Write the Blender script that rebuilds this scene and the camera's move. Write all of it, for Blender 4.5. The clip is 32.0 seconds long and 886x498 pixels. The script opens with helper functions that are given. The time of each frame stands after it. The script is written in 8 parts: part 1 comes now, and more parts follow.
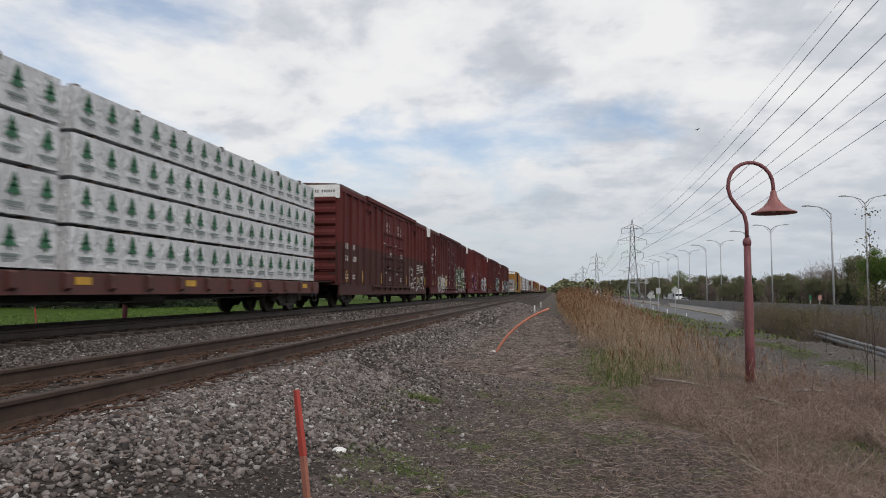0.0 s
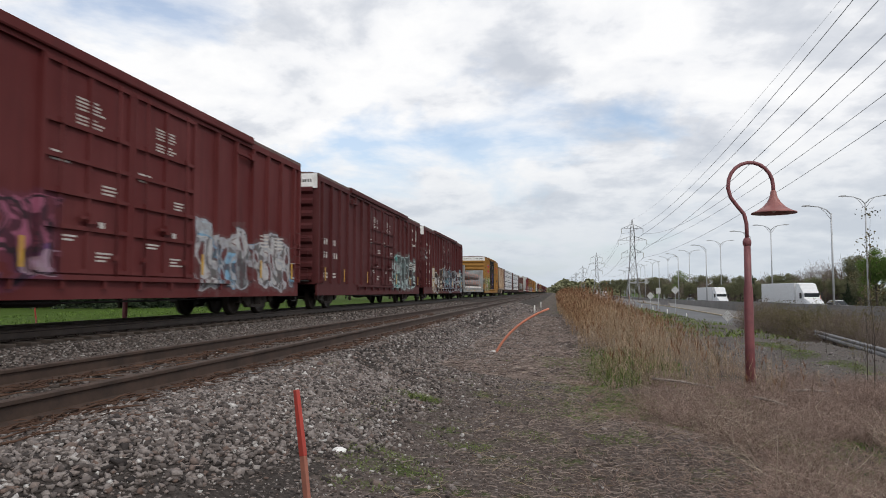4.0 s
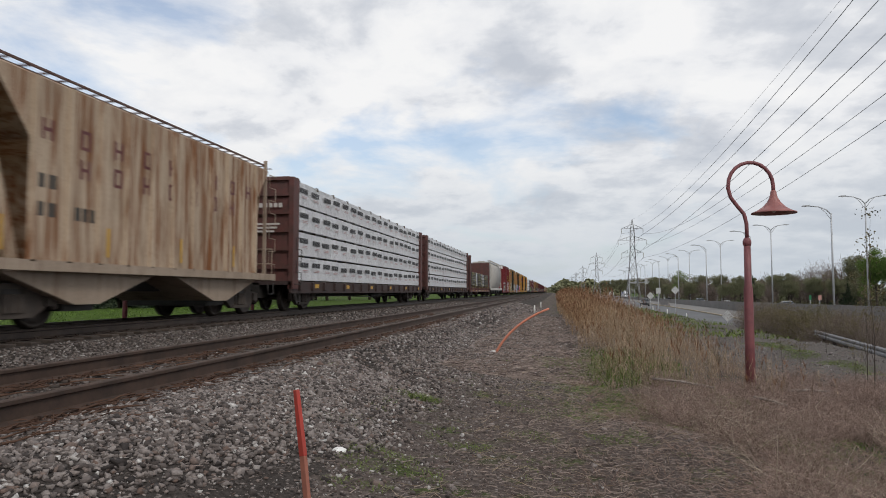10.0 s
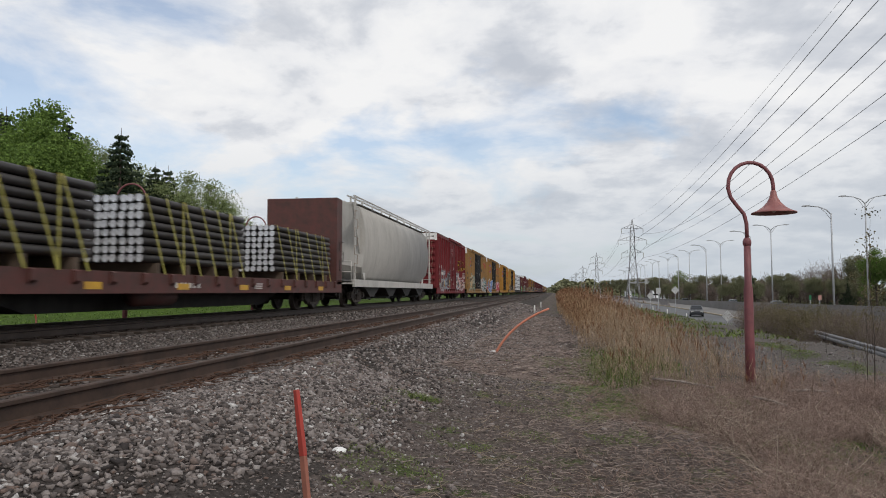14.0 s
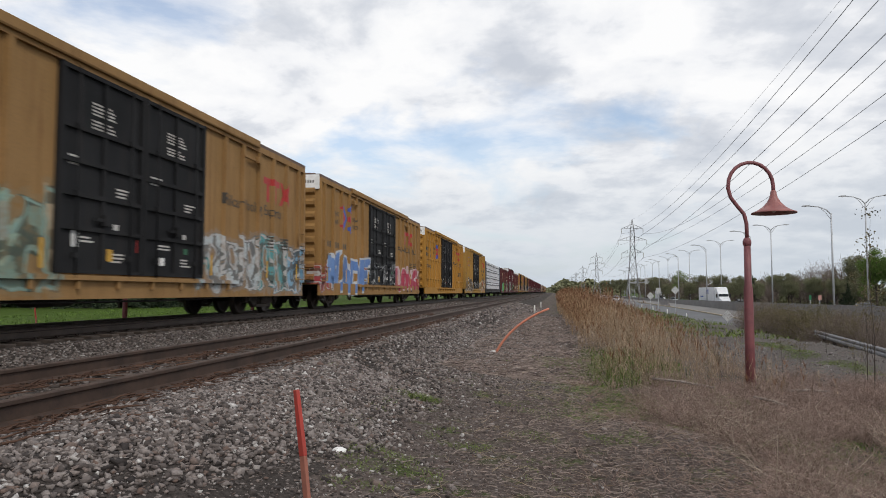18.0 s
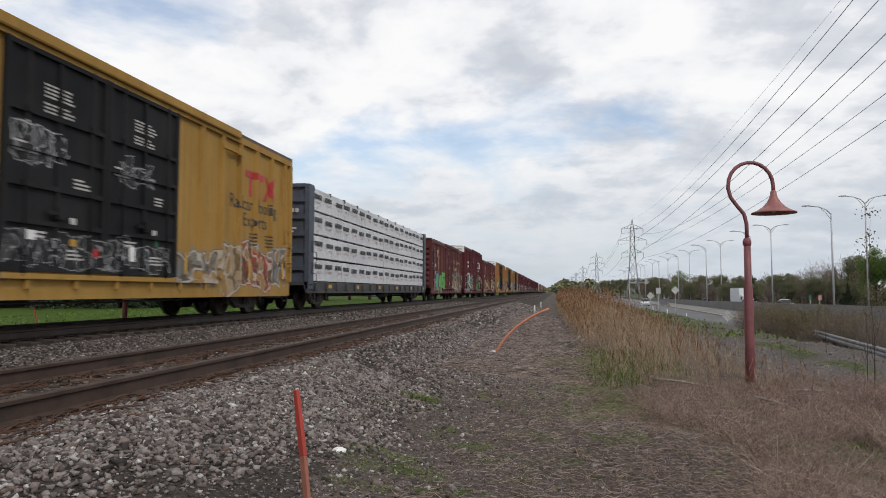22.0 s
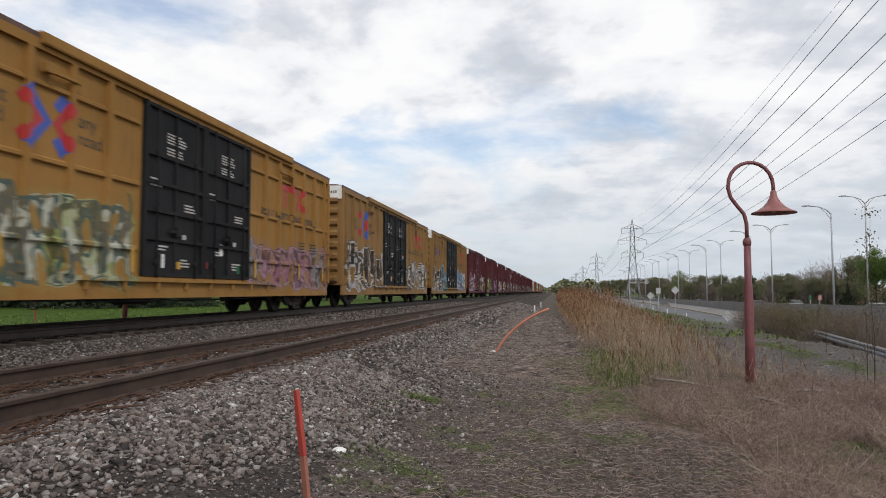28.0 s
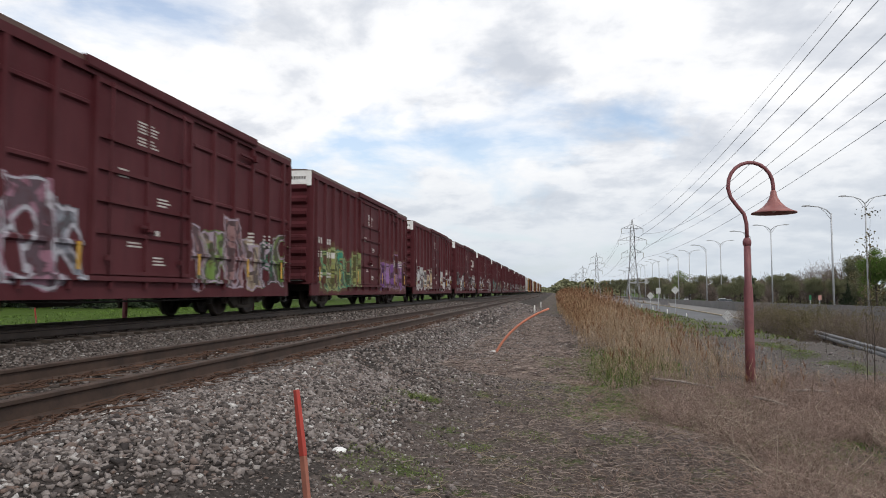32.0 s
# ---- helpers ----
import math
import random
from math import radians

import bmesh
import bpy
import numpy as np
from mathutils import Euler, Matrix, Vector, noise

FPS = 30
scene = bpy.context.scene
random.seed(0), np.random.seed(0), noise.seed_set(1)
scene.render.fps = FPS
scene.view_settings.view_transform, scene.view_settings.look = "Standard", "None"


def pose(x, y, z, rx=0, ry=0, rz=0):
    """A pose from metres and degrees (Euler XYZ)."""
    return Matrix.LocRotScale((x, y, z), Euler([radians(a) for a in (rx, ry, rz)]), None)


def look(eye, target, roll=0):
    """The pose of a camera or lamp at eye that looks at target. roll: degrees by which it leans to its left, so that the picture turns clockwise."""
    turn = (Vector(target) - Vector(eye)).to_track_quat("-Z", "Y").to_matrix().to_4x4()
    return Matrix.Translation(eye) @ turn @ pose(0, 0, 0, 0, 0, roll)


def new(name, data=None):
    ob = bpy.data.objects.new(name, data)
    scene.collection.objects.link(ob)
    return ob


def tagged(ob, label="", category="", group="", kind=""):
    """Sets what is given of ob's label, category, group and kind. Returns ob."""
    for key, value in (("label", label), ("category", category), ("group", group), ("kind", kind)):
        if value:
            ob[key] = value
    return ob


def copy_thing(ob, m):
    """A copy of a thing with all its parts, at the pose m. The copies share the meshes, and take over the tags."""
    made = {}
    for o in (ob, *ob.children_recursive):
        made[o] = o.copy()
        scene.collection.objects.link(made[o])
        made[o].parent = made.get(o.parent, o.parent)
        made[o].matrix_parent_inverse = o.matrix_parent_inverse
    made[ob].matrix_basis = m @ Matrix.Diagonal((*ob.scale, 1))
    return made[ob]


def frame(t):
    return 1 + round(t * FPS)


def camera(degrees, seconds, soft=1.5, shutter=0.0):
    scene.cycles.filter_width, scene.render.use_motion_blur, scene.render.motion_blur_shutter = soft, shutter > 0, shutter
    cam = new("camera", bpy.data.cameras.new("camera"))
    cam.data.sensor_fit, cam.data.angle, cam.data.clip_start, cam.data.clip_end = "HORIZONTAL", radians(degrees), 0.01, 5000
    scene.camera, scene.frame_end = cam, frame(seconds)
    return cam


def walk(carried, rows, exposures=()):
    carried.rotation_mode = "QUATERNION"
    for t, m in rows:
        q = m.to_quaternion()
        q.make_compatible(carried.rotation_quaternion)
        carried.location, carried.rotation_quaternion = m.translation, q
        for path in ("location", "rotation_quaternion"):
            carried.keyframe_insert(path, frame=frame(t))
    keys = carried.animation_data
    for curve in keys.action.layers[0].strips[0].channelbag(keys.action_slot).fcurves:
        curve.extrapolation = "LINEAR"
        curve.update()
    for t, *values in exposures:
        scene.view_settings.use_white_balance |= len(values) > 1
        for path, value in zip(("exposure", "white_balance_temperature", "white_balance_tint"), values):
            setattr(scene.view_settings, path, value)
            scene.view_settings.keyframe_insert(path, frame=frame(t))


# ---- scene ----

cam = camera(65.2, 32.0, soft=0.95, shutter=0.25)
EYE = (0.0, 0.0, 0.656)
HEADING, TILT = 9.18, 3.52
walk(cam, [(0, pose(*EYE, 90 + TILT, 0, HEADING)), (32, pose(*EYE, 90 + TILT, 0, HEADING))], exposures=[(0, -0.14), (1, -0.02), (2, 0.05), (3, 0.07), (6, 0.05), (7, 0.0), (9, -0.04), (10, -0.06), (11, -0.13), (13, -0.12), (14, -0.08), (17, 0.04), (19, 0.05), (21, 0.04), (24, -0.02), (25, 0.06), (29, 0.04), (30, 0.1), (32, 0.15)])

# ---- daylight: bright broken overcast ----
SUN_UP, SUN_AZ = 42, 140


def make_world():
    w = bpy.data.worlds.new("world")
    scene.world = w
    w.use_nodes = True
    nt = w.node_tree
    nt.nodes.clear()
    N, Lk = nt.nodes.new, nt.links.new
    out, bg = N("ShaderNodeOutputWorld"), N("ShaderNodeBackground")
    tc, sep = N("ShaderNodeTexCoord"), N("ShaderNodeSeparateXYZ")
    Lk(tc.outputs["Generated"], sep.inputs[0])
    sky = N("ShaderNodeTexSky")
    sky.sky_type, sky.sun_disc = "NISHITA", False
    sky.sun_elevation, sky.sun_rotation = radians(SUN_UP), radians(SUN_AZ)
    sky.air_density, sky.dust_density = 1.0, 1.2
    skys = N("ShaderNodeVectorMath")
    skys.operation = "SCALE"
    skys.inputs["Scale"].default_value = 0.15
    Lk(sky.outputs[0], skys.inputs[0])

    def m(op, a, b=None, clamp=False):
        n = N("ShaderNodeMath")
        n.operation, n.use_clamp = op, clamp
        for i, v in enumerate((a, b)):
            if v is None:
                continue
            if isinstance(v, (int, float)):
                n.inputs[i].default_value = v
            else:
                Lk(v, n.inputs[i])
        return n.outputs[0]

    zc = m("MAXIMUM", sep.outputs[2], 0.0)
    den = m("ADD", zc, 0.26)
    cx, cy = m("DIVIDE", sep.outputs[0], den), m("DIVIDE", sep.outputs[1], den)
    comb = N("ShaderNodeCombineXYZ")
    Lk(cx, comb.inputs[0]), Lk(cy, comb.inputs[1])

    def noise_tex(scale, detail, rough, off, stretch=(1, 1, 1), dist=0.0):
        mp, n = N("ShaderNodeMapping"), N("ShaderNodeTexNoise")
        mp.inputs["Location"].default_value, mp.inputs["Scale"].default_value = off, stretch
        Lk(comb.outputs[0], mp.inputs[0])
        n.inputs["Scale"].default_value, n.inputs["Detail"].default_value = scale, detail
        n.inputs["Roughness"].default_value, n.inputs["Distortion"].default_value = rough, dist
        Lk(mp.outputs[0], n.inputs["Vector"])
        return n.outputs[0]

    def ramp(fac, stops):
        r = N("ShaderNodeValToRGB")
        while len(r.color_ramp.elements) < len(stops):
            r.color_ramp.elements.new(0.5)
        for e, (p, c) in zip(r.color_ramp.elements, stops):
            e.position, e.color = p, (*c, 1) if len(c) == 3 else c
        Lk(fac, r.inputs[0])
        return r.outputs[0]

    # the cover thins out to the west
    field = m("ADD", noise_tex(1.75, 8, 0.56, CLOUD_A, (1, 0.9, 1), 0.25), m("MULTIPLY", sep.outputs[0], 0.13))
    cover = ramp(field, [(0.34, (0.28, 0.28, 0.28)), (0.41, (0.66, 0.66, 0.66)), (0.47, (1, 1, 1))])
    puff = m("ADD", m("MULTIPLY", noise_tex(2.3, 7, 0.55, CLOUD_B, (1, 1, 1), 0.2), 0.68), m("MULTIPLY", noise_tex(6.5, 6, 0.55, CLOUD_A, (1, 1, 1), 0.2), 0.32))
    puff = m("ADD", puff, m("MULTIPLY", sep.outputs[0], -0.10))
    tone = ramp(puff, [(0.36, (0.57, 0.605, 0.67)), (0.44, (0.70, 0.725, 0.775)), (0.50, (0.87, 0.88, 0.905)), (0.57, (0.95, 0.95, 0.955))])
    mix = N("ShaderNodeMix")
    mix.data_type = "RGBA"
    Lk(cover, mix.inputs["Factor"]), Lk(skys.outputs[0], mix.inputs["A"]), Lk(tone, mix.inputs["B"])
    # pale haze low over the horizon
    hz = N("ShaderNodeMapRange")
    hz.inputs["From Min"].default_value, hz.inputs["From Max"].default_value = 0.0, 0.22
    hz.inputs["To Min"].default_value, hz.inputs["To Max"].default_value = 0.92, 0.0
    Lk(sep.outputs[2], hz.inputs[0])
    mix2 = N("ShaderNodeMix")
    mix2.data_type = "RGBA"
    Lk(hz.outputs[0], mix2.inputs["Factor"]), Lk(mix.outputs["Result"], mix2.inputs["A"])
    mix2.inputs["B"].default_value = (0.545, 0.605, 0.67, 1)
    Lk(mix2.outputs["Result"], bg.inputs[0])
    bg.inputs[1].default_value = 1.0
    Lk(bg.outputs[0], out.inputs[0])


CLOUD_A, CLOUD_B = (2.75, 4.75, 0.0), (6.1, 2.4, 0.0)
make_world()
sun = new("sun", bpy.data.lights.new("sun", "SUN"))
sun.data.energy, sun.data.angle, sun.data.color = 1.35, radians(11), (1.0, 0.96, 0.9)
sun.matrix_world = look((0, 0, 0), (-math.sin(radians(SUN_AZ)) * math.cos(radians(SUN_UP)), -math.cos(radians(SUN_AZ)) * math.cos(radians(SUN_UP)), -math.sin(radians(SUN_UP))))
sun.location = (0, 0, 60)


# ---- materials ----
def nodes_of(name):
    m = bpy.data.materials.new(name)
    m.use_nodes = True
    nt = m.node_tree
    return m, nt, nt.nodes["Principled BSDF"]


def tex(nt, kind, coord, scale=1.0, detail=4.0, rough=0.55, stretch=(1, 1, 1), loc=(0, 0, 0), **kw):
    mp = nt.nodes.new("ShaderNodeMapping")
    mp.inputs["Scale"].default_value, mp.inputs["Location"].default_value = stretch, loc
    nt.links.new(coord, mp.inputs[0])
    n = nt.nodes.new(kind)
    n.inputs["Scale"].default_value = scale
    if "Detail" in n.inputs:
        n.inputs["Detail"].default_value = detail
    if "Roughness" in n.inputs:
        n.inputs["Roughness"].default_value = rough
    for k, v in kw.items():
        n.inputs[k].default_value = v
    nt.links.new(mp.outputs[0], n.inputs["Vector"])
    return n


def ramp_of(nt, fac, stops):
    r = nt.nodes.new("ShaderNodeValToRGB")
    while len(r.color_ramp.elements) < len(stops):
        r.color_ramp.elements.new(0.5)
    for e, (p, c) in zip(r.color_ramp.elements, stops):
        e.position, e.color = p, (c, c, c, 1) if isinstance(c, (int, float)) else (*c, 1)
    nt.links.new(fac, r.inputs[0])
    return r.outputs[0]


def mixc(nt, fac, a, b, mode="MIX"):
    n = nt.nodes.new("ShaderNodeMix")
    n.data_type, n.blend_type = "RGBA", mode
    for key, v in (("Factor", fac), ("A", a), ("B", b)):
        if isinstance(v, (int, float)):
            n.inputs[key].default_value = v if key == "Factor" else (v, v, v, 1)
        elif isinstance(v, tuple):
            n.inputs[key].default_value = (*v, 1)
        else:
            nt.links.new(v, n.inputs[key])
    return n.outputs["Result"]


def math_of(nt, op, a, b=None, c=None, clamp=False):
    n = nt.nodes.new("ShaderNodeMath")
    n.operation, n.use_clamp = op, clamp
    for i, v in enumerate((a, b, c)):
        if v is None:
            continue
        if isinstance(v, (int, float)):
            n.inputs[i].default_value = v
        else:
            nt.links.new(v, n.inputs[i])
    return n.outputs[0]


def bump(nt, bsdf, height, strength=0.3, dist=0.01):
    b = nt.nodes.new("ShaderNodeBump")
    b.inputs["Strength"].default_value, b.inputs["Distance"].default_value = strength, dist
    nt.links.new(height, b.inputs["Height"])
    nt.links.new(b.outputs[0], bsdf.inputs["Normal"])


def coords(nt, which="Object"):
    return nt.nodes.new("ShaderNodeTexCoord").outputs[which]


def surface(name, base, dark=None, rough=0.6, metal=0.0, scale=3.0, fine=40.0, amount=0.5, bumps=0.15, which="Object", per_object=0.0, per_island=0.0, dist=0.01):
    """A worn surface: base colour with stains at a large and a fine scale."""
    m, nt, b = nodes_of(name)
    co = coords(nt, which)
    dark = dark or tuple(c * 0.6 for c in base)
    big = tex(nt, "ShaderNodeTexNoise", co, scale, 5, 0.6).outputs[0]
    small = tex(nt, "ShaderNodeTexNoise", co, fine, 4, 0.6).outputs[0]
    f = math_of(nt, "ADD", math_of(nt, "MULTIPLY", big, 0.65), math_of(nt, "MULTIPLY", small, 0.35))
    col = mixc(nt, ramp_of(nt, f, [(0.5 - amount * 0.28, 1.0), (0.5 + amount * 0.22, 0.0)]), base, dark)
    if per_object or per_island:
        if per_object:
            rnd = nt.nodes.new("ShaderNodeObjectInfo").outputs["Random"]
        else:
            rnd = nt.nodes.new("ShaderNodeNewGeometry").outputs["Random Per Island"]
        k = per_object or per_island
        v = math_of(nt, "MULTIPLY_ADD", rnd, k, 1 - k / 2)
        hsv = nt.nodes.new("ShaderNodeHueSaturation")
        nt.links.new(col, hsv.inputs["Color"]), nt.links.new(v, hsv.inputs["Value"])
        col = hsv.outputs[0]
    nt.links.new(col, b.inputs["Base Color"])
    nt.links.new(math_of(nt, "MULTIPLY_ADD", small, 0.25, rough - 0.12), b.inputs["Roughness"])
    b.inputs["Metallic"].default_value = metal
    if bumps:
        bump(nt, b, f, bumps, dist)
    return m


def plain(name, col, rough=0.6, metal=0.0):
    return surface(name, col, rough=rough, metal=metal, amount=0.45, bumps=0.05, scale=2.0)


# ---- mesh helpers ----
def mesh_of(name, bm):
    me = bpy.data.meshes.new(name)
    bm.to_mesh(me)
    bm.free()
    return me


def box(bm, x0, x1, y0, y1, z0, z1):
    vs = [bm.verts.new(c) for c in ((x0, y0, z0), (x1, y0, z0), (x1, y1, z0), (x0, y1, z0), (x0, y0, z1), (x1, y0, z1), (x1, y1, z1), (x0, y1, z1))]
    for f in ((0, 3, 2, 1), (4, 5, 6, 7), (0, 1, 5, 4), (1, 2, 6, 5), (2, 3, 7, 6), (3, 0, 4, 7)):
        bm.faces.new([vs[i] for i in f])
    return vs


def bev(bm, w=0.01, seg=1):
    bmesh.ops.bevel(bm, geom=list(bm.edges), offset=w, segments=seg, affect="EDGES", profile=0.7)
    return bm


def prism(bm, outline, a0, a1, axis="y"):
    """Extrude an outline (pairs) along an axis. y: pairs are x, z; x: pairs are y, z; z: pairs are x, y."""
    def at(p, a):
        return {"y": (p[0], a, p[1]), "x": (a, p[0], p[1]), "z": (p[0], p[1], a)}[axis]
    v0 = [bm.verts.new(at(p, a0)) for p in outline]
    v1 = [bm.verts.new(at(p, a1)) for p in outline]
    n = len(outline)
    bm.faces.new(v0[::-1]), bm.faces.new(v1)
    for i in range(n):
        bm.faces.new((v0[i], v0[(i + 1) % n], v1[(i + 1) % n], v1[i]))


def tube(bm, pts, radii, n=8, caps=True):
    """A round tube along points; radii one number or one for each point."""
    if isinstance(radii, (int, float)):
        radii = [radii] * len(pts)
    rings, up = [], None
    pts = [Vector(p) for p in pts]
    for i, p in enumerate(pts):
        d = (pts[min(i + 1, len(pts) - 1)] - pts[max(i - 1, 0)]).normalized()
        if up is None:
            up = d.orthogonal().normalized()
        else:
            up = (up - d * up.dot(d)).normalized()
        side = d.cross(up)
        rings.append([bm.verts.new(p + (up * math.cos(2 * math.pi * k / n) + side * math.sin(2 * math.pi * k / n)) * radii[i]) for k in range(n)])
    for a, b in zip(rings, rings[1:]):
        for k in range(n):
            f = bm.faces.new((a[k], a[(k + 1) % n], b[(k + 1) % n], b[k]))
            f.smooth = True
    if caps:
        bm.faces.new(rings[0][::-1]), bm.faces.new(rings[-1])


def lathe(bm, prof, n=16, axis="z", cx=0, cy=0, cz=0, close=True):
    """Turn a profile of (radius, along) round an axis."""
    rings = []
    for r, h in prof:
        ring = []
        for k in range(n):
            a = 2 * math.pi * k / n
            c, s = r * math.cos(a), r * math.sin(a)
            p = {"z": (c, s, h), "x": (h, c, s), "y": (s, h, c)}[axis]
            ring.append(bm.verts.new((p[0] + cx, p[1] + cy, p[2] + cz)))
        rings.append(ring)
    for a, b in zip(rings, rings[1:]):
        for k in range(n):
            f = bm.faces.new((a[k], a[(k + 1) % n], b[(k + 1) % n], b[k]))
            f.smooth = True
    if close:
        bm.faces.new(rings[0][::-1]), bm.faces.new(rings[-1])


def part(name, bm, mat, parent=None, label="", at=None):
    me = bm if isinstance(bm, bpy.types.Mesh) else mesh_of(name, bm)
    if mat is not None and not me.materials:
        me.materials.append(mat)
    ob = new(name, me)
    if parent is not None:
        ob.parent = parent
    if at is not None:
        ob.matrix_basis = at
    if label:
        ob["label"] = label
    return ob


def thing(name, label, category, group="", kind=""):
    return tagged(new(name), label, category, group, kind)


def shell(name, verts, faces, mat, smooth=False, **tags):
    """A mesh from computed vertices and faces, as a thing or stuff of its own."""
    me = bpy.data.meshes.new(name)
    me.from_pydata(verts, [], faces)
    me.materials.append(mat)
    if smooth:
        me.shade_smooth()
    return tagged(new(name, me), **tags)


# ---- the lie of the land ----
def lerp_rows(v, rows):
    xs, ys = [r[0] for r in rows], [r[1] for r in rows]
    return np.interp(v, xs, ys)


ACROSS = [(-4000, -0.6), (-16, -0.62), (-13.4, -0.55), (-12.3, -0.24), (-8.0, -0.24), (-7.2, -0.31), (-6.4, -0.295), (-3.05, -0.295), (-2.8, -0.35), (-2.3, -0.52), (-1.8, -0.68), (-1.2, -0.78), (0, -0.86), (1.5, -0.92), (3.2, -1.15), (5, -1.25), (16, -1.3), (19, -1.3), (60, -1.4), (4000, -1.4)]


def wall_top(y):
    return lerp_rows(y, [(-1000, -0.4), (0, -0.4), (58, -0.65), (171, -1.3), (400, -1.8), (4000, -1.8)])


def highway_z(y):
    return wall_top(y) - 1.3


def ramp_z(y):
    return lerp_rows(y, [(-1000, -3.3), (30, -3.3), (62, -3.1), (92, -2.75), (134, -2.45), (200, -2.25), (400, -2.4), (4000, -2.4)])


def ground_z(x, y):
    x, y = np.asarray(x, float), np.asarray(y, float)
    z = lerp_rows(x, ACROSS)
    rz, hz = ramp_z(y) - 0.15, highway_z(y) - 0.15
    z = np.where((x > 9.5) & (x <= 15), z + (rz - z) * (x - 9.5) / 5.5, z)
    z = np.where((x > 15) & (x <= 29.8), rz, z)
    z = np.where((x > 29.8) & (x < 58), hz, z)
    z = np.where((x >= 58) & (x < 75), hz + (-1.4 - hz) * (x - 58) / 17, z)
    soft = np.clip((x + 1.5) / 3, 0, 1) * np.clip((17 - x) / 3, 0, 1)
    z = z + soft * (0.05 * np.sin(x * 1.7 + y * 0.9) + 0.04 * np.sin(y * 1.9 - x * 0.6) + 0.05 * np.sin(x * 0.45) * np.cos(y * 0.37))
    return z


def build_ground(mat):
    xs = np.unique(np.concatenate([np.linspace(-3000, -60, 14), np.linspace(-60, -16, 12), np.linspace(-16, -4, 31), np.linspace(-4, 8, 61), np.linspace(8, 20, 25), np.linspace(20, 80, 61), np.linspace(80, 3000, 14)]))
    ys = np.unique(np.concatenate([np.linspace(-1000, -10, 12), np.linspace(-10, 2, 13), np.linspace(2, 26, 97), np.linspace(26, 80, 55), np.linspace(80, 420, 35), np.linspace(420, 4500, 14)]))
    X, Y = np.meshgrid(xs, ys)
    Z = ground_z(X, Y)
    nx, ny = len(xs), len(ys)
    verts = np.stack([X, Y, Z], -1).reshape(-1, 3).tolist()
    faces = [(j * nx + i, j * nx + i + 1, (j + 1) * nx + i + 1, (j + 1) * nx + i) for j in range(ny - 1) for i in range(nx - 1)]
    return shell("ground", verts, faces, mat, smooth=True, label="gravel, dry litter and grass beside the railway", category="ground", kind="structure")

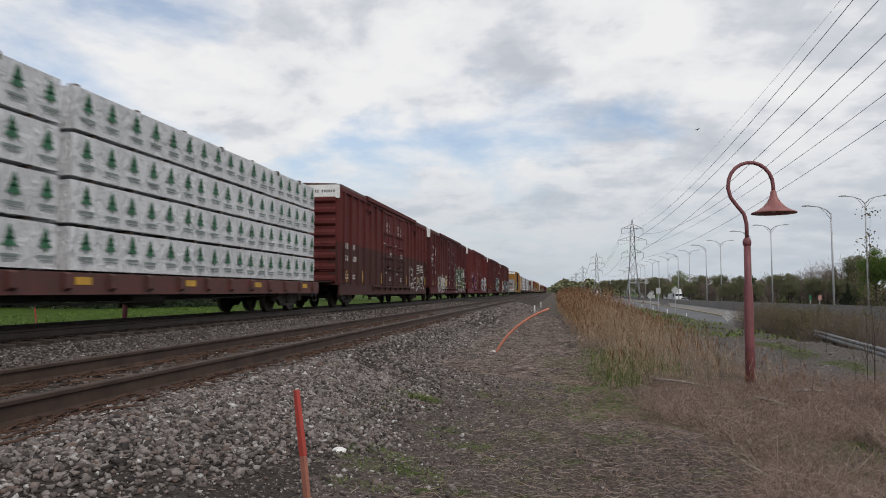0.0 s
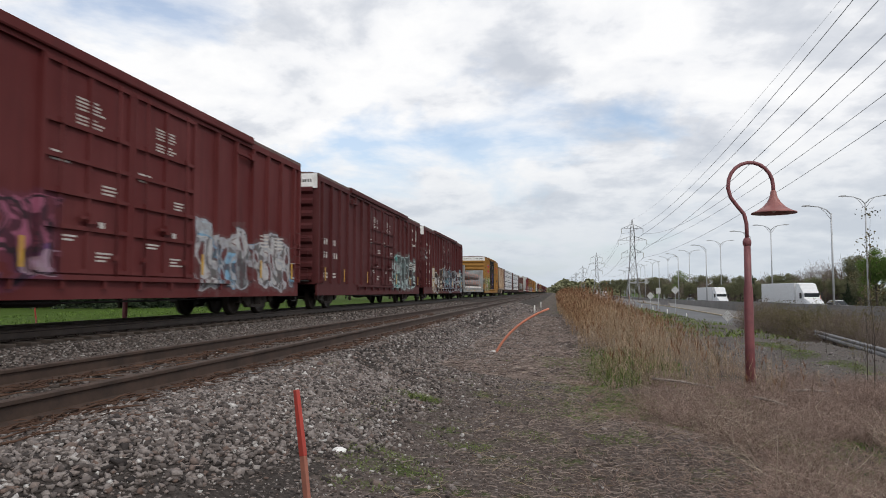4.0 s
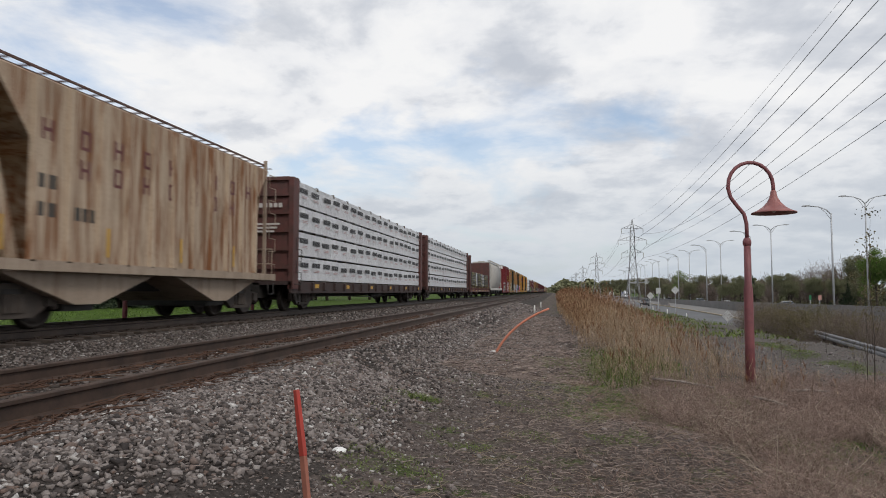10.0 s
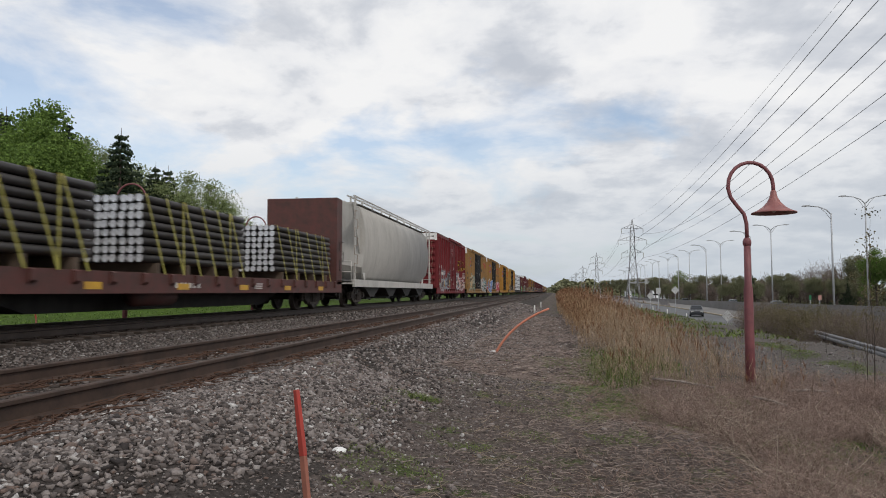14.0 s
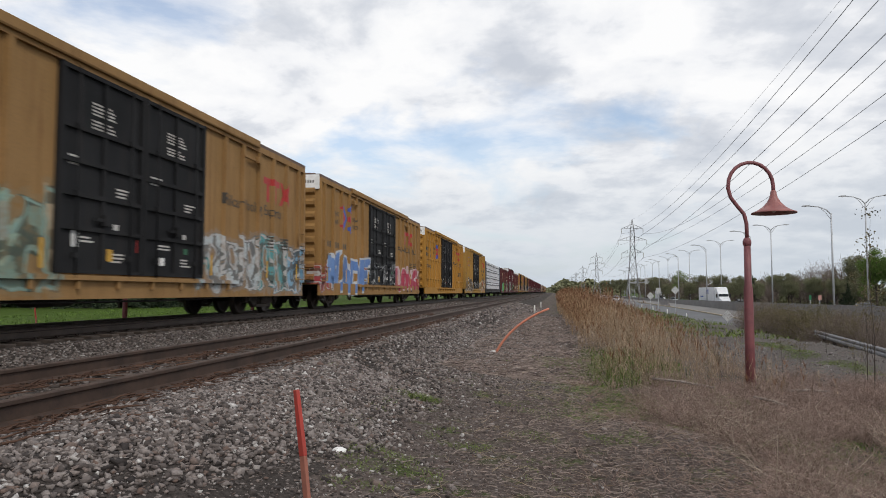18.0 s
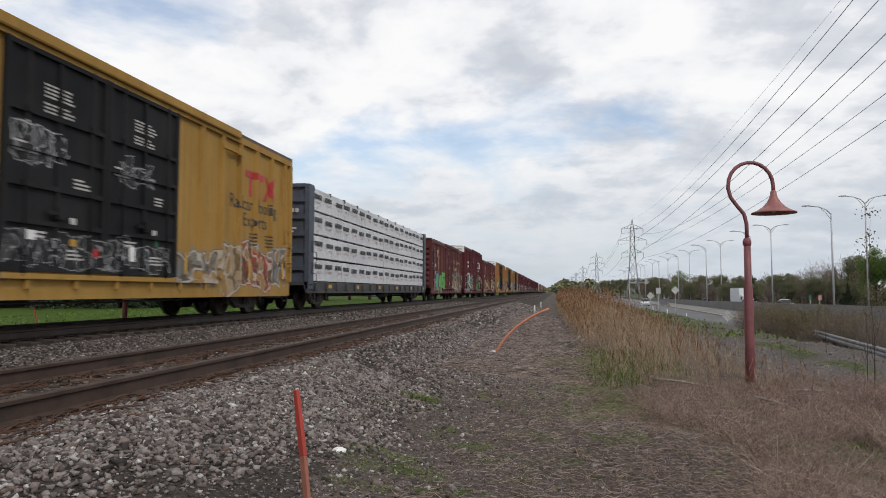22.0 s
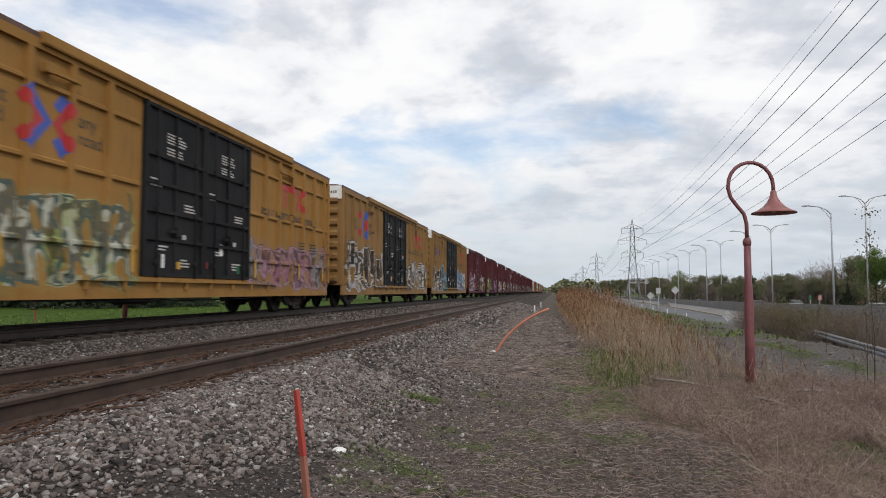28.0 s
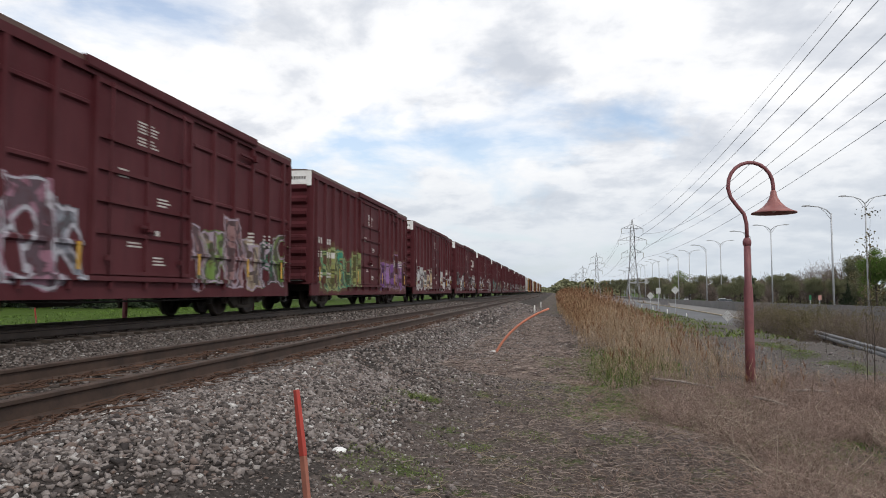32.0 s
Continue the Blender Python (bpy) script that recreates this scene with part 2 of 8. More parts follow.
# ---- rolling stock: materials ----
def graffiti(nt, co, col, y0, y1, z0, z1, seed, fills, line, size=1.0):
    """Spray paint over a stretch of a car side: rounded letter shapes with counters, outlines and a thin halo."""
    def M(op, a, b=None, c=None, clamp=False):
        return math_of(nt, op, a, b, c, clamp)
    wob = tex(nt, "ShaderNodeTexNoise", co, 1.1 / size, 2, 0.5, (0, 1, 1), (0, seed * 3.7, seed)).outputs["Color"]
    vec = nt.nodes.new("ShaderNodeVectorMath")
    vec.operation = "MULTIPLY_ADD"
    nt.links.new(wob, vec.inputs[0])
    vec.inputs[1].default_value = (0, 0.9 * size, 0.7 * size)
    nt.links.new(co, vec.inputs[2])
    sep, raw = nt.nodes.new("ShaderNodeSeparateXYZ"), nt.nodes.new("ShaderNodeSeparateXYZ")
    nt.links.new(vec.outputs[0], sep.inputs[0]), nt.links.new(co, raw.inputs[0])
    x, yr = raw.outputs[0], raw.outputs[1]
    y, z = sep.outputs[1], M("ADD", sep.outputs[2], -0.35 * size)
    lw = 1.05 * size
    slant = M("MULTIPLY_ADD", z, 0.12, y)
    v = M("MULTIPLY_ADD", slant, 1 / lw, seed * 7.0 + 40)
    cell = M("FLOOR", v)
    t = M("SUBTRACT", M("FRACT", v), 0.5)
    wn = nt.nodes.new("ShaderNodeTexWhiteNoise")
    wn.noise_dimensions = "1D"
    nt.links.new(M("ADD", cell, seed * 1.7), wn.inputs["W"])
    rgb = nt.nodes.new("ShaderNodeSeparateColor")
    nt.links.new(wn.outputs["Color"], rgb.inputs[0])
    r1, r2, r3 = rgb.outputs
    top = M("MULTIPLY_ADD", r1, 0.55 * size, z1 - 0.4 * size)
    hz = z1 - z0
    # distance inside the letter's block
    d = M("MULTIPLY", M("SUBTRACT", 0.47, M("ABSOLUTE", t)), lw)
    d = M("MINIMUM", d, M("SUBTRACT", top, z))
    d = M("MINIMUM", d, M("ADD", M("SUBTRACT", z, z0), M("MULTIPLY", r2, -0.18)))
    # counters: one high, one low, and a notch from one side
    def hole(tc, zc, rt, rz):
        a = M("DIVIDE", M("SUBTRACT", t, tc), rt)
        b = M("DIVIDE", M("SUBTRACT", z, zc), rz)
        return M("MULTIPLY", M("SUBTRACT", M("SQRT", M("ADD", M("MULTIPLY", a, a), M("MULTIPLY", b, b))), 1.0), rt * lw)
    h1 = hole(M("MULTIPLY_ADD", r2, 0.3, -0.15), M("MULTIPLY_ADD", r3, 0.25 * hz, z0 + hz * 0.52), 0.14, hz * 0.15)
    h2 = hole(M("MULTIPLY_ADD", r3, 0.9, -0.45), M("MULTIPLY_ADD", r1, 0.2 * hz, z0 + hz * 0.12), 0.16, hz * 0.20)
    d = M("MINIMUM", d, M("MINIMUM", h1, h2))
    # ends of the piece
    d = M("MINIMUM", d, M("SUBTRACT", y, y0 + 0.1))
    d = M("MINIMUM", d, M("SUBTRACT", y1 + 0.7 * size, y))
    n = len(fills)
    shade = tex(nt, "ShaderNodeTexWave", vec.outputs[0], 0.45 / size, 1, stretch=(0, 0.6, 1.2), loc=(0, seed, 0), Distortion=6.0).outputs[0]
    sel = M("FRACT", M("ADD", r3, M("MULTIPLY", M("GREATER_THAN", shade, 0.62), 1.0 / max(n, 1) + 0.01)))
    rp = nt.nodes.new("ShaderNodeValToRGB")
    rp.color_ramp.interpolation = "CONSTANT"
    while len(rp.color_ramp.elements) < n:
        rp.color_ramp.elements.new(0.5)
    for k, (e, c) in enumerate(zip(rp.color_ramp.elements, fills)):
        e.position, e.color = k / n, (*c, 1)
    if n == 1:
        rp.color_ramp.elements[1].color = (*fills[0], 1)
    nt.links.new(sel, rp.inputs[0])
    edge = M("LESS_THAN", M("ABSOLUTE", M("SUBTRACT", d, 0.022 * size)), 0.024 * size)
    vor = tex(nt, "ShaderNodeTexVoronoi", vec.outputs[0], 1.9 / size, loc=(0, seed * 2.3, seed), stretch=(0, 1, 0.7))
    vor.feature = "DISTANCE_TO_EDGE"
    seam = M("LESS_THAN", vor.outputs["Distance"], 0.045)
    body = mixc(nt, M("MULTIPLY", seam, 0.8), rp.outputs[0], tuple(c * 0.12 for c in line))
    glow = M("MULTIPLY", M("GREATER_THAN", shade, 0.78), 0.6)
    body = mixc(nt, glow, body, tuple(min(1.0, c * 0.5 + 0.3) for c in fills[0]))
    paint = mixc(nt, edge, body, line)
    fade = tex(nt, "ShaderNodeTexNoise", co, 5.0, 4, 0.7).outputs[0]
    worn = ramp_of(nt, fade, [(0.30, 0.35), (0.52, 0.90)])
    drip = tex(nt, "ShaderNodeTexNoise", co, 9.0, 2, 0.5, (0, 1, 0.12)).outputs[0]
    side = M("GREATER_THAN", x, 1.0)
    inside = M("MULTIPLY", M("GREATER_THAN", M("MULTIPLY_ADD", drip, 0.05, d), 0.0), side)
    # a soft under-coat shows round the letters
    under = M("MULTIPLY", M("MULTIPLY", M("GREATER_THAN", M("MULTIPLY_ADD", fade, 0.5, d), 0.12), side), 0.13)
    col = mixc(nt, under, col, fills[-1])
    return mixc(nt, M("MULTIPLY", inside, worn), col, paint)


def car_paint(name, base, rust=0.3, rustc=(0.10, 0.045, 0.025), grafs=(), patch=None, rough=0.55, dirt=0.16, streak=(0.52, 0.72)):
    """Weathered car paint: runs, rust freckles, road dirt, spray paint."""
    m, nt, b = nodes_of(name)
    co = coords(nt)
    big = tex(nt, "ShaderNodeTexNoise", co, 0.55, 5, 0.6, (1, 1, 0.6)).outputs[0]
    run = tex(nt, "ShaderNodeTexNoise", co, 3.0, 4, 0.65, (1, 2.2, 0.16)).outputs[0]
    fine = tex(nt, "ShaderNodeTexNoise", co, 26.0, 3, 0.6).outputs[0]
    pale = tuple(min(1, c * 1.18 + 0.015) for c in base)
    col = mixc(nt, ramp_of(nt, big, [(0.35, 0.0), (0.65, 1.0)]), base, pale)
    if patch:
        py0, py1, pz0, pz1, pc = patch
        sep = nt.nodes.new("ShaderNodeSeparateXYZ")
        nt.links.new(co, sep.inputs[0])
        wz = tex(nt, "ShaderNodeTexNoise", co, 1.5, 3, 0.6).outputs[0]
        zz = math_of(nt, "MULTIPLY_ADD", wz, 0.25, sep.outputs[2])
        k = math_of(nt, "MULTIPLY", math_of(nt, "LESS_THAN", zz, pz1), math_of(nt, "GREATER_THAN", sep.outputs[1], py0))
        k = math_of(nt, "MULTIPLY", k, math_of(nt, "LESS_THAN", sep.outputs[1], py1))
        k = math_of(nt, "MULTIPLY", k, math_of(nt, "GREATER_THAN", sep.outputs[0], 1.0))
        col = mixc(nt, math_of(nt, "MULTIPLY", k, 0.85), col, pc)
    col = mixc(nt, math_of(nt, "MULTIPLY", ramp_of(nt, run, [(streak[0], 0.0), (streak[1], 1.0)]), min(1.0, rust * 1.5)), col, rustc)
    soot = tex(nt, "ShaderNodeTexNoise", co, 1.6, 5, 0.65, (1, 1.5, 0.35), (0, 3.1, 0.7)).outputs[0]
    col = mixc(nt, math_of(nt, "MULTIPLY", ramp_of(nt, soot, [(0.48, 0.0), (0.72, 1.0)]), 0.20 + 0.25 * rust), col, tuple(c * 0.45 for c in base))
    for g in grafs:
        col = graffiti(nt, co, col, *g)
    col = mixc(nt, math_of(nt, "MULTIPLY", ramp_of(nt, fine, [(0.45, 0.0), (0.75, 1.0)]), dirt + rust * dirt * 1.9), col, (0.07, 0.055, 0.045))
    nt.links.new(col, b.inputs["Base Color"])
    nt.links.new(math_of(nt, "MULTIPLY_ADD", big, 0.3, rough), b.inputs["Roughness"])
    b.inputs["Specular IOR Level"].default_value = 0.16
    bump(nt, b, math_of(nt, "ADD", big, math_of(nt, "MULTIPLY", fine, 0.15)), 0.12, 0.02)
    return m


M_STEEL = surface("dark_steel", (0.045, 0.04, 0.036), (0.02, 0.018, 0.017), 0.65, 0.2)
M_WHEEL = surface("wheel_steel", (0.055, 0.042, 0.034), (0.03, 0.022, 0.018), 0.55, 0.5, fine=20)
M_GALV = surface("galvanised_roof", (0.42, 0.41, 0.40), (0.25, 0.20, 0.17), 0.5, 0.4)
M_ROOFB = surface("brown_roof", (0.13, 0.065, 0.05), (0.07, 0.04, 0.03), 0.6)
M_WHITE = surface("white_end_board", (0.86, 0.85, 0.83), (0.68, 0.66, 0.63), 0.5, amount=0.4)
M_LETTER = surface("white_lettering", (0.62, 0.60, 0.57), (0.4, 0.36, 0.33), 0.6, amount=0.6)
M_CREAM = surface("cream_lettering", (0.50, 0.40, 0.24), (0.36, 0.27, 0.16), 0.6, amount=0.6)
M_BLACKL = surface("black_lettering", (0.035, 0.033, 0.03), (0.09, 0.07, 0.05), 0.6, amount=0.6)
M_YEL = surface("yellow_reflector", (0.62, 0.35, 0.03), (0.40, 0.22, 0.03), 0.5)
M_RED = surface("red_mark", (0.46, 0.035, 0.035), (0.34, 0.035, 0.03), 0.55)
M_BLUE = surface("blue_mark", (0.05, 0.10, 0.42), (0.05, 0.085, 0.33), 0.55)
M_PINKM = surface("pale_red_mark", (0.55, 0.28, 0.24), None, 0.6)
M_GREEN = surface("green_mark", (0.03, 0.15, 0.07), None, 0.6)

MOVERS = []      # (object, y at the start)
WHEELSETS = []   # (wheelset, car's y at the start)


# ---- rolling stock: shared pieces ----
def wheelset_mesh():
    bm = bmesh.new()
    for s in (-1, 1):
        c = s * 0.7175
        prof = [(0.09, c - s * 0.09), (0.11, c - s * 0.07), (0.17, c - s * 0.03), (0.36, c - s * 0.01), (0.39, c - s * 0.07), (0.482, c - s * 0.07), (0.482, c - s * 0.04), (0.457, c - s * 0.02), (0.453, c + s * 0.07), (0.39, c + s * 0.07), (0.365, c + s * 0.02), (0.17, c + s * 0.03), (0.11, c + s * 0.08), (0.08, c + s * 0.08)]
        lathe(bm, prof, 24, "x")
    lathe(bm, [(0.085, -0.64), (0.08, 0.0), (0.085, 0.64)], 10, "x")
    for s in (-1, 1):
        lathe(bm, [(0.07, s * 0.78), (0.07, s * 1.05), (0.05, s * 1.06)], 10, "x")
        for k in range(3):
            a = k * 2 * math.pi / 3
            lathe(bm, [(0.012, s * 1.06), (0.012, s * 1.085)], 6, "x", 0, 0.035 * math.cos(a), 0.035 * math.sin(a))
    return mesh_of("wheelset", bm)


def side_frame_mesh(s):
    bm = bmesh.new()
    x0, x1 = s * 0.93, s * 1.06
    out = [(-1.12, 0.36), (-1.12, 0.58), (-0.98, 0.64), (-0.70, 0.66), (-0.45, 0.80), (0.45, 0.80), (0.70, 0.66), (0.98, 0.64), (1.12, 0.58), (1.12, 0.36), (1.02, 0.33), (0.90, 0.46), (0.78, 0.36), (0.50, 0.20), (-0.50, 0.20), (-0.78, 0.36), (-0.90, 0.46), (-1.02, 0.33)]
    prism(bm, out, min(x0, x1), max(x0, x1), "x")
    for y in (-0.9, 0.9):
        box(bm, min(x0, s * 1.12), max(x0, s * 1.12), y - 0.13, y + 0.13, 0.40, 0.62)
    box(bm, min(s * 1.05, s * 1.10), max(s * 1.05, s * 1.10), -0.44, 0.44, 0.70, 0.78)
    box(bm, min(s * 1.05, s * 1.10), max(s * 1.05, s * 1.10), -0.48, 0.48, 0.21, 0.29)
    box(bm, min(s * 1.05, s * 1.09), max(s * 1.05, s * 1.09), -0.34, -0.26, 0.28, 0.72)
    box(bm, min(s * 1.05, s * 1.09), max(s * 1.05, s * 1.09), 0.26, 0.34, 0.28, 0.72)
    return mesh_of("side_frame", bm)


def coil_mesh():
    bm = bmesh.new()
    for cy in (-0.15, 0.0, 0.15):
        prof = []
        for i in range(13):
            prof.append((0.062 if i % 2 else 0.05, 0.29 + i * 0.027))
        lathe(bm, prof, 8, "z", 1.09, cy)
    return mesh_of("spring_nest", bm)


def bolster_mesh():
    bm = bmesh.new()
    box(bm, -1.08, 1.08, -0.2, 0.2, 0.52, 0.72)
    box(bm, -0.25, 0.25, -0.2, 0.2, 0.72, 0.80)
    return mesh_of("bolster", bm)


M_TRUCKF = surface("dusty_truck_casting", (0.082, 0.064, 0.052), (0.035, 0.028, 0.024), 0.8, 0.1, fine=25)
ME_WHEELS, ME_SF_R, ME_SF_L, ME_COIL, ME_BOLSTER = wheelset_mesh(), side_frame_mesh(1), side_frame_mesh(-1), coil_mesh(), bolster_mesh()


def add_truck(car, y, start_y):
    t = part("truck", ME_BOLSTER, M_STEEL, car, "", pose(0, y, 0))
    part("side_frame", ME_SF_R, M_TRUCKF, t), part("side_frame", ME_SF_L, M_TRUCKF, t)
    tagged(part("spring_nest", ME_COIL, M_TRUCKF, t), kind="stuff")
    for dy in (-0.89, 0.89):
        w = part("wheelset", ME_WHEELS, M_WHEEL, t, "", pose(0, dy, 0.457))
        WHEELSETS.append((w, start_y + y + dy, dy))


def coupler_mesh():
    bm = bmesh.new()
    box(bm, -0.09, 0.09, 0.0, 0.6, 0.72, 0.92)
    box(bm, -0.16, 0.14, 0.55, 0.95, 0.68, 0.96)
    tube(bm, [(0.35, 0.1, 0.72), (0.33, 0.45, 0.42), (0.25, 0.85, 0.38)], 0.025, 6)
    return mesh_of("coupler", bm)


ME_COUPLER = coupler_mesh()


def add_couplers(car, half):
    part("coupler", ME_COUPLER, M_STEEL, car, "", pose(0, half - 0.1, 0))
    part("coupler", ME_COUPLER, M_STEEL, car, "", pose(0, -half + 0.1, 0, 0, 0, 180))


def ladder_mesh(n, w, gap):
    bm = bmesh.new()
    pts = [(0, -w / 2, 0)]
    for k in range(n):
        s = 1 if k % 2 else -1
        pts += [(0.07, s * w / 2, k * gap), (0.07, -s * w / 2, k * gap)]
    pts.append((0, pts[-1][1], pts[-1][2]))
    tube(bm, pts, 0.014, 5)
    return mesh_of("ladder", bm)


ME_LADDER = ladder_mesh(5, 0.45, 0.38)
ME_LADDER_LONG = ladder_mesh(9, 0.45, 0.38)


def step_mesh():
    bm = bmesh.new()
    tube(bm, [(0, -0.2, 0), (0.02, -0.2, -0.32), (0.02, 0.2, -0.32), (0, 0.2, 0)], 0.018, 5)
    return mesh_of("step", bm)


ME_STEP = step_mesh()


def blocks(bm, y, z, n, w, h, x=1.4345, gap=0.28, skip=()):
    """A row of n plain painted blocks, w wide and h high, from y."""
    for k in range(n):
        if k in skip:
            continue
        a = y + k * w
        box(bm, x - 0.003, x, a, a + w * (1 - gap), z, z + h)


TEXTS = {}


def text_mesh(text, size, extrude=0.001, offset=0.0, shear=0.0):
    """The flat mesh of a text, made once and then copied."""
    key = (text, size, extrude, offset, shear)
    if key not in TEXTS:
        cu = bpy.data.curves.new("text", "FONT")
        cu.body, cu.size, cu.extrude, cu.offset, cu.shear, cu.resolution_u = text, size, extrude, offset, shear, 3
        tmp = bpy.data.objects.new("text", cu)
        scene.collection.objects.link(tmp)
        TEXTS[key] = bpy.data.meshes.new_from_object(tmp.evaluated_get(bpy.context.evaluated_depsgraph_get()))
        bpy.data.objects.remove(tmp)
        TEXTS[key].materials.clear()
    return TEXTS[key].copy()


def words(name, text, size, y, z, x, mat, parent, label=""):
    me = text_mesh(text, size)
    me.transform(Matrix(((0, 0, 1, x), (1, 0, 0, y), (0, 1, 0, z), (0, 0, 0, 1))))
    if x > 1:
        on_posts(me, POSTS.get(parent.name, ()))
    return part(name, me, mat, parent, label)


for text, size in (("EXCESS HEIGHT CAR", 0.13), ("next", 0.36), ("load", 0.36), ("any", 0.36), ("road", 0.36), ("RAILCAR POOLING EXPERTS", 0.37), ("Railcar Pooling Experts", 0.42), ("Railcar Pooling", 0.52), ("Experts", 0.52)):
    text_mesh(text, size)
for letter in "MADELONG15":
    for sh in (0.12, -0.05):
        text_mesh(letter, 1.0, 0.0, 0.13, sh), text_mesh(letter, 1.0, 0.0, 0.065, sh)


def mover(ob, y):
    ob.location.y = y
    MOVERS.append((ob, y))
    return ob


XT = -9.87  # the train's track


def car_base(name, label, category, near, far, truck_in=2.35):
    L = far - near
    car = thing(name, label, category, "freight train")
    car.location = (XT, (near + far) / 2, 0)
    mover(car, (near + far) / 2)
    add_couplers(car, L / 2)
    for y in (-L / 2 + truck_in, L / 2 - truck_in):
        add_truck(car, y, (near + far) / 2)
    return car, L / 2


# ---- boxcars ----
POSTS = {}  # car name: where its side posts stand


def boxcar(near, far, label, paint, style="ribs", roof=None, doors=(0.365, 0.635), door_paint=None, board=True, top=4.93, logo="", nposts=18, roof_scallops=False, two_doors=True, letter=None, under=None, distant=False, marks=None):
    car, h = car_base("boxcar", label, "boxcar", near, far)
    L = 2 * h
    roof = roof or M_ROOFB
    door_paint = door_paint or paint
    under = under or M_STEEL
    letter = letter or M_LETTER
    d0, d1 = -h + doors[0] * L, -h + doors[1] * L
    bm = bmesh.new()
    box(bm, -1.43, 1.43, -h, h, 0.92, top - 0.03)
    part("body", bm, paint, car)
    bm = bmesh.new()
    for s in (-1, 1):
        box(bm, min(s * 1.40, s * 1.47), max(s * 1.40, s * 1.47), -h + 0.05, h - 0.05, 0.52, 0.98)
    part("side_sill", bm, paint, car)
    bm = bmesh.new()
    box(bm, -0.33, 0.33, -h, h, 0.50, 0.95)
    for k in range(7):
        y = -h + L * (k + 0.5) / 7
        box(bm, -1.38, 1.38, y - 0.08, y + 0.08, 0.68, 0.92)
    part("centre_sill", bm, under, car)
    bm = bmesh.new()
    prof = [(-1.50, top - 0.10), (-1.50, top), (-0.9, top + 0.035), (0, top + 0.055), (0.9, top + 0.035), (1.50, top), (1.50, top - 0.10)]
    prism(bm, prof, -h - 0.03, h + 0.03, "y")
    n = int(L / 1.1)
    for k in range(n + 1):
        y = -h + L * k / n
        e = 0.035 if roof_scallops else 0.02
        w, k2 = (1.51, 0.16) if roof_scallops else (1.3, 0.05)
        rib = bmesh.new() if not distant else bm
        prism(rib, [(-w, top - 0.02), (-w, top + e + (1.51 - w) * 0.05), (0, top + 0.06 + e), (w, top + e + (1.51 - w) * 0.05), (w, top - 0.02)], y - k2, y + k2, "y")
        if not distant:
            part("roof_rib", rib, roof, car)
    roof_part = part("roof", bm, roof, car)
    if distant:
        tagged(roof_part, kind="stuff")
    bm = bmesh.new()
    box(bm, 1.42, 1.505, -h, h, top - 0.26, top - 0.09)
    box(bm, -1.505, -1.42, -h, h, top - 0.26, top - 0.09)
    part("top_chord", bm, paint, car)
    # side posts, the same on both sides; those of the far side are one piece
    zt = top - 0.26
    bm = bmesh.new()
    prism(bm, [(1.42, -0.07), (1.53, -0.05), (1.53, 0.05), (1.42, 0.07)], 0.96, zt, "z")
    post = mesh_of("post", bm)
    post.materials.append(paint)
    ys = [-h + 0.06] + [-h + L * (k + 0.5) / nposts for k in range(nposts)] + [h - 0.06]
    ys = [y for y in ys if y < d0 - 0.12 or y > d1 + 0.12]
    POSTS[car.name] = () if distant else ys
    far_bm = bmesh.new()
    near_bm = bmesh.new()
    for y in ys:
        if distant:
            box(near_bm, 1.42, 1.505, y - 0.05, y + 0.05, 0.96, zt)
        else:
            part("post", shifted(post, y), None, car)
        box(far_bm, -1.505, -1.42, y - 0.05, y + 0.05, 0.96, zt)
    tagged(part("far_posts", far_bm, paint, car), kind="stuff")
    if distant:
        tagged(part("side_posts", near_bm, paint, car), kind="stuff")
    else:
        near_bm.free()
    if style == "grid":
        for z in (1.53, 2.86, 4.12):
            for a, b in ((-h + 0.06, d0 - 0.12), (d1 + 0.12, h - 0.06)):
                bm = bmesh.new()
                prism(bm, [(1.42, z - 0.07), (1.485, z - 0.03), (1.485, z + 0.03), (1.42, z + 0.07)], a, b, "y")
                part("side_rail", bm, paint, car)
    # doors: sliding plug doors with stiffeners, rods and a track
    n = 2 if two_doors else 1
    w = (d1 - d0) / n
    for k in range(n):
        a, b = d0 + k * w + 0.02, d0 + (k + 1) * w - 0.02
        bm = bmesh.new()
        box(bm, 1.42, 1.465, a, b, 0.98, zt)
        mid = (a + b) / 2
        door = part("plug_door", bm, door_paint, car)
        ribs = [(1.53, y, y + 0.09, 0.98, zt) for y in (a, b - 0.09)] + [(1.52, a + 0.09, b - 0.09, z, z + 0.08) for z in (0.98, 1.75, 2.35, 2.95, 3.55, zt - 0.09)] + [(1.512, mid - 0.04, mid + 0.04, 1.06, zt - 0.09)]
        if distant:
            bm = bmesh.new()
            for x1, y0, y1, z0, z1 in ribs:
                box(bm, 1.466, x1, y0, y1, z0, z1)
            tagged(part("door_ribs", bm, door_paint, door), kind="stuff")
        else:
            for x1, y0, y1, z0, z1 in ribs:
                bm = bmesh.new()
                box(bm, 1.466, x1, y0, y1, z0, z1)
                part("stiffener", bm, door_paint, door)
        for y in (a + 0.45, b - 0.45):
            bm = bmesh.new()
            tube(bm, [(1.545, y, 0.9), (1.545, y, zt)], 0.02, 6)
            for z in (1.3, 2.4, 3.6):
                box(bm, 1.50, 1.57, y - 0.05, y + 0.05, z - 0.05, z + 0.05)
            part("lock_rod", bm, door_paint, door)
        bm = bmesh.new()
        box(bm, 1.53, 1.57, mid - 0.3, mid + 0.3, 1.95, 2.01)
        box(bm, 1.53, 1.60, mid - 0.07, mid + 0.07, 1.88, 2.08)
        part("handle", bm, door_paint, door)
        bm = bmesh.new()
        rw = random.Random(int(near) + k)
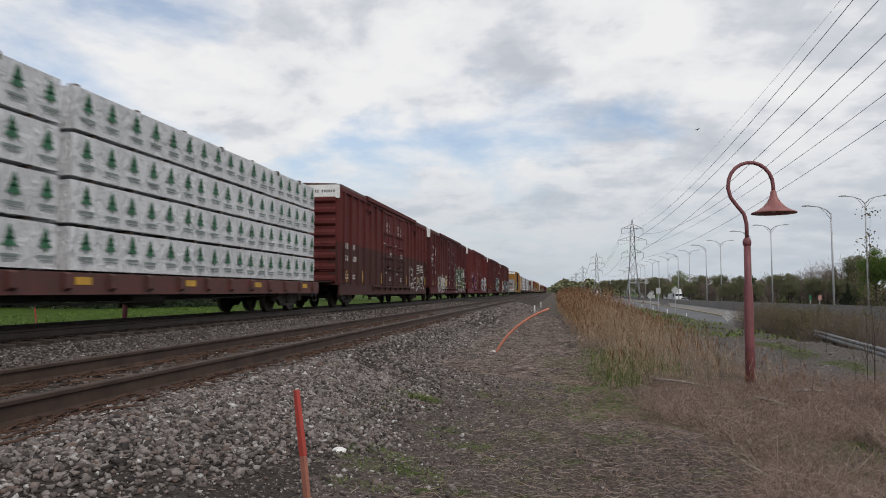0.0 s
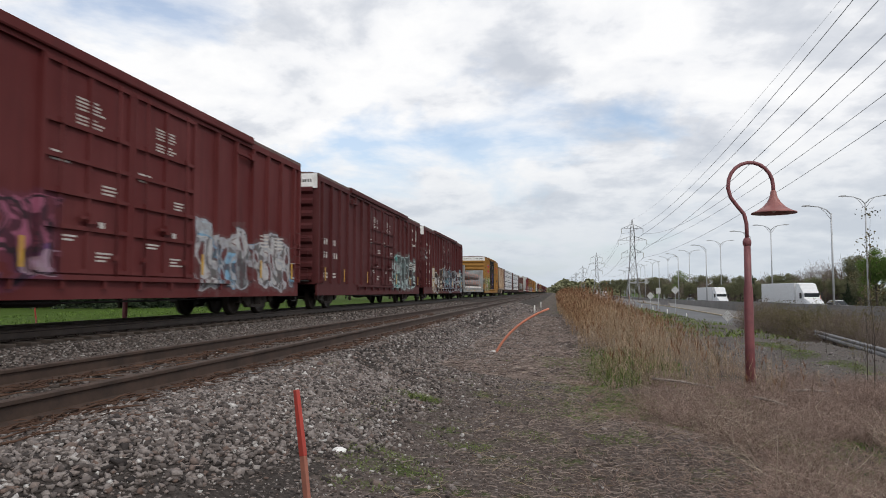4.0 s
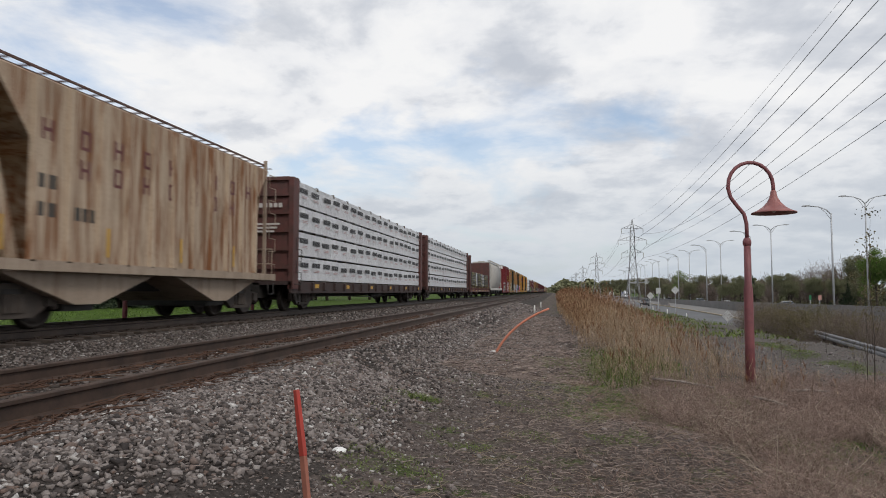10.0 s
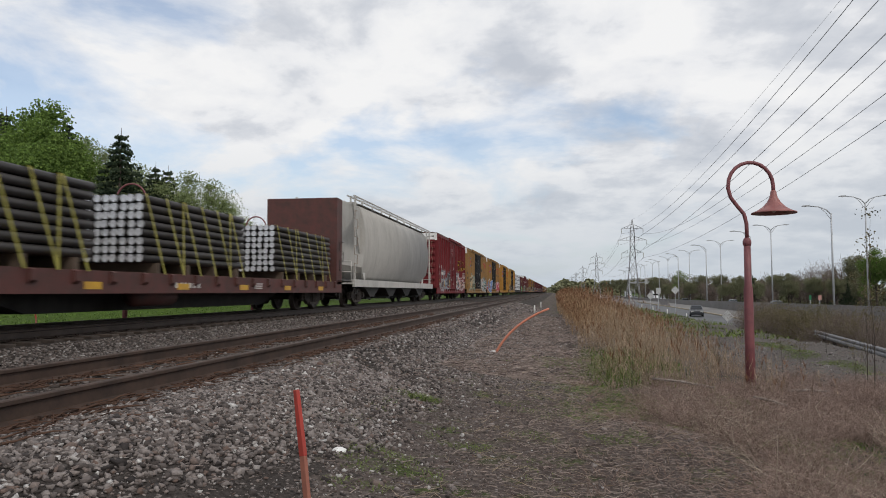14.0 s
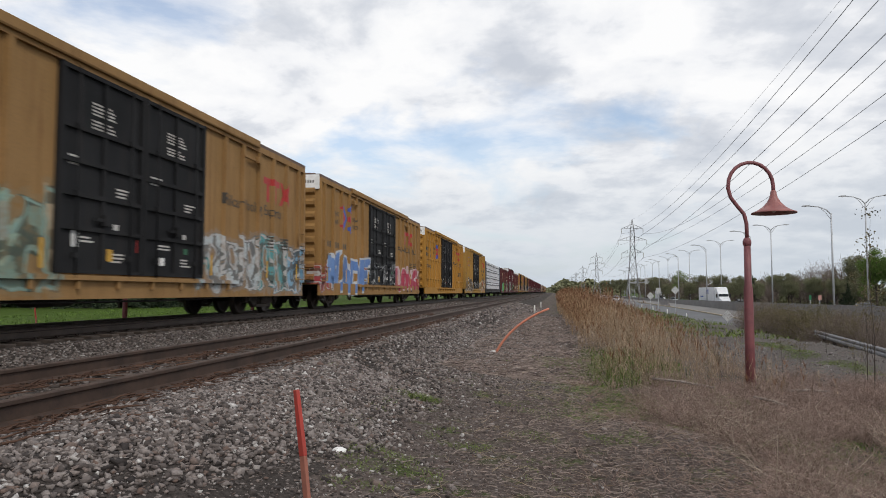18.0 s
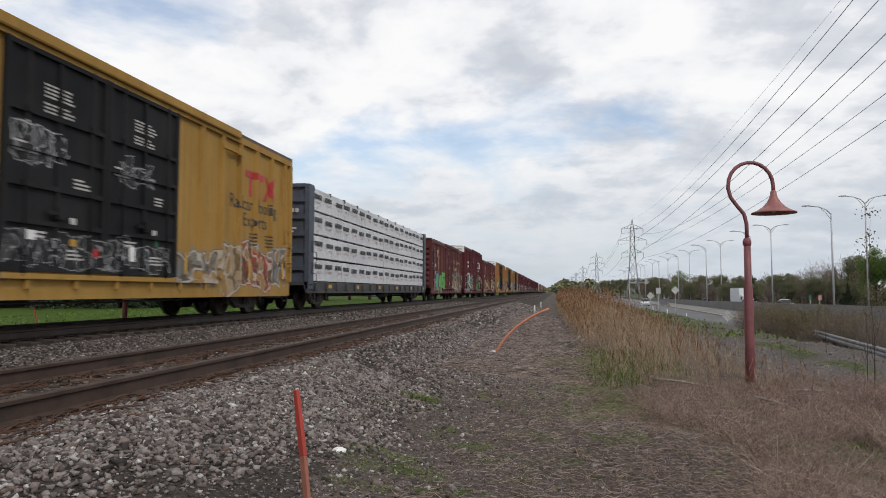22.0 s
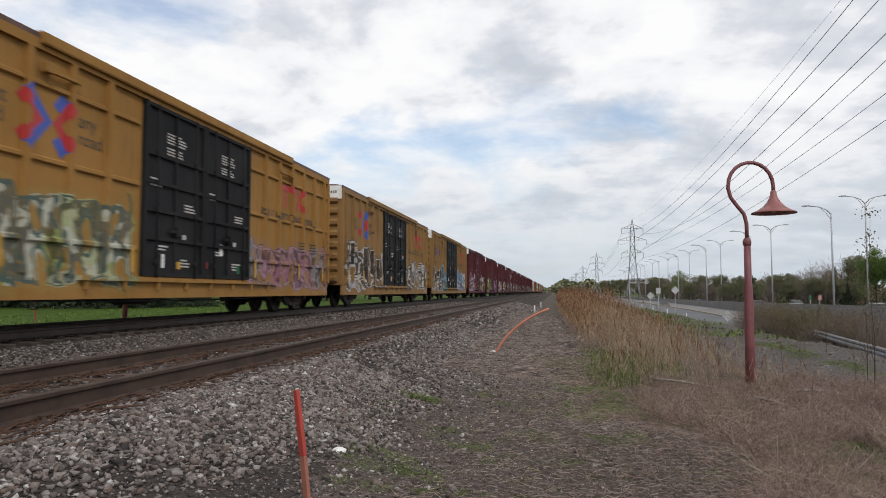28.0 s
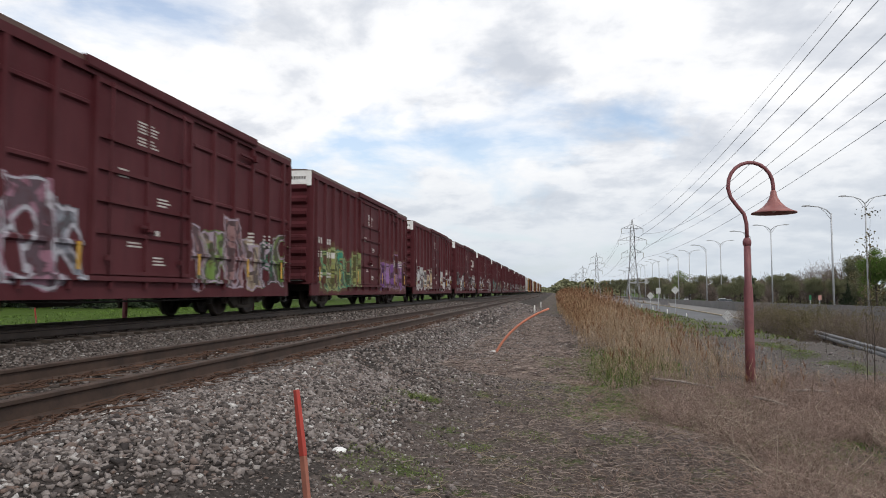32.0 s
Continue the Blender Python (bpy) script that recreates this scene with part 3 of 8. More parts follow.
        for i in range(8):
            y, z = mid - 0.34, 4.12 - i * 0.066 - (0.06 if i > 3 else 0)
            while y < mid + (0.30 if i % 4 else 0.2):
                ww = rw.uniform(0.06, 0.17)
                blocks(bm, y, z, 1, ww, 0.034, 1.4685, 0.0)
                y += ww + 0.03
        for y0, z0, n0 in ((mid - 0.95, 3.05, 3), (mid + 0.42, 2.62, 3), (mid - 0.6, 1.62, 2), (mid + 0.3, 1.35, 3)):
            for i in range(n0):
                blocks(bm, y0, z0 - i * 0.07, 1, rw.uniform(0.25, 0.5), 0.035, 1.4685, 0.0)
        blocks(bm, mid + 0.35, 1.75, 1, 0.16, 0.2, 1.4685, 0.0)
        tagged(part("stencil", bm, M_LETTER, door, "white stencilled instructions"), kind="stuff")
    bm = bmesh.new()
    box(bm, 1.46, 1.56, d0 - 1.9, d1 + 1.9, 0.86, 0.95)
    part("door_track", bm, paint, car)
    run = 3.0 if two_doors else 3.4
    bm = bmesh.new()
    prism(bm, [(1.47, top - 0.17), (1.56, top - 0.17), (1.575, top - 0.14), (1.575, top + 0.025), (1.52, top + 0.045), (1.40, top + 0.045), (1.40, top + 0.02), (1.47, top + 0.02)], d0 - (run if two_doors else 0.3), d1 + run, "y")
    bmesh.ops.recalc_face_normals(bm, faces=bm.faces)
    part("door_header", bm, paint, car)
    for y, way in ((d0 - run + 0.55, -1), (d1 + run - 0.5, 1)) if two_doors else ((d1 + run - 0.5, 1),):
        bm = bmesh.new()
        box(bm, 1.50, 1.56, y - 0.42, y + 0.42, top - 0.60, top - 0.54)
        box(bm, 1.50, 1.62, y + way * 0.42 - 0.09, y + way * 0.42 + 0.09, top - 0.64, top - 0.46)
        part("door_stop", bev(bm, 0.008), paint, car)
    if not distant:
        bm = bmesh.new()
        box(bm, 1.46, 1.545, -0.03, 0.03, 0.70, 0.86)
        bracket = mesh_of("track_bracket", bm)
        for y in np.arange(d0 - 1.7, d1 + 1.8, 1.15):
            part("track_bracket", bracket, paint, car, "", pose(0, float(y), 0))
    # train line and its hangers below the sill
    bm = bmesh.new()
    tube(bm, [(1.28, -h + 3.2, 0.60), (1.28, -h + 4.2, 0.50), (1.28, -2.0, 0.46), (1.28, 2.6, 0.47), (1.28, h - 3.0, 0.58)], 0.017, 5)
    for y in (-h + 4.1, -1.4, 3.0):
        tube(bm, [(1.28, y, 0.62), (1.28, y - 0.02, 0.36), (1.28, y + 0.14, 0.36), (1.28, y + 0.14, 0.62)], 0.015, 4)
    part("train_line", bm, M_STEEL, car)
    # ends with horizontal corrugations
    for s in (-1, 1):
        bm = bmesh.new()
        nr = 8
        for k in range(nr):
            z = 1.15 + k * (top - 1.75) / (nr - 1)
            prism(bm, [(s * h, z - 0.16), (s * (h + 0.10), z - 0.06), (s * (h + 0.10), z + 0.06), (s * h, z + 0.16)], -1.30, 1.30, "x")
        bmesh.ops.recalc_face_normals(bm, faces=bm.faces)
        part("end_corrugations", bm, paint, car)
        bm = bmesh.new()
        box(bm, -1.46, 1.46, *sorted((s * h, s * (h + 0.06))), top - 0.55, top - 0.02)
        b = part("end_board", bm, M_WHITE if board else paint, car, "white excess-height board" if board else "")
        if board and s < 0:
            bm = bmesh.new()
            for k in range(11):
                if k != 4:
                    box(bm, 0.25 + k * 0.095, 0.305 + k * 0.095, -h - 0.064, -h - 0.061, top - 0.33, top - 0.22)
            tagged(part("board_lettering", bm, M_BLACKL, b, "black marks on the board"), kind="stuff")
            tx = words("notice", "EXCESS HEIGHT CAR", 0.13, 0, 0, 0, M_BLACKL, b)
            tx.data.transform(pose(-1.35, -h - 0.064, top - 0.30, 0, 0, -90))
        rungs = ME_LADDER.copy()
        rungs.materials.clear()
        part("ladder", rungs, paint, car, "", pose(0.95, s * (h + 0.08), 1.1, 0, 0, 90 * s))
        part("ladder", rungs, paint, car, "", pose(1.48, s * (h - 0.42), 1.05))
        for z in () if distant else (1.55, 2.05):
            bm = bmesh.new()
            tube(bm, [(1.46, s * (h - 0.14), z), (1.60, s * (h - 0.14), z), (1.60, s * (h - 0.72), z), (1.46, s * (h - 0.72), z)], 0.014, 5)
            part("grab_iron", bm, paint, car)
        part("step", ME_STEP, M_STEEL, car, "", pose(1.45, s * (h - 0.42), 0.68))
        bm = bmesh.new()
        box(bm, -1.2, 1.2, *sorted((s * (h + 0.02), s * (h + 0.5))), 1.02, 1.06)
        part("crossover_platform", bm, under, car)
    # brake rigging and reservoir below
    bm = bmesh.new()
    tube(bm, [(0.9, -h + 3.6, 0.62), (0.9, -2.0, 0.45), (0.9, 2.0, 0.45), (0.9, h - 3.6, 0.62)], 0.02, 5)
    part("brake_rod", bm, M_STEEL, car)
    bm = bmesh.new()
    lathe(bm, [(0.05, -0.9), (0.22, -0.82), (0.22, 0.3), (0.05, 0.4)], 12, "y", 0.85, -1.6, 0.60)
    part("air_reservoir", bm, M_STEEL, car)
    for y in () if distant else (-h + 0.75, -h + 3.1, d0 - 0.35, d1 + 0.35, h - 3.1, h - 0.75):
        bm = bmesh.new()
        box(bm, 1.532, 1.536, y - 0.05, y + 0.05, 1.05, 1.55)
        part("reflector", bm, M_YEL, car, "yellow reflective strip")
    # marks: initials, number, small data
    bm = bmesh.new()
    my, mz, nz, mh, groups = marks or (-h + 0.85, 2.42, 1.92, 0.22, (2, 3))
    if my is not None:
        for k, g in enumerate(groups):
            blocks(bm, my + k * 0.97, mz, min(g, 2), 0.25, mh, gap=0.42)
            blocks(bm, my + k * 0.97, nz, g, 0.24, mh, gap=0.42)
            for i in range(2):
                blocks(bm, my + k * 0.97, nz - 0.62 - i * 0.12, 4, 0.12, 0.07)
    for i in range(4):
        blocks(bm, h - 1.9, 2.25 - i * 0.10, 5, 0.085, 0.05)
        blocks(bm, h - 2.95, 2.25 - i * 0.10, 4, 0.085, 0.05)
    ob = tagged(part("car_lettering", bm, letter, car, "stencilled reporting marks"), kind="stuff")
    on_posts(ob.data, POSTS[car.name])
    return car, h, d0, d1


POST_EDGES = (-0.07, -0.05, 0.05, 0.07)


def on_posts(me, ys):
    """Lay a flat mesh on a ribbed side: cut at the posts' edges, then raised over them."""
    if not len(ys):
        return
    bm = bmesh.new()
    bm.from_mesh(me)
    lo, hi = min(v.co.y for v in bm.verts), max(v.co.y for v in bm.verts)
    for y in ys:
        for e in POST_EDGES:
            if lo < y + e < hi:
                bmesh.ops.bisect_plane(bm, geom=bm.verts[:] + bm.edges[:] + bm.faces[:], plane_co=(0, y + e, 0), plane_no=(0, 1, 0))
    a = np.array(ys)
    for v in bm.verts:
        d = float(np.min(np.abs(a - v.co.y)))
        v.co.x += 0.102 * min(1.0, max(0.0, (0.07 - d) / 0.02))
    bm.to_mesh(me)
    bm.free()


def shifted(me, y):
    """The same post further along the car, with its coordinates in the car's space so that paint runs on across it."""
    m2 = me.copy()
    m2.transform(Matrix.Translation((0, y, 0)))
    return m2


def worm_logo(car, y, z, size, mat):
    """Two rounded strokes in white, with a line of small blocks below."""
    s, x, w = size, 1.4365, 0.105
    hook = [(0.92, 0.20), (0.80, 0.06), (0.42, 0.0), (0.14, 0.16), (0.04, 0.5), (0.14, 0.84), (0.42, 1.0), (0.80, 0.94), (0.92, 0.80)]
    fold = [(0.0, 0.0), (0.0, 0.9), (0.10, 0.98), (0.22, 0.9), (0.78, 0.1), (0.90, 0.02), (1.0, 0.1), (1.0, 1.0)]
    bm = bmesh.new()
    for pts, dy in ((hook, 0.0), (fold, 1.52)):
        left, right = [], []
        for k, p in enumerate(pts):
            p0, p1 = Vector(pts[max(k - 1, 0)]), Vector(pts[min(k + 1, len(pts) - 1)])
            t = (p1 - p0).normalized()
            n = Vector((-t.y, t.x)) * w
            left.append((y + (dy + p[0] + n.x) * s, z + (p[1] + n.y) * s))
            right.append((y + (dy + p[0] - n.x) * s, z + (p[1] - n.y) * s))
        for k in range(len(pts) - 1):
            prism(bm, [left[k], right[k], right[k + 1], left[k + 1]], x - 0.004, x + 0.0002 * k, "x")
    bmesh.ops.recalc_face_normals(bm, faces=bm.faces)
    on_posts(part("logo", bm, mat, car, "white rounded-stroke logo").data, POSTS[car.name])
    bm = bmesh.new()
    blocks(bm, y, z - 0.36, 4, 0.15, 0.12)
    blocks(bm, y + 0.8, z - 0.36, 4, 0.15, 0.12)
    on_posts(tagged(part("car_lettering", bm, mat, car, "small white lettering blocks"), kind="stuff").data, POSTS[car.name])


def pool_logo(car, y, z, s):
    """Two nested chevrons pointing at a third: blue and red bands that make a cross."""
    x, hgt = 1.4365, 0.94
    upper = [(M_BLUE, ((0.16, 1.05), (0.64, 0.5), (0.47, 0.5), (0.03, 0.92))), (M_RED, ((0.03, 0.92), (0.47, 0.5), (0.27, 0.5), (-0.10, 0.78))),
             (M_RED, ((0.98, 0.92), (0.66, 0.5), (0.84, 0.5), (1.10, 0.78))), (M_BLUE, ((0.85, 1.05), (0.98, 0.92), (0.80, 0.69), (0.66, 0.80)))]
    for mat, q in upper:
        for flip in (False, True):
            pts = [(a, 1.0 - b) for a, b in q] if flip else list(q)
            bm = bmesh.new()
            prism(bm, [(y + a * s, z + b * s * hgt) for a, b in pts], x - 0.0015, x, "x")
            bmesh.ops.recalc_face_normals(bm, faces=bm.faces)
            on_posts(part("logo_stroke", bm, mat, car, "blue and red crossed chevron logo").data, POSTS[car.name])


def tee_logo(car, y, z, s):
    x = 1.4355
    bm = bmesh.new()
    box(bm, x - 0.003, x, y, y + 0.95 * s, z + 0.42 * s, z + 0.58 * s)
    box(bm, x - 0.003, x, y + 0.18 * s, y + 0.32 * s, z, z + 0.44 * s)
    box(bm, x - 0.003, x, y + 0.62 * s, y + 0.76 * s, z, z + 0.44 * s)
    for i, q in enumerate((((0.98, 0.58), (1.12, 0.58), (1.52, 0), (1.36, 0)), ((1.36, 0.58), (1.52, 0.58), (1.10, 0), (0.94, 0)))):
        prism(bm, [(y + a * s, z + b * s) for a, b in q], x + 0.004 * i, x + 0.004 * i + 0.002, "x")
    bmesh.ops.recalc_face_normals(bm, faces=bm.faces)
    on_posts(part("logo", bm, M_RED, car, "faded red bar logo").data, POSTS[car.name])


YELLOW, BROWN, RED = (0.295, 0.150, 0.036), (0.072, 0.0135, 0.0145), (0.11, 0.017, 0.017)
BLACK_DOOR = car_paint("black_door", (0.008, 0.0083, 0.0095), 0.12, (0.06, 0.045, 0.035), dirt=0.035)


M_PLATE = surface("black_number_plate", (0.012, 0.012, 0.013), (0.03, 0.028, 0.026), 0.6)


def pool_car(near, far, idx, style, grafs=(), door_grafs=(), base=YELLOW, rust=0.22, slogan=True, label="", distant=False, logo_at=None, size=None, plates=None):
    paint = car_paint("yellow_paint_%d" % idx, base, rust, (0.16, 0.075, 0.03), grafs)
    dp = car_paint("door_paint_%d" % idx, (0.008, 0.0083, 0.0095), 0.12, (0.06, 0.045, 0.035), door_grafs, dirt=0.035) if door_grafs else BLACK_DOOR
    grid = style == "grid"
    logo_at = logo_at or (-5.83 if grid else -6.85)
    size = size or (1.12 if grid else 1.34)
    h = (far - near) / 2
    if plates:
        marks = (plates[0] + 0.08, 2.36, 1.90, 0.22, (2, 2, 2))
    elif grid:
        marks = (-h + 0.1, 3.42, 3.03, 0.22, (2, 2, 2))
    else:
        marks = (logo_at - 1.6, 2.36, 1.88, 0.22, (2, 2, 2))
    car, h, d0, d1 = boxcar(near, far, label or "mustard yellow steel boxcar with black double plug doors", paint, style, M_ROOFB, door_paint=dp, letter=M_BLACKL if not plates else M_LETTER, distant=distant, marks=marks)
    pool_logo(car, logo_at, 3.0, size)
    words("slogan", "next", 0.36, logo_at - 0.95, 3.62, 1.4385, M_BLACKL, car), words("slogan", "load", 0.36, logo_at - 0.95, 3.30, 1.4385, M_BLACKL, car)
    words("slogan", "any", 0.36, logo_at + size + 0.25, 3.62, 1.4385, M_BLACKL, car), words("slogan", "road", 0.36, logo_at + size + 0.25, 3.30, 1.4385, M_BLACKL, car)
    for k in range(3 if plates else 0):
        bm = bmesh.new()
        a = plates[0] + k * 0.97
        box(bm, 1.431, 1.4335, a, min(a + 0.66, plates[1]), 1.80, 2.16)
        on_posts(part("number_plate", bm, M_PLATE, car, "black painted number panel").data, POSTS[car.name])
    far_logo = 4.95 if slogan is True or grid else 6.1
    tee_logo(car, far_logo, 3.32, 1.25)
    rp = random.Random(idx)
    for k, mat in enumerate(() if distant else (M_WHITE, M_YEL, M_RED, M_WHITE, M_GREEN)):
        a = d0 + 0.6 + k * 0.92 + rp.uniform(-0.2, 0.2)
        zz = rp.uniform(1.1, 1.6)
        bm = bmesh.new()
        box(bm, 1.466, 1.472, a, a + rp.uniform(0.1, 0.2), zz, zz + rp.uniform(0.1, 0.3))
        part("door_sticker", bm, mat, car, "small coloured sticker on the door")
    if slogan == "stacked":
        words("slogan", "Railcar Pooling", 0.52, 5.15, 2.92, 1.4385, M_BLACKL, car), words("slogan", "Experts", 0.52, 5.95, 2.48, 1.4385, M_BLACKL, car)
    elif slogan is True:
        words("slogan", "RAILCAR POOLING EXPERTS", 0.37, 3.42, 2.88, 1.4385, M_BLACKL, car)
    else:
        words("slogan", "Railcar Pooling Experts", 0.42, 3.5, 2.92, 1.4385, M_BLACKL, car)
    return car


def spray_word(car, text, y0, y1, z0, z1, fills, line, ys, shear=0.12):
    """Sprayed block letters with a thick outline, one fill colour a letter in turn."""
    w = (y1 - y0) / len(text)
    rnd = random.Random(int(y0 * 10))
    for k, ch in enumerate(text):
        tilt, up = rnd.uniform(-0.06, 0.06), rnd.uniform(-0.08, 0.08)
        for layer, (off, mat) in enumerate(((0.13, line), (0.065, fills[k % len(fills)]))):
            me = text_mesh(ch, 1.0, 0.0, off, shear)
            co = np.array([v.co for v in me.vertices])
            lo, hi = co.min(0), co.max(0)
            pad = (0.0, 0.09)[layer]
            for v in me.vertices:
                u = (v.co.x - lo[0]) / (hi[0] - lo[0])
                q = (v.co.y - lo[1]) / (hi[1] - lo[1])
                yy = y0 + w * (k - 0.06) + pad + u * (w * 1.22 - 2 * pad)
                zz = z0 + up + pad + q * (z1 - z0 - 2 * pad) + (u - 0.5) * tilt * w + 0.10 * math.sin(yy * 1.7)
                v.co = (1.434 + 0.003 * layer + 0.0009 * (k % 2), yy, zz)
            on_posts(me, ys)
            part("sprayed_letter", me, mat, car, "sprayed graffiti letter" if layer else "")


def brown_car(near, far, idx, style, base=BROWN, grafs=(), door_grafs=(), logo="", rust=0.3, patch=None, label="", **kw):
    paint = car_paint("car_paint_%d" % idx, base, rust, tuple(c * 0.5 + 0.010 for c in base), grafs, patch, dirt=0.08)
    car, h, d0, d1 = boxcar(near, far, label or "oxide brown steel boxcar with plug doors", paint, style, **kw)
    if logo == "near":
        worm_logo(car, -h + 0.86, 3.22, 0.60, M_LETTER)
    if logo == "far":
        worm_logo(car, *((h - 2.5, 3.72, 0.64) if h > 9 else (3.5, 3.2, 0.6)), M_LETTER)
    return car

# ---- flat cars and their loads ----
def add_deck(car, h, z0, z1, mat, x=1.42):
    bm = bmesh.new()
    box(bm, -x + 0.08, x - 0.08, -h, h, z1 - 0.12, z1)
    part("deck", bm, mat, car)
    for s in (-1, 1):
        bm = bmesh.new()
        box(bm, *sorted((s * (x - 0.08), s * x)), -h, h, z0, z1)
        part("side_sill", bm, mat, car)


def bundle_mesh(name, w, l, hgt, seed):
    """A wrapped pack of boards: a soft box with puckered film."""
    rnd = random.Random(seed)
    bm = bmesh.new()
    box(bm, -w / 2, w / 2, 0.015, l - 0.015, 0.03, hgt)
    bmesh.ops.subdivide_edges(bm, edges=list(bm.edges), cuts=5, use_grid_fill=True)
    for v in bm.verts:
        n = noise.noise(Vector((v.co.x * 2 + seed, v.co.y * 2.3, v.co.z * 3.1)))
        k = 0.012 * n
        if abs(v.co.x) > w / 2 - 0.01:
            v.co.x += k * (1 if v.co.x > 0 else -1)
        if v.co.z > hgt - 0.01:
            v.co.z += k * 0.7 - 0.01
    for f in bm.faces:
        f.smooth = True
    me = mesh_of(name, bm)
    me.set_sharp_from_angle(angle=radians(50))
    return me


def wrap_material(name, tint):
    m, nt, b = nodes_of(name)
    co = coords(nt)
    info = nt.nodes.new("ShaderNodeObjectInfo").outputs["Random"]
    big = tex(nt, "ShaderNodeTexNoise", co, 1.5, 4, 0.6).outputs[0]
    fold = tex(nt, "ShaderNodeTexNoise", co, 3.2, 3, 0.55, (1, 1.3, 0.45), Distortion=2.4).outputs[0]
    fine = tex(nt, "ShaderNodeTexNoise", co, 11.0, 3, 0.6, (1, 1, 0.6), Distortion=1.2).outputs[0]
    seam = ramp_of(nt, tex(nt, "ShaderNodeTexWave", co, 0.26, 1, stretch=(0, 1, 0.02), Distortion=0.6).outputs[0], [(0.0, 0.0), (0.10, 1.0), (1.0, 1.0)])
    crease = math_of(nt, "ADD", math_of(nt, "MULTIPLY_ADD", fine, 0.22, fold), math_of(nt, "MULTIPLY", seam, 0.25))
    col = mixc(nt, ramp_of(nt, big, [(0.35, 0.0), (0.7, 1.0)]), tint, tuple(c * 0.86 for c in tint))
    v = math_of(nt, "MULTIPLY_ADD", info, 0.12, 0.92)
    hsv = nt.nodes.new("ShaderNodeHueSaturation")
    nt.links.new(col, hsv.inputs["Color"]), nt.links.new(v, hsv.inputs["Value"])
    nt.links.new(hsv.outputs[0], b.inputs["Base Color"])
    b.inputs["Roughness"].default_value = 0.35
    bump(nt, b, crease, 1.0, 0.15)
    return m


M_WRAP = wrap_material("white_film_wrap", (0.74, 0.74, 0.755))
M_SPACER = surface("spacer_wood", (0.12, 0.085, 0.06), None, 0.8)
M_CARBLACK = surface("faded_black_car", (0.035, 0.038, 0.045), (0.07, 0.06, 0.05), 0.6)
M_CARBLUE = surface("dull_blue_car", (0.07, 0.085, 0.12), (0.05, 0.05, 0.06), 0.6)
M_CARBROWN = surface("rusty_brown_car", (0.115, 0.036, 0.03), (0.06, 0.03, 0.024), 0.65)
M_CARDARK = surface("sooty_brown_car", (0.045, 0.022, 0.019), (0.03, 0.02, 0.018), 0.7)
M_CARGREY = surface("pale_grey_car", (0.35, 0.37, 0.375), (0.17, 0.14, 0.12), 0.6, scale=1.4, amount=0.6)


PACKS = {}


def pack_proto(style, l, hgt, k):
    key = (style, round(l, 2), round(hgt, 2), k)
    if key in PACKS:
        return PACKS[key]
    me = bundle_mesh("lumber_pack", 1.2, l, hgt, k * 7.3 + (0 if style == "dark" else 40))
    rnd = random.Random(k * 13 + 5)
    a, b = bmesh.new(), bmesh.new()
    x = 0.6 + 0.027
    if style == "dark":
        n = max(1, round(l / 1.12))
        for i in range(n):
            y = (i + 0.18) * l / n + rnd.uniform(-0.1, 0.1)
            zt = hgt * 0.55 + rnd.uniform(-0.04, 0.04)
            blocks(a, y, zt, 5, 0.16, 0.17, x, 0.22)
            blocks(b, y + 0.22, zt - 0.11, 1, 0.5, 0.02, x, 0.0)
            blocks(b, y + 0.22, zt - 0.16, 1, 0.5, 0.02, x, 0.0)
    else:
        n = max(1, int(l / 0.70))
        for i in range(n):
            y = (i + 0.3) * l / n + rnd.uniform(-0.05, 0.05)
            zt = hgt * 0.46 + rnd.uniform(-0.03, 0.03)
            for j, (w0, z0) in enumerate(((0.17, 0), (0.13, 0.10), (0.08, 0.20))):
                vs = [a.verts.new((x, y + 0.2 + p * w0, zt + z0 + q)) for p, q in ((-1, 0.02), (1, 0.02), (0.2, 0.16), (-0.2, 0.16))]
                a.faces.new(vs)
            blocks(a, y + 0.18, zt - 0.06, 1, 0.05, 0.08, x, 0.0)
            blocks(b, y, zt - 0.15, 1, 0.42, 0.04, x, 0.0)
            blocks(b, y + 0.05, zt - 0.21, 1, 0.36, 0.025, x, 0.0)
    PACKS[key] = (me, mesh_of("print", a), mesh_of("print", b))
    return PACKS[key]


M_PRINT_DARK = surface("dark_print", (0.022, 0.021, 0.024), (0.05, 0.05, 0.05), 0.6)
M_PRINT_PINK = surface("faint_pink_print", (0.62, 0.40, 0.39), None, 0.6)
M_PRINT_GREY = surface("grey_print", (0.22, 0.27, 0.25), None, 0.6)


def lumber_pack(style, l, hgt, k, x, y, z, far_side=False):
    me, a, b = pack_proto(style, l, hgt, k)
    t = part("lumber_pack", me, M_WRAP)
    tagged(t, "white film-wrapped pack of sawn lumber with " + ("dark block printing" if style == "dark" else "small green tree prints"), "lumber pack", "lumber load")
    t.location = (x, y, z)
    if far_side:
        t.rotation_euler = (0, 0, math.pi)
        t.location = (x, y + l, z)
    else:
        tagged(part("print", a, M_PRINT_DARK if style == "dark" else M_GREEN, t), kind="stuff")
        tagged(part("print", b, M_PRINT_PINK if style == "dark" else M_PRINT_GREY, t), kind="stuff")
    mover(t, t.location.y)
    return t


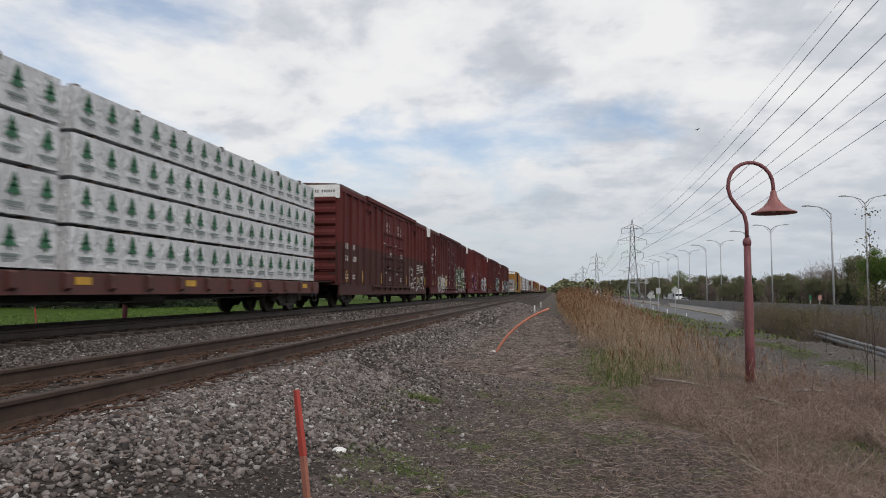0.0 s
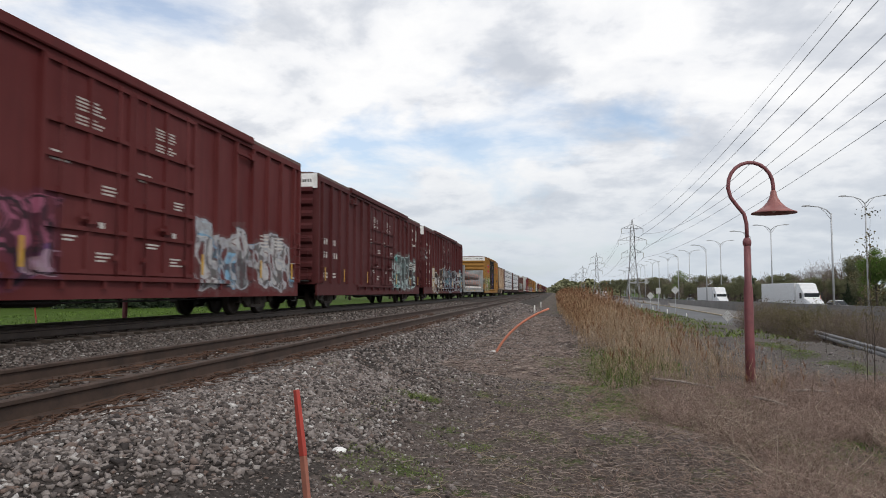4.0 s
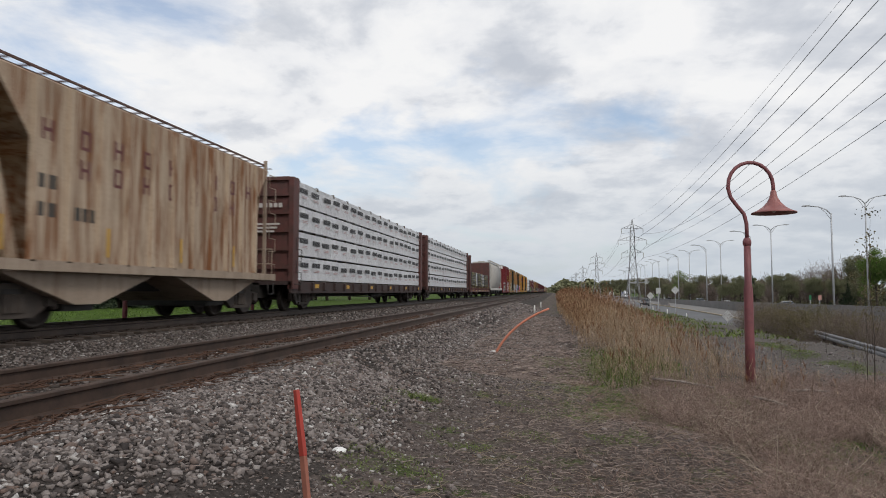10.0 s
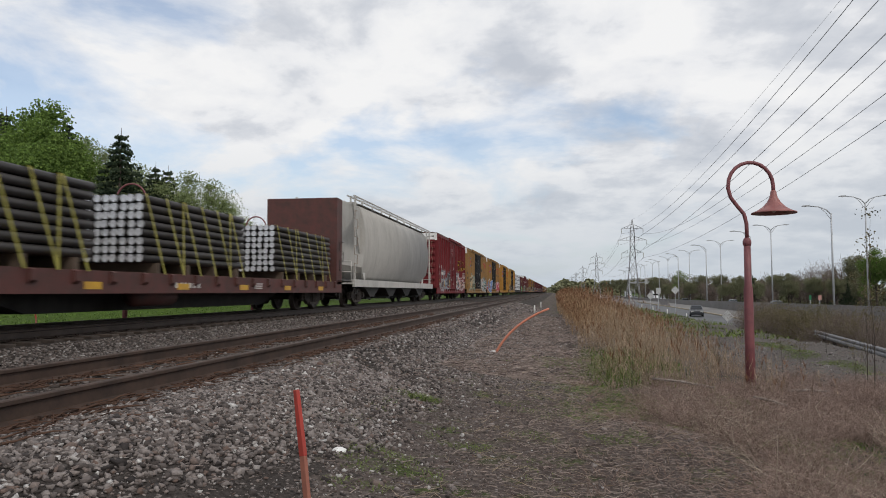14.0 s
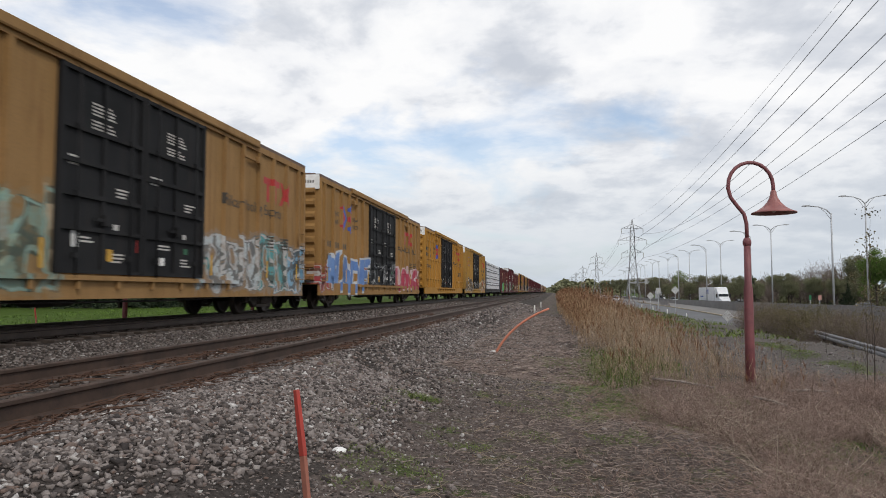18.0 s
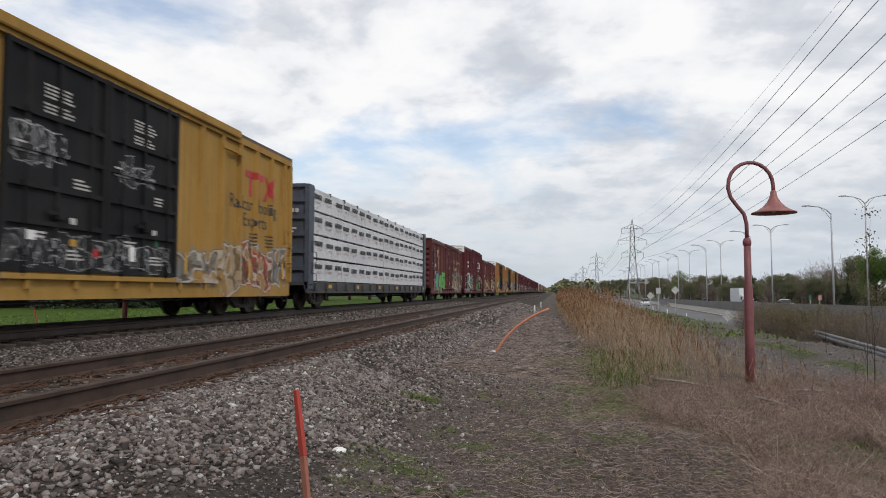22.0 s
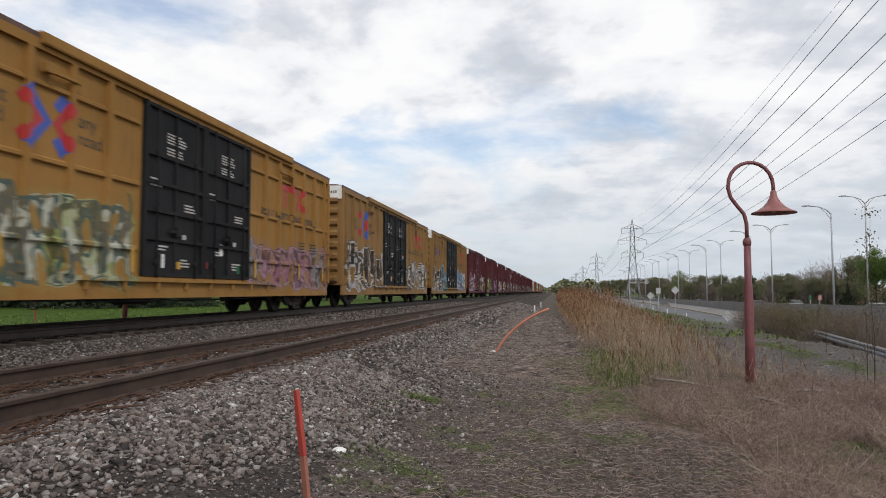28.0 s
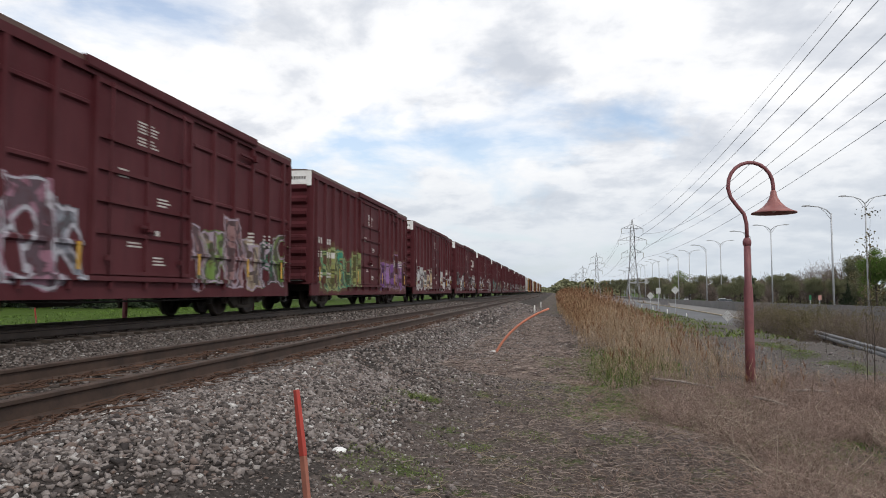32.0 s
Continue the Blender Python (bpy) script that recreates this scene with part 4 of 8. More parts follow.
def centerbeam(near, far, mat, style, bulk=True, gap_at=None, z_top=4.42, label="", deck_mat=None):
    car, h = car_base("centerbeam_flatcar", label or "brown centerbeam flatcar loaded with wrapped lumber", "flatcar", near, far, 2.0)
    L = 2 * h
    deck_mat = deck_mat or mat
    add_deck(car, h, 0.60, 1.00, deck_mat)
    bm = bmesh.new()
    box(bm, -0.3, 0.3, -h, h, 0.45, 0.95)
    for k in range(9):
        y = -h + L * (k + 0.5) / 9
        box(bm, -1.3, 1.3, y - 0.06, y + 0.06, 0.62, 0.9)
    part("centre_sill", bm, M_STEEL, car)
    for k in range(int(L / 1.25)):
        y = -h + 0.7 + k * 1.25
        bm = bmesh.new()
        prism(bm, [(1.42, 0.66), (1.50, 0.72), (1.50, 0.96), (1.42, 1.0)], y - 0.09, y + 0.09, "y")
        part("stake_pocket", bm, deck_mat, car)
        if k % 3 == 1:
            bm = bmesh.new()
            box(bm, 1.421, 1.428, y + 0.25, y + 0.70, 0.78, 0.92)
            part("placard", bm, M_YEL, car, "yellow reflective plate")
    bm = bmesh.new()
    box(bm, -0.06, 0.06, -h + 0.3, h - 0.3, 1.0, 1.2)
    box(bm, -0.09, 0.09, -h + 0.3, h - 0.3, z_top - 0.1, z_top + 0.05)
    part("centre_beam", bm, mat, car)
    for k in range(9):
        y = -h + 0.9 + (L - 1.8) * k / 8
        bm = bmesh.new()
        box(bm, -0.07, 0.07, y - 0.12, y + 0.12, 1.0, z_top)
        part("beam_post", bm, mat, car)
    if bulk:
        for s in (-1, 1):
            bm = bmesh.new()
            box(bm, -1.42, 1.42, *sorted((s * (h - 0.18), s * (h - 0.10))), 1.0, z_top + 0.02)
            e = part("end_bulkhead", bm, mat, car)
            for x in (-1.46, 1.30):
                bm = bmesh.new()
                box(bm, x, x + 0.16, *sorted((s * (h - 0.5), s * h)), 0.75, z_top)
                part("corner_post", bm, mat, e)
            for z in (1.4, 2.0, 2.6, 3.2, 3.8, z_top - 0.1):
                bm = bmesh.new()
                box(bm, -1.30, 1.30, *sorted((s * (h - 0.10), s * (h - 0.01))), z, z + 0.12)
                part("rib", bm, mat, e)
            if s < 0:
                bm = bmesh.new()
                for k in range(6):
                    box(bm, 0.1 + k * 0.17, 0.22 + k * 0.17, -h - 0.014, -h - 0.011, 3.42, 3.56)
                for i in range(3):
                    box(bm, 0.2, 1.0 - 0.1 * i, -h - 0.014, -h - 0.011, 2.84 - i * 0.12, 2.90 - i * 0.12)
                tagged(part("end_lettering", bm, M_LETTER, e, "white stencilled marks"), kind="stuff")
    part("ladder", ME_LADDER, M_STEEL, car, "", pose(1.48, -h + 0.3, 0.9))
    for s in (-1, 1):
        part("step", ME_STEP, M_STEEL, car, "", pose(1.42, s * (h - 0.5), 0.65))
    bm = bmesh.new()
    tube(bm, [(1.1, -h + 3.3, 0.55), (1.1, -1.0, 0.42), (1.1, h - 3.3, 0.55)], 0.02, 5)
    part("brake_rod", bm, M_STEEL, car)
    bm = bmesh.new()
    lathe(bm, [(0.05, -0.9), (0.2, -0.82), (0.2, 0.3), (0.05, 0.4)], 12, "y", 0.95, 1.5, 0.56)
    part("air_reservoir", bm, M_STEEL, car)
    # the load: four layers of packs on both sides of the beam
    mid = (near + far) / 2
    rnd = random.Random(int(near))
    edge = 0.62 if bulk else 0.35
    spans = [(-h + edge, h - edge)] if gap_at is None else [(-h + edge, gap_at - 0.02 - mid), (gap_at + 0.28 - mid, h - edge)]
    hgt = (z_top - 1.02) / 4
    for layer in range(4):
        for a, b in spans:
            n = max(1, round((b - a) / (3.6 if style == "dark" else 3.7)))
            l = (b - a) / n
            for k in range(n):
                y = mid + a + k * l
                z = 1.01 + layer * hgt
                lumber_pack(style, l, hgt - 0.035, (k + layer * 3) % 5, XT + 0.76 + rnd.uniform(-0.015, 0.02), y, z - 0.0)
                lumber_pack(style, l, hgt - 0.035, (k + layer * 2) % 5, XT - 0.76, y, z, True)
    for layer in range(4):
        for s in (1, -1):
            bm = bmesh.new()
            for a, b in spans:
                nn = int((b - a) / 1.2)
                for k in range(nn):
                    y = a + (k + 0.5) * (b - a) / nn
                    box(bm, s * 0.76 - 0.57, s * 0.76 + 0.57, y - 0.04, y + 0.04, 1.0 + layer * hgt - (0 if layer == 0 else 0.03), 1.035 + layer * hgt)
                if layer == 3:
                    for k in range(int((b - a) / 1.85) + 1):
                        y = a + 0.1 + k * 1.85
                        box(bm, s * 1.30 - 0.10, s * 1.30 + 0.075, y - 0.05, y + 0.05, 1.0 + 4 * hgt - 0.12, 1.0 + 4 * hgt + 0.005)
            sp = part("dunnage_strips", bm, M_SPACER)
            tagged(sp, "wooden spacer strips between lumber packs", "dunnage", kind="stuff")
            sp.location = (XT, mid, 0)
            mover(sp, mid)
    return car


def bulkhead_flat(near, far, mat, label, bh, deck_z=1.05, ends=(True, True), sheet=False):
    car, h = car_base("bulkhead_flatcar", label, "flatcar", near, far, 2.2)
    L = 2 * h
    add_deck(car, h, 0.62, deck_z, mat, 1.45)
    bm = bmesh.new()
    prism(bm, [(-h + 0.5, 0.85), (-h + 3.8, 0.62), (-h + 5.2, 0.24), (h - 5.2, 0.24), (h - 3.8, 0.62), (h - 0.5, 0.85), (h - 0.5, 0.95), (-h + 0.5, 0.95)], -0.35, 0.35, "x")
    part("centre_sill", bm, M_STEEL, car)
    for k in range(int(L / 1.05)):
        y = -h + 0.8 + k * 1.05
        bm = bmesh.new()
        prism(bm, [(1.45, deck_z - 0.26), (1.52, deck_z - 0.20), (1.52, deck_z - 0.03), (1.45, deck_z)], y - 0.08, y + 0.08, "y")
        part("stake_pocket", bm, mat, car)
        if k % 3 == 1:
            bm = bmesh.new()
            box(bm, 1.451, 1.458, y + 0.25, y + 0.75, 0.70, 0.84)
            part("placard", bm, M_YEL, car, "yellow reflective plate")
    for s, on in ((-1, ends[0]), (1, ends[1])):
        if not on:
            continue
        bm = bmesh.new()
        box(bm, -1.45, 1.45, *sorted((s * (h - 0.66), s * (h - 0.60))), deck_z, bh)
        wall = part("bulkhead", bm, mat, car, "ribbed steel end bulkhead")
        for x in (-1.45, -0.5, 0.4, 1.33):
            bm = bmesh.new()
            prism(bm, [(s * (h - 0.602), deck_z - 0.1), (s * h, deck_z - 0.1), (s * h, bh - 0.02), (s * (h - 0.602), bh - 0.002)], x, x + 0.12, "x")
            bmesh.ops.recalc_face_normals(bm, faces=bm.faces)
            part("buttress", bm, mat, wall)
        for z in (1.5, 2.1, 2.7):
            bm = bmesh.new()
            box(bm, -1.33, 1.33, *sorted((s * (h - 0.602), s * (h - 0.4))), z, z + 0.1)
            part("rib", bm, mat, wall)
        part("ladder", ME_LADDER, M_STEEL, car, "", pose(1.46, s * (h - 0.3), 1.1))
    part("step", ME_STEP, M_STEEL, car, "", pose(1.44, -h + 0.5, 0.68))
    part("step", ME_STEP, M_STEEL, car, "", pose(1.44, h - 0.5, 0.68))
    bm = bmesh.new()
    lathe(bm, [(0.05, -1.0), (0.24, -0.9), (0.24, 0.5), (0.05, 0.6)], 14, "y", 1.0, -2.0, 0.58)
    part("air_reservoir", bm, mat, car)
    bm = bmesh.new()
    for k in range(6):
        blocks(bm, -2 + k * 0.2, 0.74, 1, 0.16, 0.12, 1.4535, 0.3)
    for i in range(3):
        blocks(bm, 2.2, 0.86 - i * 0.06, 1, 0.5, 0.03, 1.4535, 0.0)
    tagged(part("car_lettering", bm, M_LETTER, car, "stencilled reporting marks"), kind="stuff")
    return car, h


# ---- covered hoppers ----
def hopper(near, far, paint, label, bays, curved, sill_mat):
    car, h = car_base("covered_hopper", label, "hopper car", near, far, 1.55 if bays == 2 else 1.9)
    L = 2 * h
    plat = 0.55 if bays == 2 else 1.75
    hb = h - plat
    top = 4.36 if bays == 2 else 4.60
    bm = bmesh.new()
    if curved:
        prof = []
        for k in range(9):
            a = -0.5 + k / 8
            prof.append((1.48 - 0.30 * abs(2 * a) ** 2.4, 1.35 + (top - 1.45) * (k / 8)))
        prof = [(1.05, 1.15)] + prof + [(0.9, top)]
    else:
        prof = [(1.42, 1.15), (1.42, 3.15), (1.42, top - 0.12), (1.2, top)]
    outline = prof + [(-a, b) for a, b in prof[::-1]]
    # sloped ends: the top reaches further out than the bottom
    cut = 1.5 if curved else 3.3
    v0 = [bm.verts.new((a, -hb + (0.9 if b < cut else 0.0), b)) for a, b in outline]
    v1 = [bm.verts.new((a, hb - (0.9 if b < cut else 0.0), b)) for a, b in outline]
    n = len(outline)
    bm.faces.new(v0[::-1]), bm.faces.new(v1)
    for i in range(n):
        f = bm.faces.new((v0[i], v0[(i + 1) % n], v1[(i + 1) % n], v1[i]))
        f.smooth = curved
    bmesh.ops.recalc_face_normals(bm, faces=bm.faces)
    if not curved:
        bmesh.ops.bisect_plane(bm, geom=bm.verts[:] + bm.edges[:] + bm.faces[:], plane_co=(0, 0, 3.15), plane_no=(0, 0, 1))
        ends = [f for f in bm.faces if abs(f.normal.y) > 0.5]
        for f in bmesh.ops.inset_individual(bm, faces=ends, thickness=0.10)["faces"]:
            f.smooth = False
        for f in ends:
            for v in f.verts:
                v.co.y -= math.copysign(0.25 + 0.55 * (top - v.co.z), v.co.y) * (0.9 if v.co.z < 4.0 else 0.4)
    part("body", bm, paint, car)
    if not curved:
        for k in range(11):
            y = -hb + 0.95 + 2 * (hb - 0.95) * k / 10
            bm = bmesh.new()
            prism(bm, [(1.41, y - 0.07), (1.50, y - 0.05), (1.50, y + 0.05), (1.41, y + 0.07)], 1.15, top - 0.13, "z")
            part("post", bm, paint, car)
    for s in (1, -1):
        bm = bmesh.new()
        box(bm, *sorted((s * 1.38, s * 1.50)), -h + 0.1, h - 0.1, 1.0 if bays == 2 else 0.86, 1.18)
        part("side_sill", bm, sill_mat, car)
    bm = bmesh.new()
    box(bm, -0.3, 0.3, -h, h, 0.66, 0.95)
    part("centre_sill", bm, M_STEEL, car)
    for k in range(bays):
        c = -hb + 2 * hb * (k + 0.5) / bays
        w = hb / bays * 0.96
        bm = bmesh.new()
        prism(bm, [(c - w, 1.1), (c + w, 1.1), (c + 0.35, 0.42), (c - 0.35, 0.42)], -1.28, 1.28, "x")
        part("hopper_bay", bm, sill_mat if bays == 2 else M_STEEL, car)
        bm = bmesh.new()
        box(bm, -1.1, 1.1, c - 0.42, c + 0.42, 0.30, 0.43)
        part("outlet_gate", bm, M_STEEL, car)
    # roof with running boards and hatches
    bm = bmesh.new()
    prism(bm, [(-1.25, top - 0.02), (-0.9, top + 0.10), (0.9, top + 0.10), (1.25, top - 0.02)], -hb - 0.02, hb + 0.02, "y")
    part("roof", bm, paint, car)
    bm = bmesh.new()
    for x in (1.0, 1.3):
        box(bm, x - 0.02, x + 0.02, -h + 0.5, h - 0.5, top + (0.20 if curved else 0.05), top + (0.25 if curved else 0.09))
    for k in range(int(L / 0.45)):
        y = -h + 0.6 + k * 0.45
        box(bm, 0.98, 1.32, y - 0.03, y + 0.03, top + (0.19 if curved else 0.04), top + (0.21 if curved else 0.06))
        if k % 4 == 0:
            box(bm, 1.1, 1.16, y - 0.03, y + 0.03, top - 0.1, top + (0.21 if curved else 0.05))
    part("running_board", bm, M_ROOFB if bays == 2 else sill_mat, car)
    for k in range(bays * 2):
        y = -hb + 2 * hb * (k + 0.5) / (bays * 2)
        bm = bmesh.new()
        box(bm, -0.4, 0.4, y - 0.75, y + 0.75, top + 0.08, top + 0.2)
        part("roof_hatch", bm, paint, car)
    # end platforms, frames, ladders
    for s in (-1, 1):
        bm = bmesh.new()
        box(bm, -1.45, 1.45, *sorted((s * (hb - 0.6), s * h)), 0.98, 1.04)
        part("end_platform", bm, sill_mat, car)
        for x in (-1.36, 1.30):
            bm = bmesh.new()
            box(bm, x, x + 0.08, *sorted((s * (h - 0.55), s * (h - 0.63))), 1.0, top + 0.2)
            part("end_post", bm, sill_mat, car)
        bm = bmesh.new()
        prism(bm, [(s * hb, top - 0.2), (s * (hb - 0.95), 1.1), (s * (hb - 0.7), 1.1), (s * (h - 0.6), top - 0.2)], 1.18, 1.24, "x")
        bmesh.ops.recalc_face_normals(bm, faces=bm.faces)
        part("end_gusset", bm, paint, car)
        part("ladder", ME_LADDER_LONG, M_STEEL if bays != 2 else sill_mat, car, "", pose(1.40, s * (h - 0.35), 1.1))
        bm = bmesh.new()
        for z in (1.5, 1.95):
            tube(bm, [(1.35, s * (h - 0.05), z), (-1.35, s * (h - 0.05), z)], 0.018, 5)
        for x in (-1.35, -0.5, 0.5, 1.35):
            tube(bm, [(x, s * (h - 0.05), 1.0), (x, s * (h - 0.05), 1.95)], 0.018, 5)
        part("handrail", bm, sill_mat, car)
        part("step", ME_STEP, M_STEEL, car, "", pose(1.44, s * (h - 0.35), 0.9))
    return car, h, hb, top

# ---- the train, car by car ----
def W(*a):
    return a


WHT, BLK, GRY = (0.52, 0.52, 0.52), (0.02, 0.02, 0.024), (0.20, 0.215, 0.225)
PINK, TEAL, SKYB, NAVY = (0.60, 0.22, 0.36), (0.05, 0.32, 0.28), (0.22, 0.42, 0.58), (0.05, 0.10, 0.30)
LIME, DGRN, ORNG, PURP, BEIG, YELG = (0.32, 0.44, 0.08), (0.03, 0.13, 0.07), (0.55, 0.16, 0.05), (0.20, 0.09, 0.28), (0.48, 0.38, 0.26), (0.55, 0.55, 0.12)


M_SPRAYB = surface("blue_spray", (0.08, 0.17, 0.42), (0.20, 0.32, 0.54), 0.6, scale=1.1, amount=0.7)
M_SPRAYB2 = surface("deep_blue_spray", (0.075, 0.15, 0.38), (0.17, 0.28, 0.50), 0.6, scale=1.3, amount=0.7)
M_SPRAYW = surface("white_spray", (0.56, 0.57, 0.58), (0.36, 0.38, 0.42), 0.6, scale=2.0, amount=0.6)
M_SPRAYR = surface("crimson_spray", (0.42, 0.05, 0.09), (0.30, 0.05, 0.08), 0.6, scale=1.5, amount=0.6)
M_SPRAYP = surface("pale_pink_spray", (0.58, 0.46, 0.46), (0.42, 0.25, 0.25), 0.6, scale=2.0, amount=0.6)
M_SPRAYT = surface("teal_spray", (0.07, 0.25, 0.25), (0.14, 0.36, 0.22), 0.6, scale=1.2, amount=0.7)
M_SPRAYG = surface("green_spray", (0.15, 0.38, 0.07), (0.08, 0.26, 0.10), 0.6, scale=1.2, amount=0.7)
M_SPRAYK = surface("black_spray", (0.022, 0.024, 0.025), (0.05, 0.05, 0.05), 0.6, scale=2.0, amount=0.5)


def build_train():
    centerbeam(1.46, 24.06, M_CARBROWN, "tree", bulk=False, gap_at=10.75, z_top=4.42, label="brown flatcar loaded with wrapped lumber")
    brown_car(26.36, 44.96, 1, "ribs", (0.095, 0.017, 0.016), [(4.6, 8.2, 0.7, 2.0, 3.0, [(0.07, 0.03, 0.026)], (0.5, 0.48, 0.46), 1.3)], patch=(-9.3, 9.3, 0.5, 2.75, (0.06, 0.032, 0.028)), label="two-tone red and brown steel boxcar with plug doors", rust=0.25)
    brown_car(46.56, 65.47, 2, "ribs", BROWN, [(-5.8, -2.6, 0.62, 2.0, 1.0, [WHT, BEIG, GRY], (0.5, 0.48, 0.42)), (2.8, 8.6, 0.62, 2.9, 2.0, [DGRN, BLK, (0.06, 0.13, 0.07), BROWN], (0.5, 0.52, 0.48)), (-9.3, -8.5, 2.3, 3.3, 2.4, [BROWN], WHT, 0.4)], [(-2.5, 2.5, 0.9, 3.2, 2.5, [GRY, (0.3, 0.34, 0.42), WHT, NAVY], WHT)], logo="near")
    brown_car(67.23, 85.84, 3, "ribs", (0.105, 0.018, 0.018), [(-6.4, -2.3, 0.75, 2.5, 4.0, [(0.45, 0.16, 0.26), (0.34, 0.11, 0.18), (0.16, 0.08, 0.2)], BLK), (3.0, 8.4, 0.7, 2.3, 5.0, [WHT, SKYB, GRY], (0.4, 0.42, 0.45))], rust=0.25, label="red steel boxcar with ribbed sides and plug doors")
    brown_car(87.64, 106.58, 4, "ribs", BROWN, [(2.7, 7.6, 0.72, 2.5, 6.0, [BLK, TEAL, (0.1, 0.14, 0.14), (0.35, 0.5, 0.48)], (0.45, 0.55, 0.55))], logo="far")
    brown_car(108.11, 126.79, 5, "ribs", BROWN, [(-5.9, -1.9, 0.62, 2.2, 7.0, [BLK, (0.55, 0.5, 0.4), (0.5, 0.35, 0.1)], WHT), (-1.2, 9.0, 0.62, 2.3, 8.0, [GRY, (0.12, 0.2, 0.28), (0.15, 0.3, 0.36), BLK], (0.38, 0.42, 0.45)), (-9.2, -8.5, 2.7, 3.4, 2.9, [BROWN, GRY], (0.4, 0.45, 0.48), 0.35)], [(-2.5, 2.5, 0.9, 2.6, 8.0, [BLK, (0.1, 0.15, 0.3), GRY], (0.35, 0.4, 0.5))], logo="near")
    concrete_flat(128.3, 145.9)
    pool_car(147.79, 166.49, 7, "grid", [(-8.9, -2.6, 0.7, 2.45, 9.0, [(0.36, 0.46, 0.16), WHT, (0.25, 0.36, 0.14), WHT, (0.5, 0.55, 0.45)], (0.12, 0.14, 0.08))], [(0.1, 0.9, 0.7, 3.0, 3.3, [(0.03, 0.09, 0.30), (0.03, 0.11, 0.34), (0.3, 0.05, 0.05)], NAVY, 0.8)])
    rusty_hopper(168.1, 179.6)
    centerbeam(181.0, 203.2, M_CARBROWN, "dark", deck_mat=M_CARDARK)
    centerbeam(204.9, 227.2, M_CARBROWN, "dark", deck_mat=M_CARDARK)
    bar_flat(229.0, 249.6)
    grey_hopper(251.2, 270.3)
    brown_car(272.19, 287.69, 13, "ribs", (0.14, 0.016, 0.019), [(-5.9, -1.9, 0.7, 2.2, 11.0, [GRY, (0.3, 0.36, 0.4), (0.4, 0.38, 0.38)], (0.35, 0.4, 0.42)), (2.0, 7.3, 0.7, 2.2, 12.0, [WHT, (0.45, 0.48, 0.5), (0.6, 0.4, 0.38)], (0.5, 0.5, 0.5)), (3.0, 7.0, 2.5, 3.6, 13.0, [(0.14, 0.016, 0.019)], (0.42, 0.32, 0.04), 0.7)], doors=(0.38, 0.60), two_doors=False, nposts=16, rust=0.2, label="bright oxide red steel boxcar with a plug door")
    pool_car(289.55, 308.15, 14, "ribs", [(-7.2, -2.6, 0.75, 2.4, 14.0, [(0.3, 0.42, 0.34), BEIG, (0.2, 0.3, 0.25)], (0.25, 0.4, 0.36)), (2.8, 9.0, 0.62, 2.3, 15.0, [(0.5, 0.56, 0.58), (0.1, 0.34, 0.36), SKYB], WHT)], base=(0.28, 0.16, 0.06), slogan=False, rust=0.35, logo_at=-7.7)
    c = pool_car(309.77, 328.5, 15, "ribs", [(-9.2, -7.9, 0.6, 1.7, 16.0, [(0.55, 0.55, 0.58), (0.4, 0.06, 0.08)], WHT, 0.6), (-3.4, -2.7, 1.4, 2.2, 16.5, [(0.4, 0.06, 0.08), WHT], WHT, 0.5)], [(-2.5, 2.5, 0.9, 2.1, 3.5, [BLK, WHT, GRY], BLK, 0.7)], base=(0.29, 0.16, 0.053), rust=0.3, logo_at=-6.75)
    hh = 9.365
    ys = [-hh + 0.06] + [-hh + 2 * hh * (k + 0.5) / 18 for k in range(18)] + [hh - 0.06]
    spray_word(c, "MADE", -8.45, -2.75, 0.58, 2.15, [M_SPRAYB, M_SPRAYB2], M_SPRAYW, ys)
    spray_word(c, "LONG", 2.75, 8.7, 0.58, 2.05, [M_SPRAYR], M_SPRAYP, ys, -0.05)
    pool_car(330.36, 349.03, 16, "grid", base=(0.37, 0.185, 0.032), rust=0.1, logo_at=-4.97, size=1.08, label="clean mustard yellow boxcar with black double plug doors")
    pool_car(350.88, 369.55, 17, "ribs", [(-8.8, -5.2, 0.6, 2.0, 18.0, [BLK, BLK, (0.10, 0.09, 0.085)], (0.46, 0.44, 0.42)), (-5.2, -2.7, 0.6, 1.8, 18.5, [(0.3, 0.3, 0.3), GRY, (0.38, 0.36, 0.33)], (0.06, 0.055, 0.05), 0.7), (2.8, 8.6, 0.7, 2.0, 19.0, [(0.4, 0.3, 0.2), (0.35, 0.05, 0.06), GRY], (0.5, 0.46, 0.4))], [(-2.2, -1.2, 2.7, 3.4, 21.0, [BLK], (0.5, 0.5, 0.5), 0.4), (0.5, 1.5, 2.7, 3.3, 22.0, [BLK], (0.45, 0.45, 0.45), 0.35), (-2.4, 2.2, 1.0, 1.7, 24.0, [BLK], (0.36, 0.36, 0.36), 0.4)], base=(0.35, 0.20, 0.046), slogan="stacked", logo_at=-7.7)
    centerbeam(371.3, 393.3, M_CARBLUE, "dark", deck_mat=M_CARBLACK, label="dull blue-black centerbeam flatcar loaded with wrapped lumber")
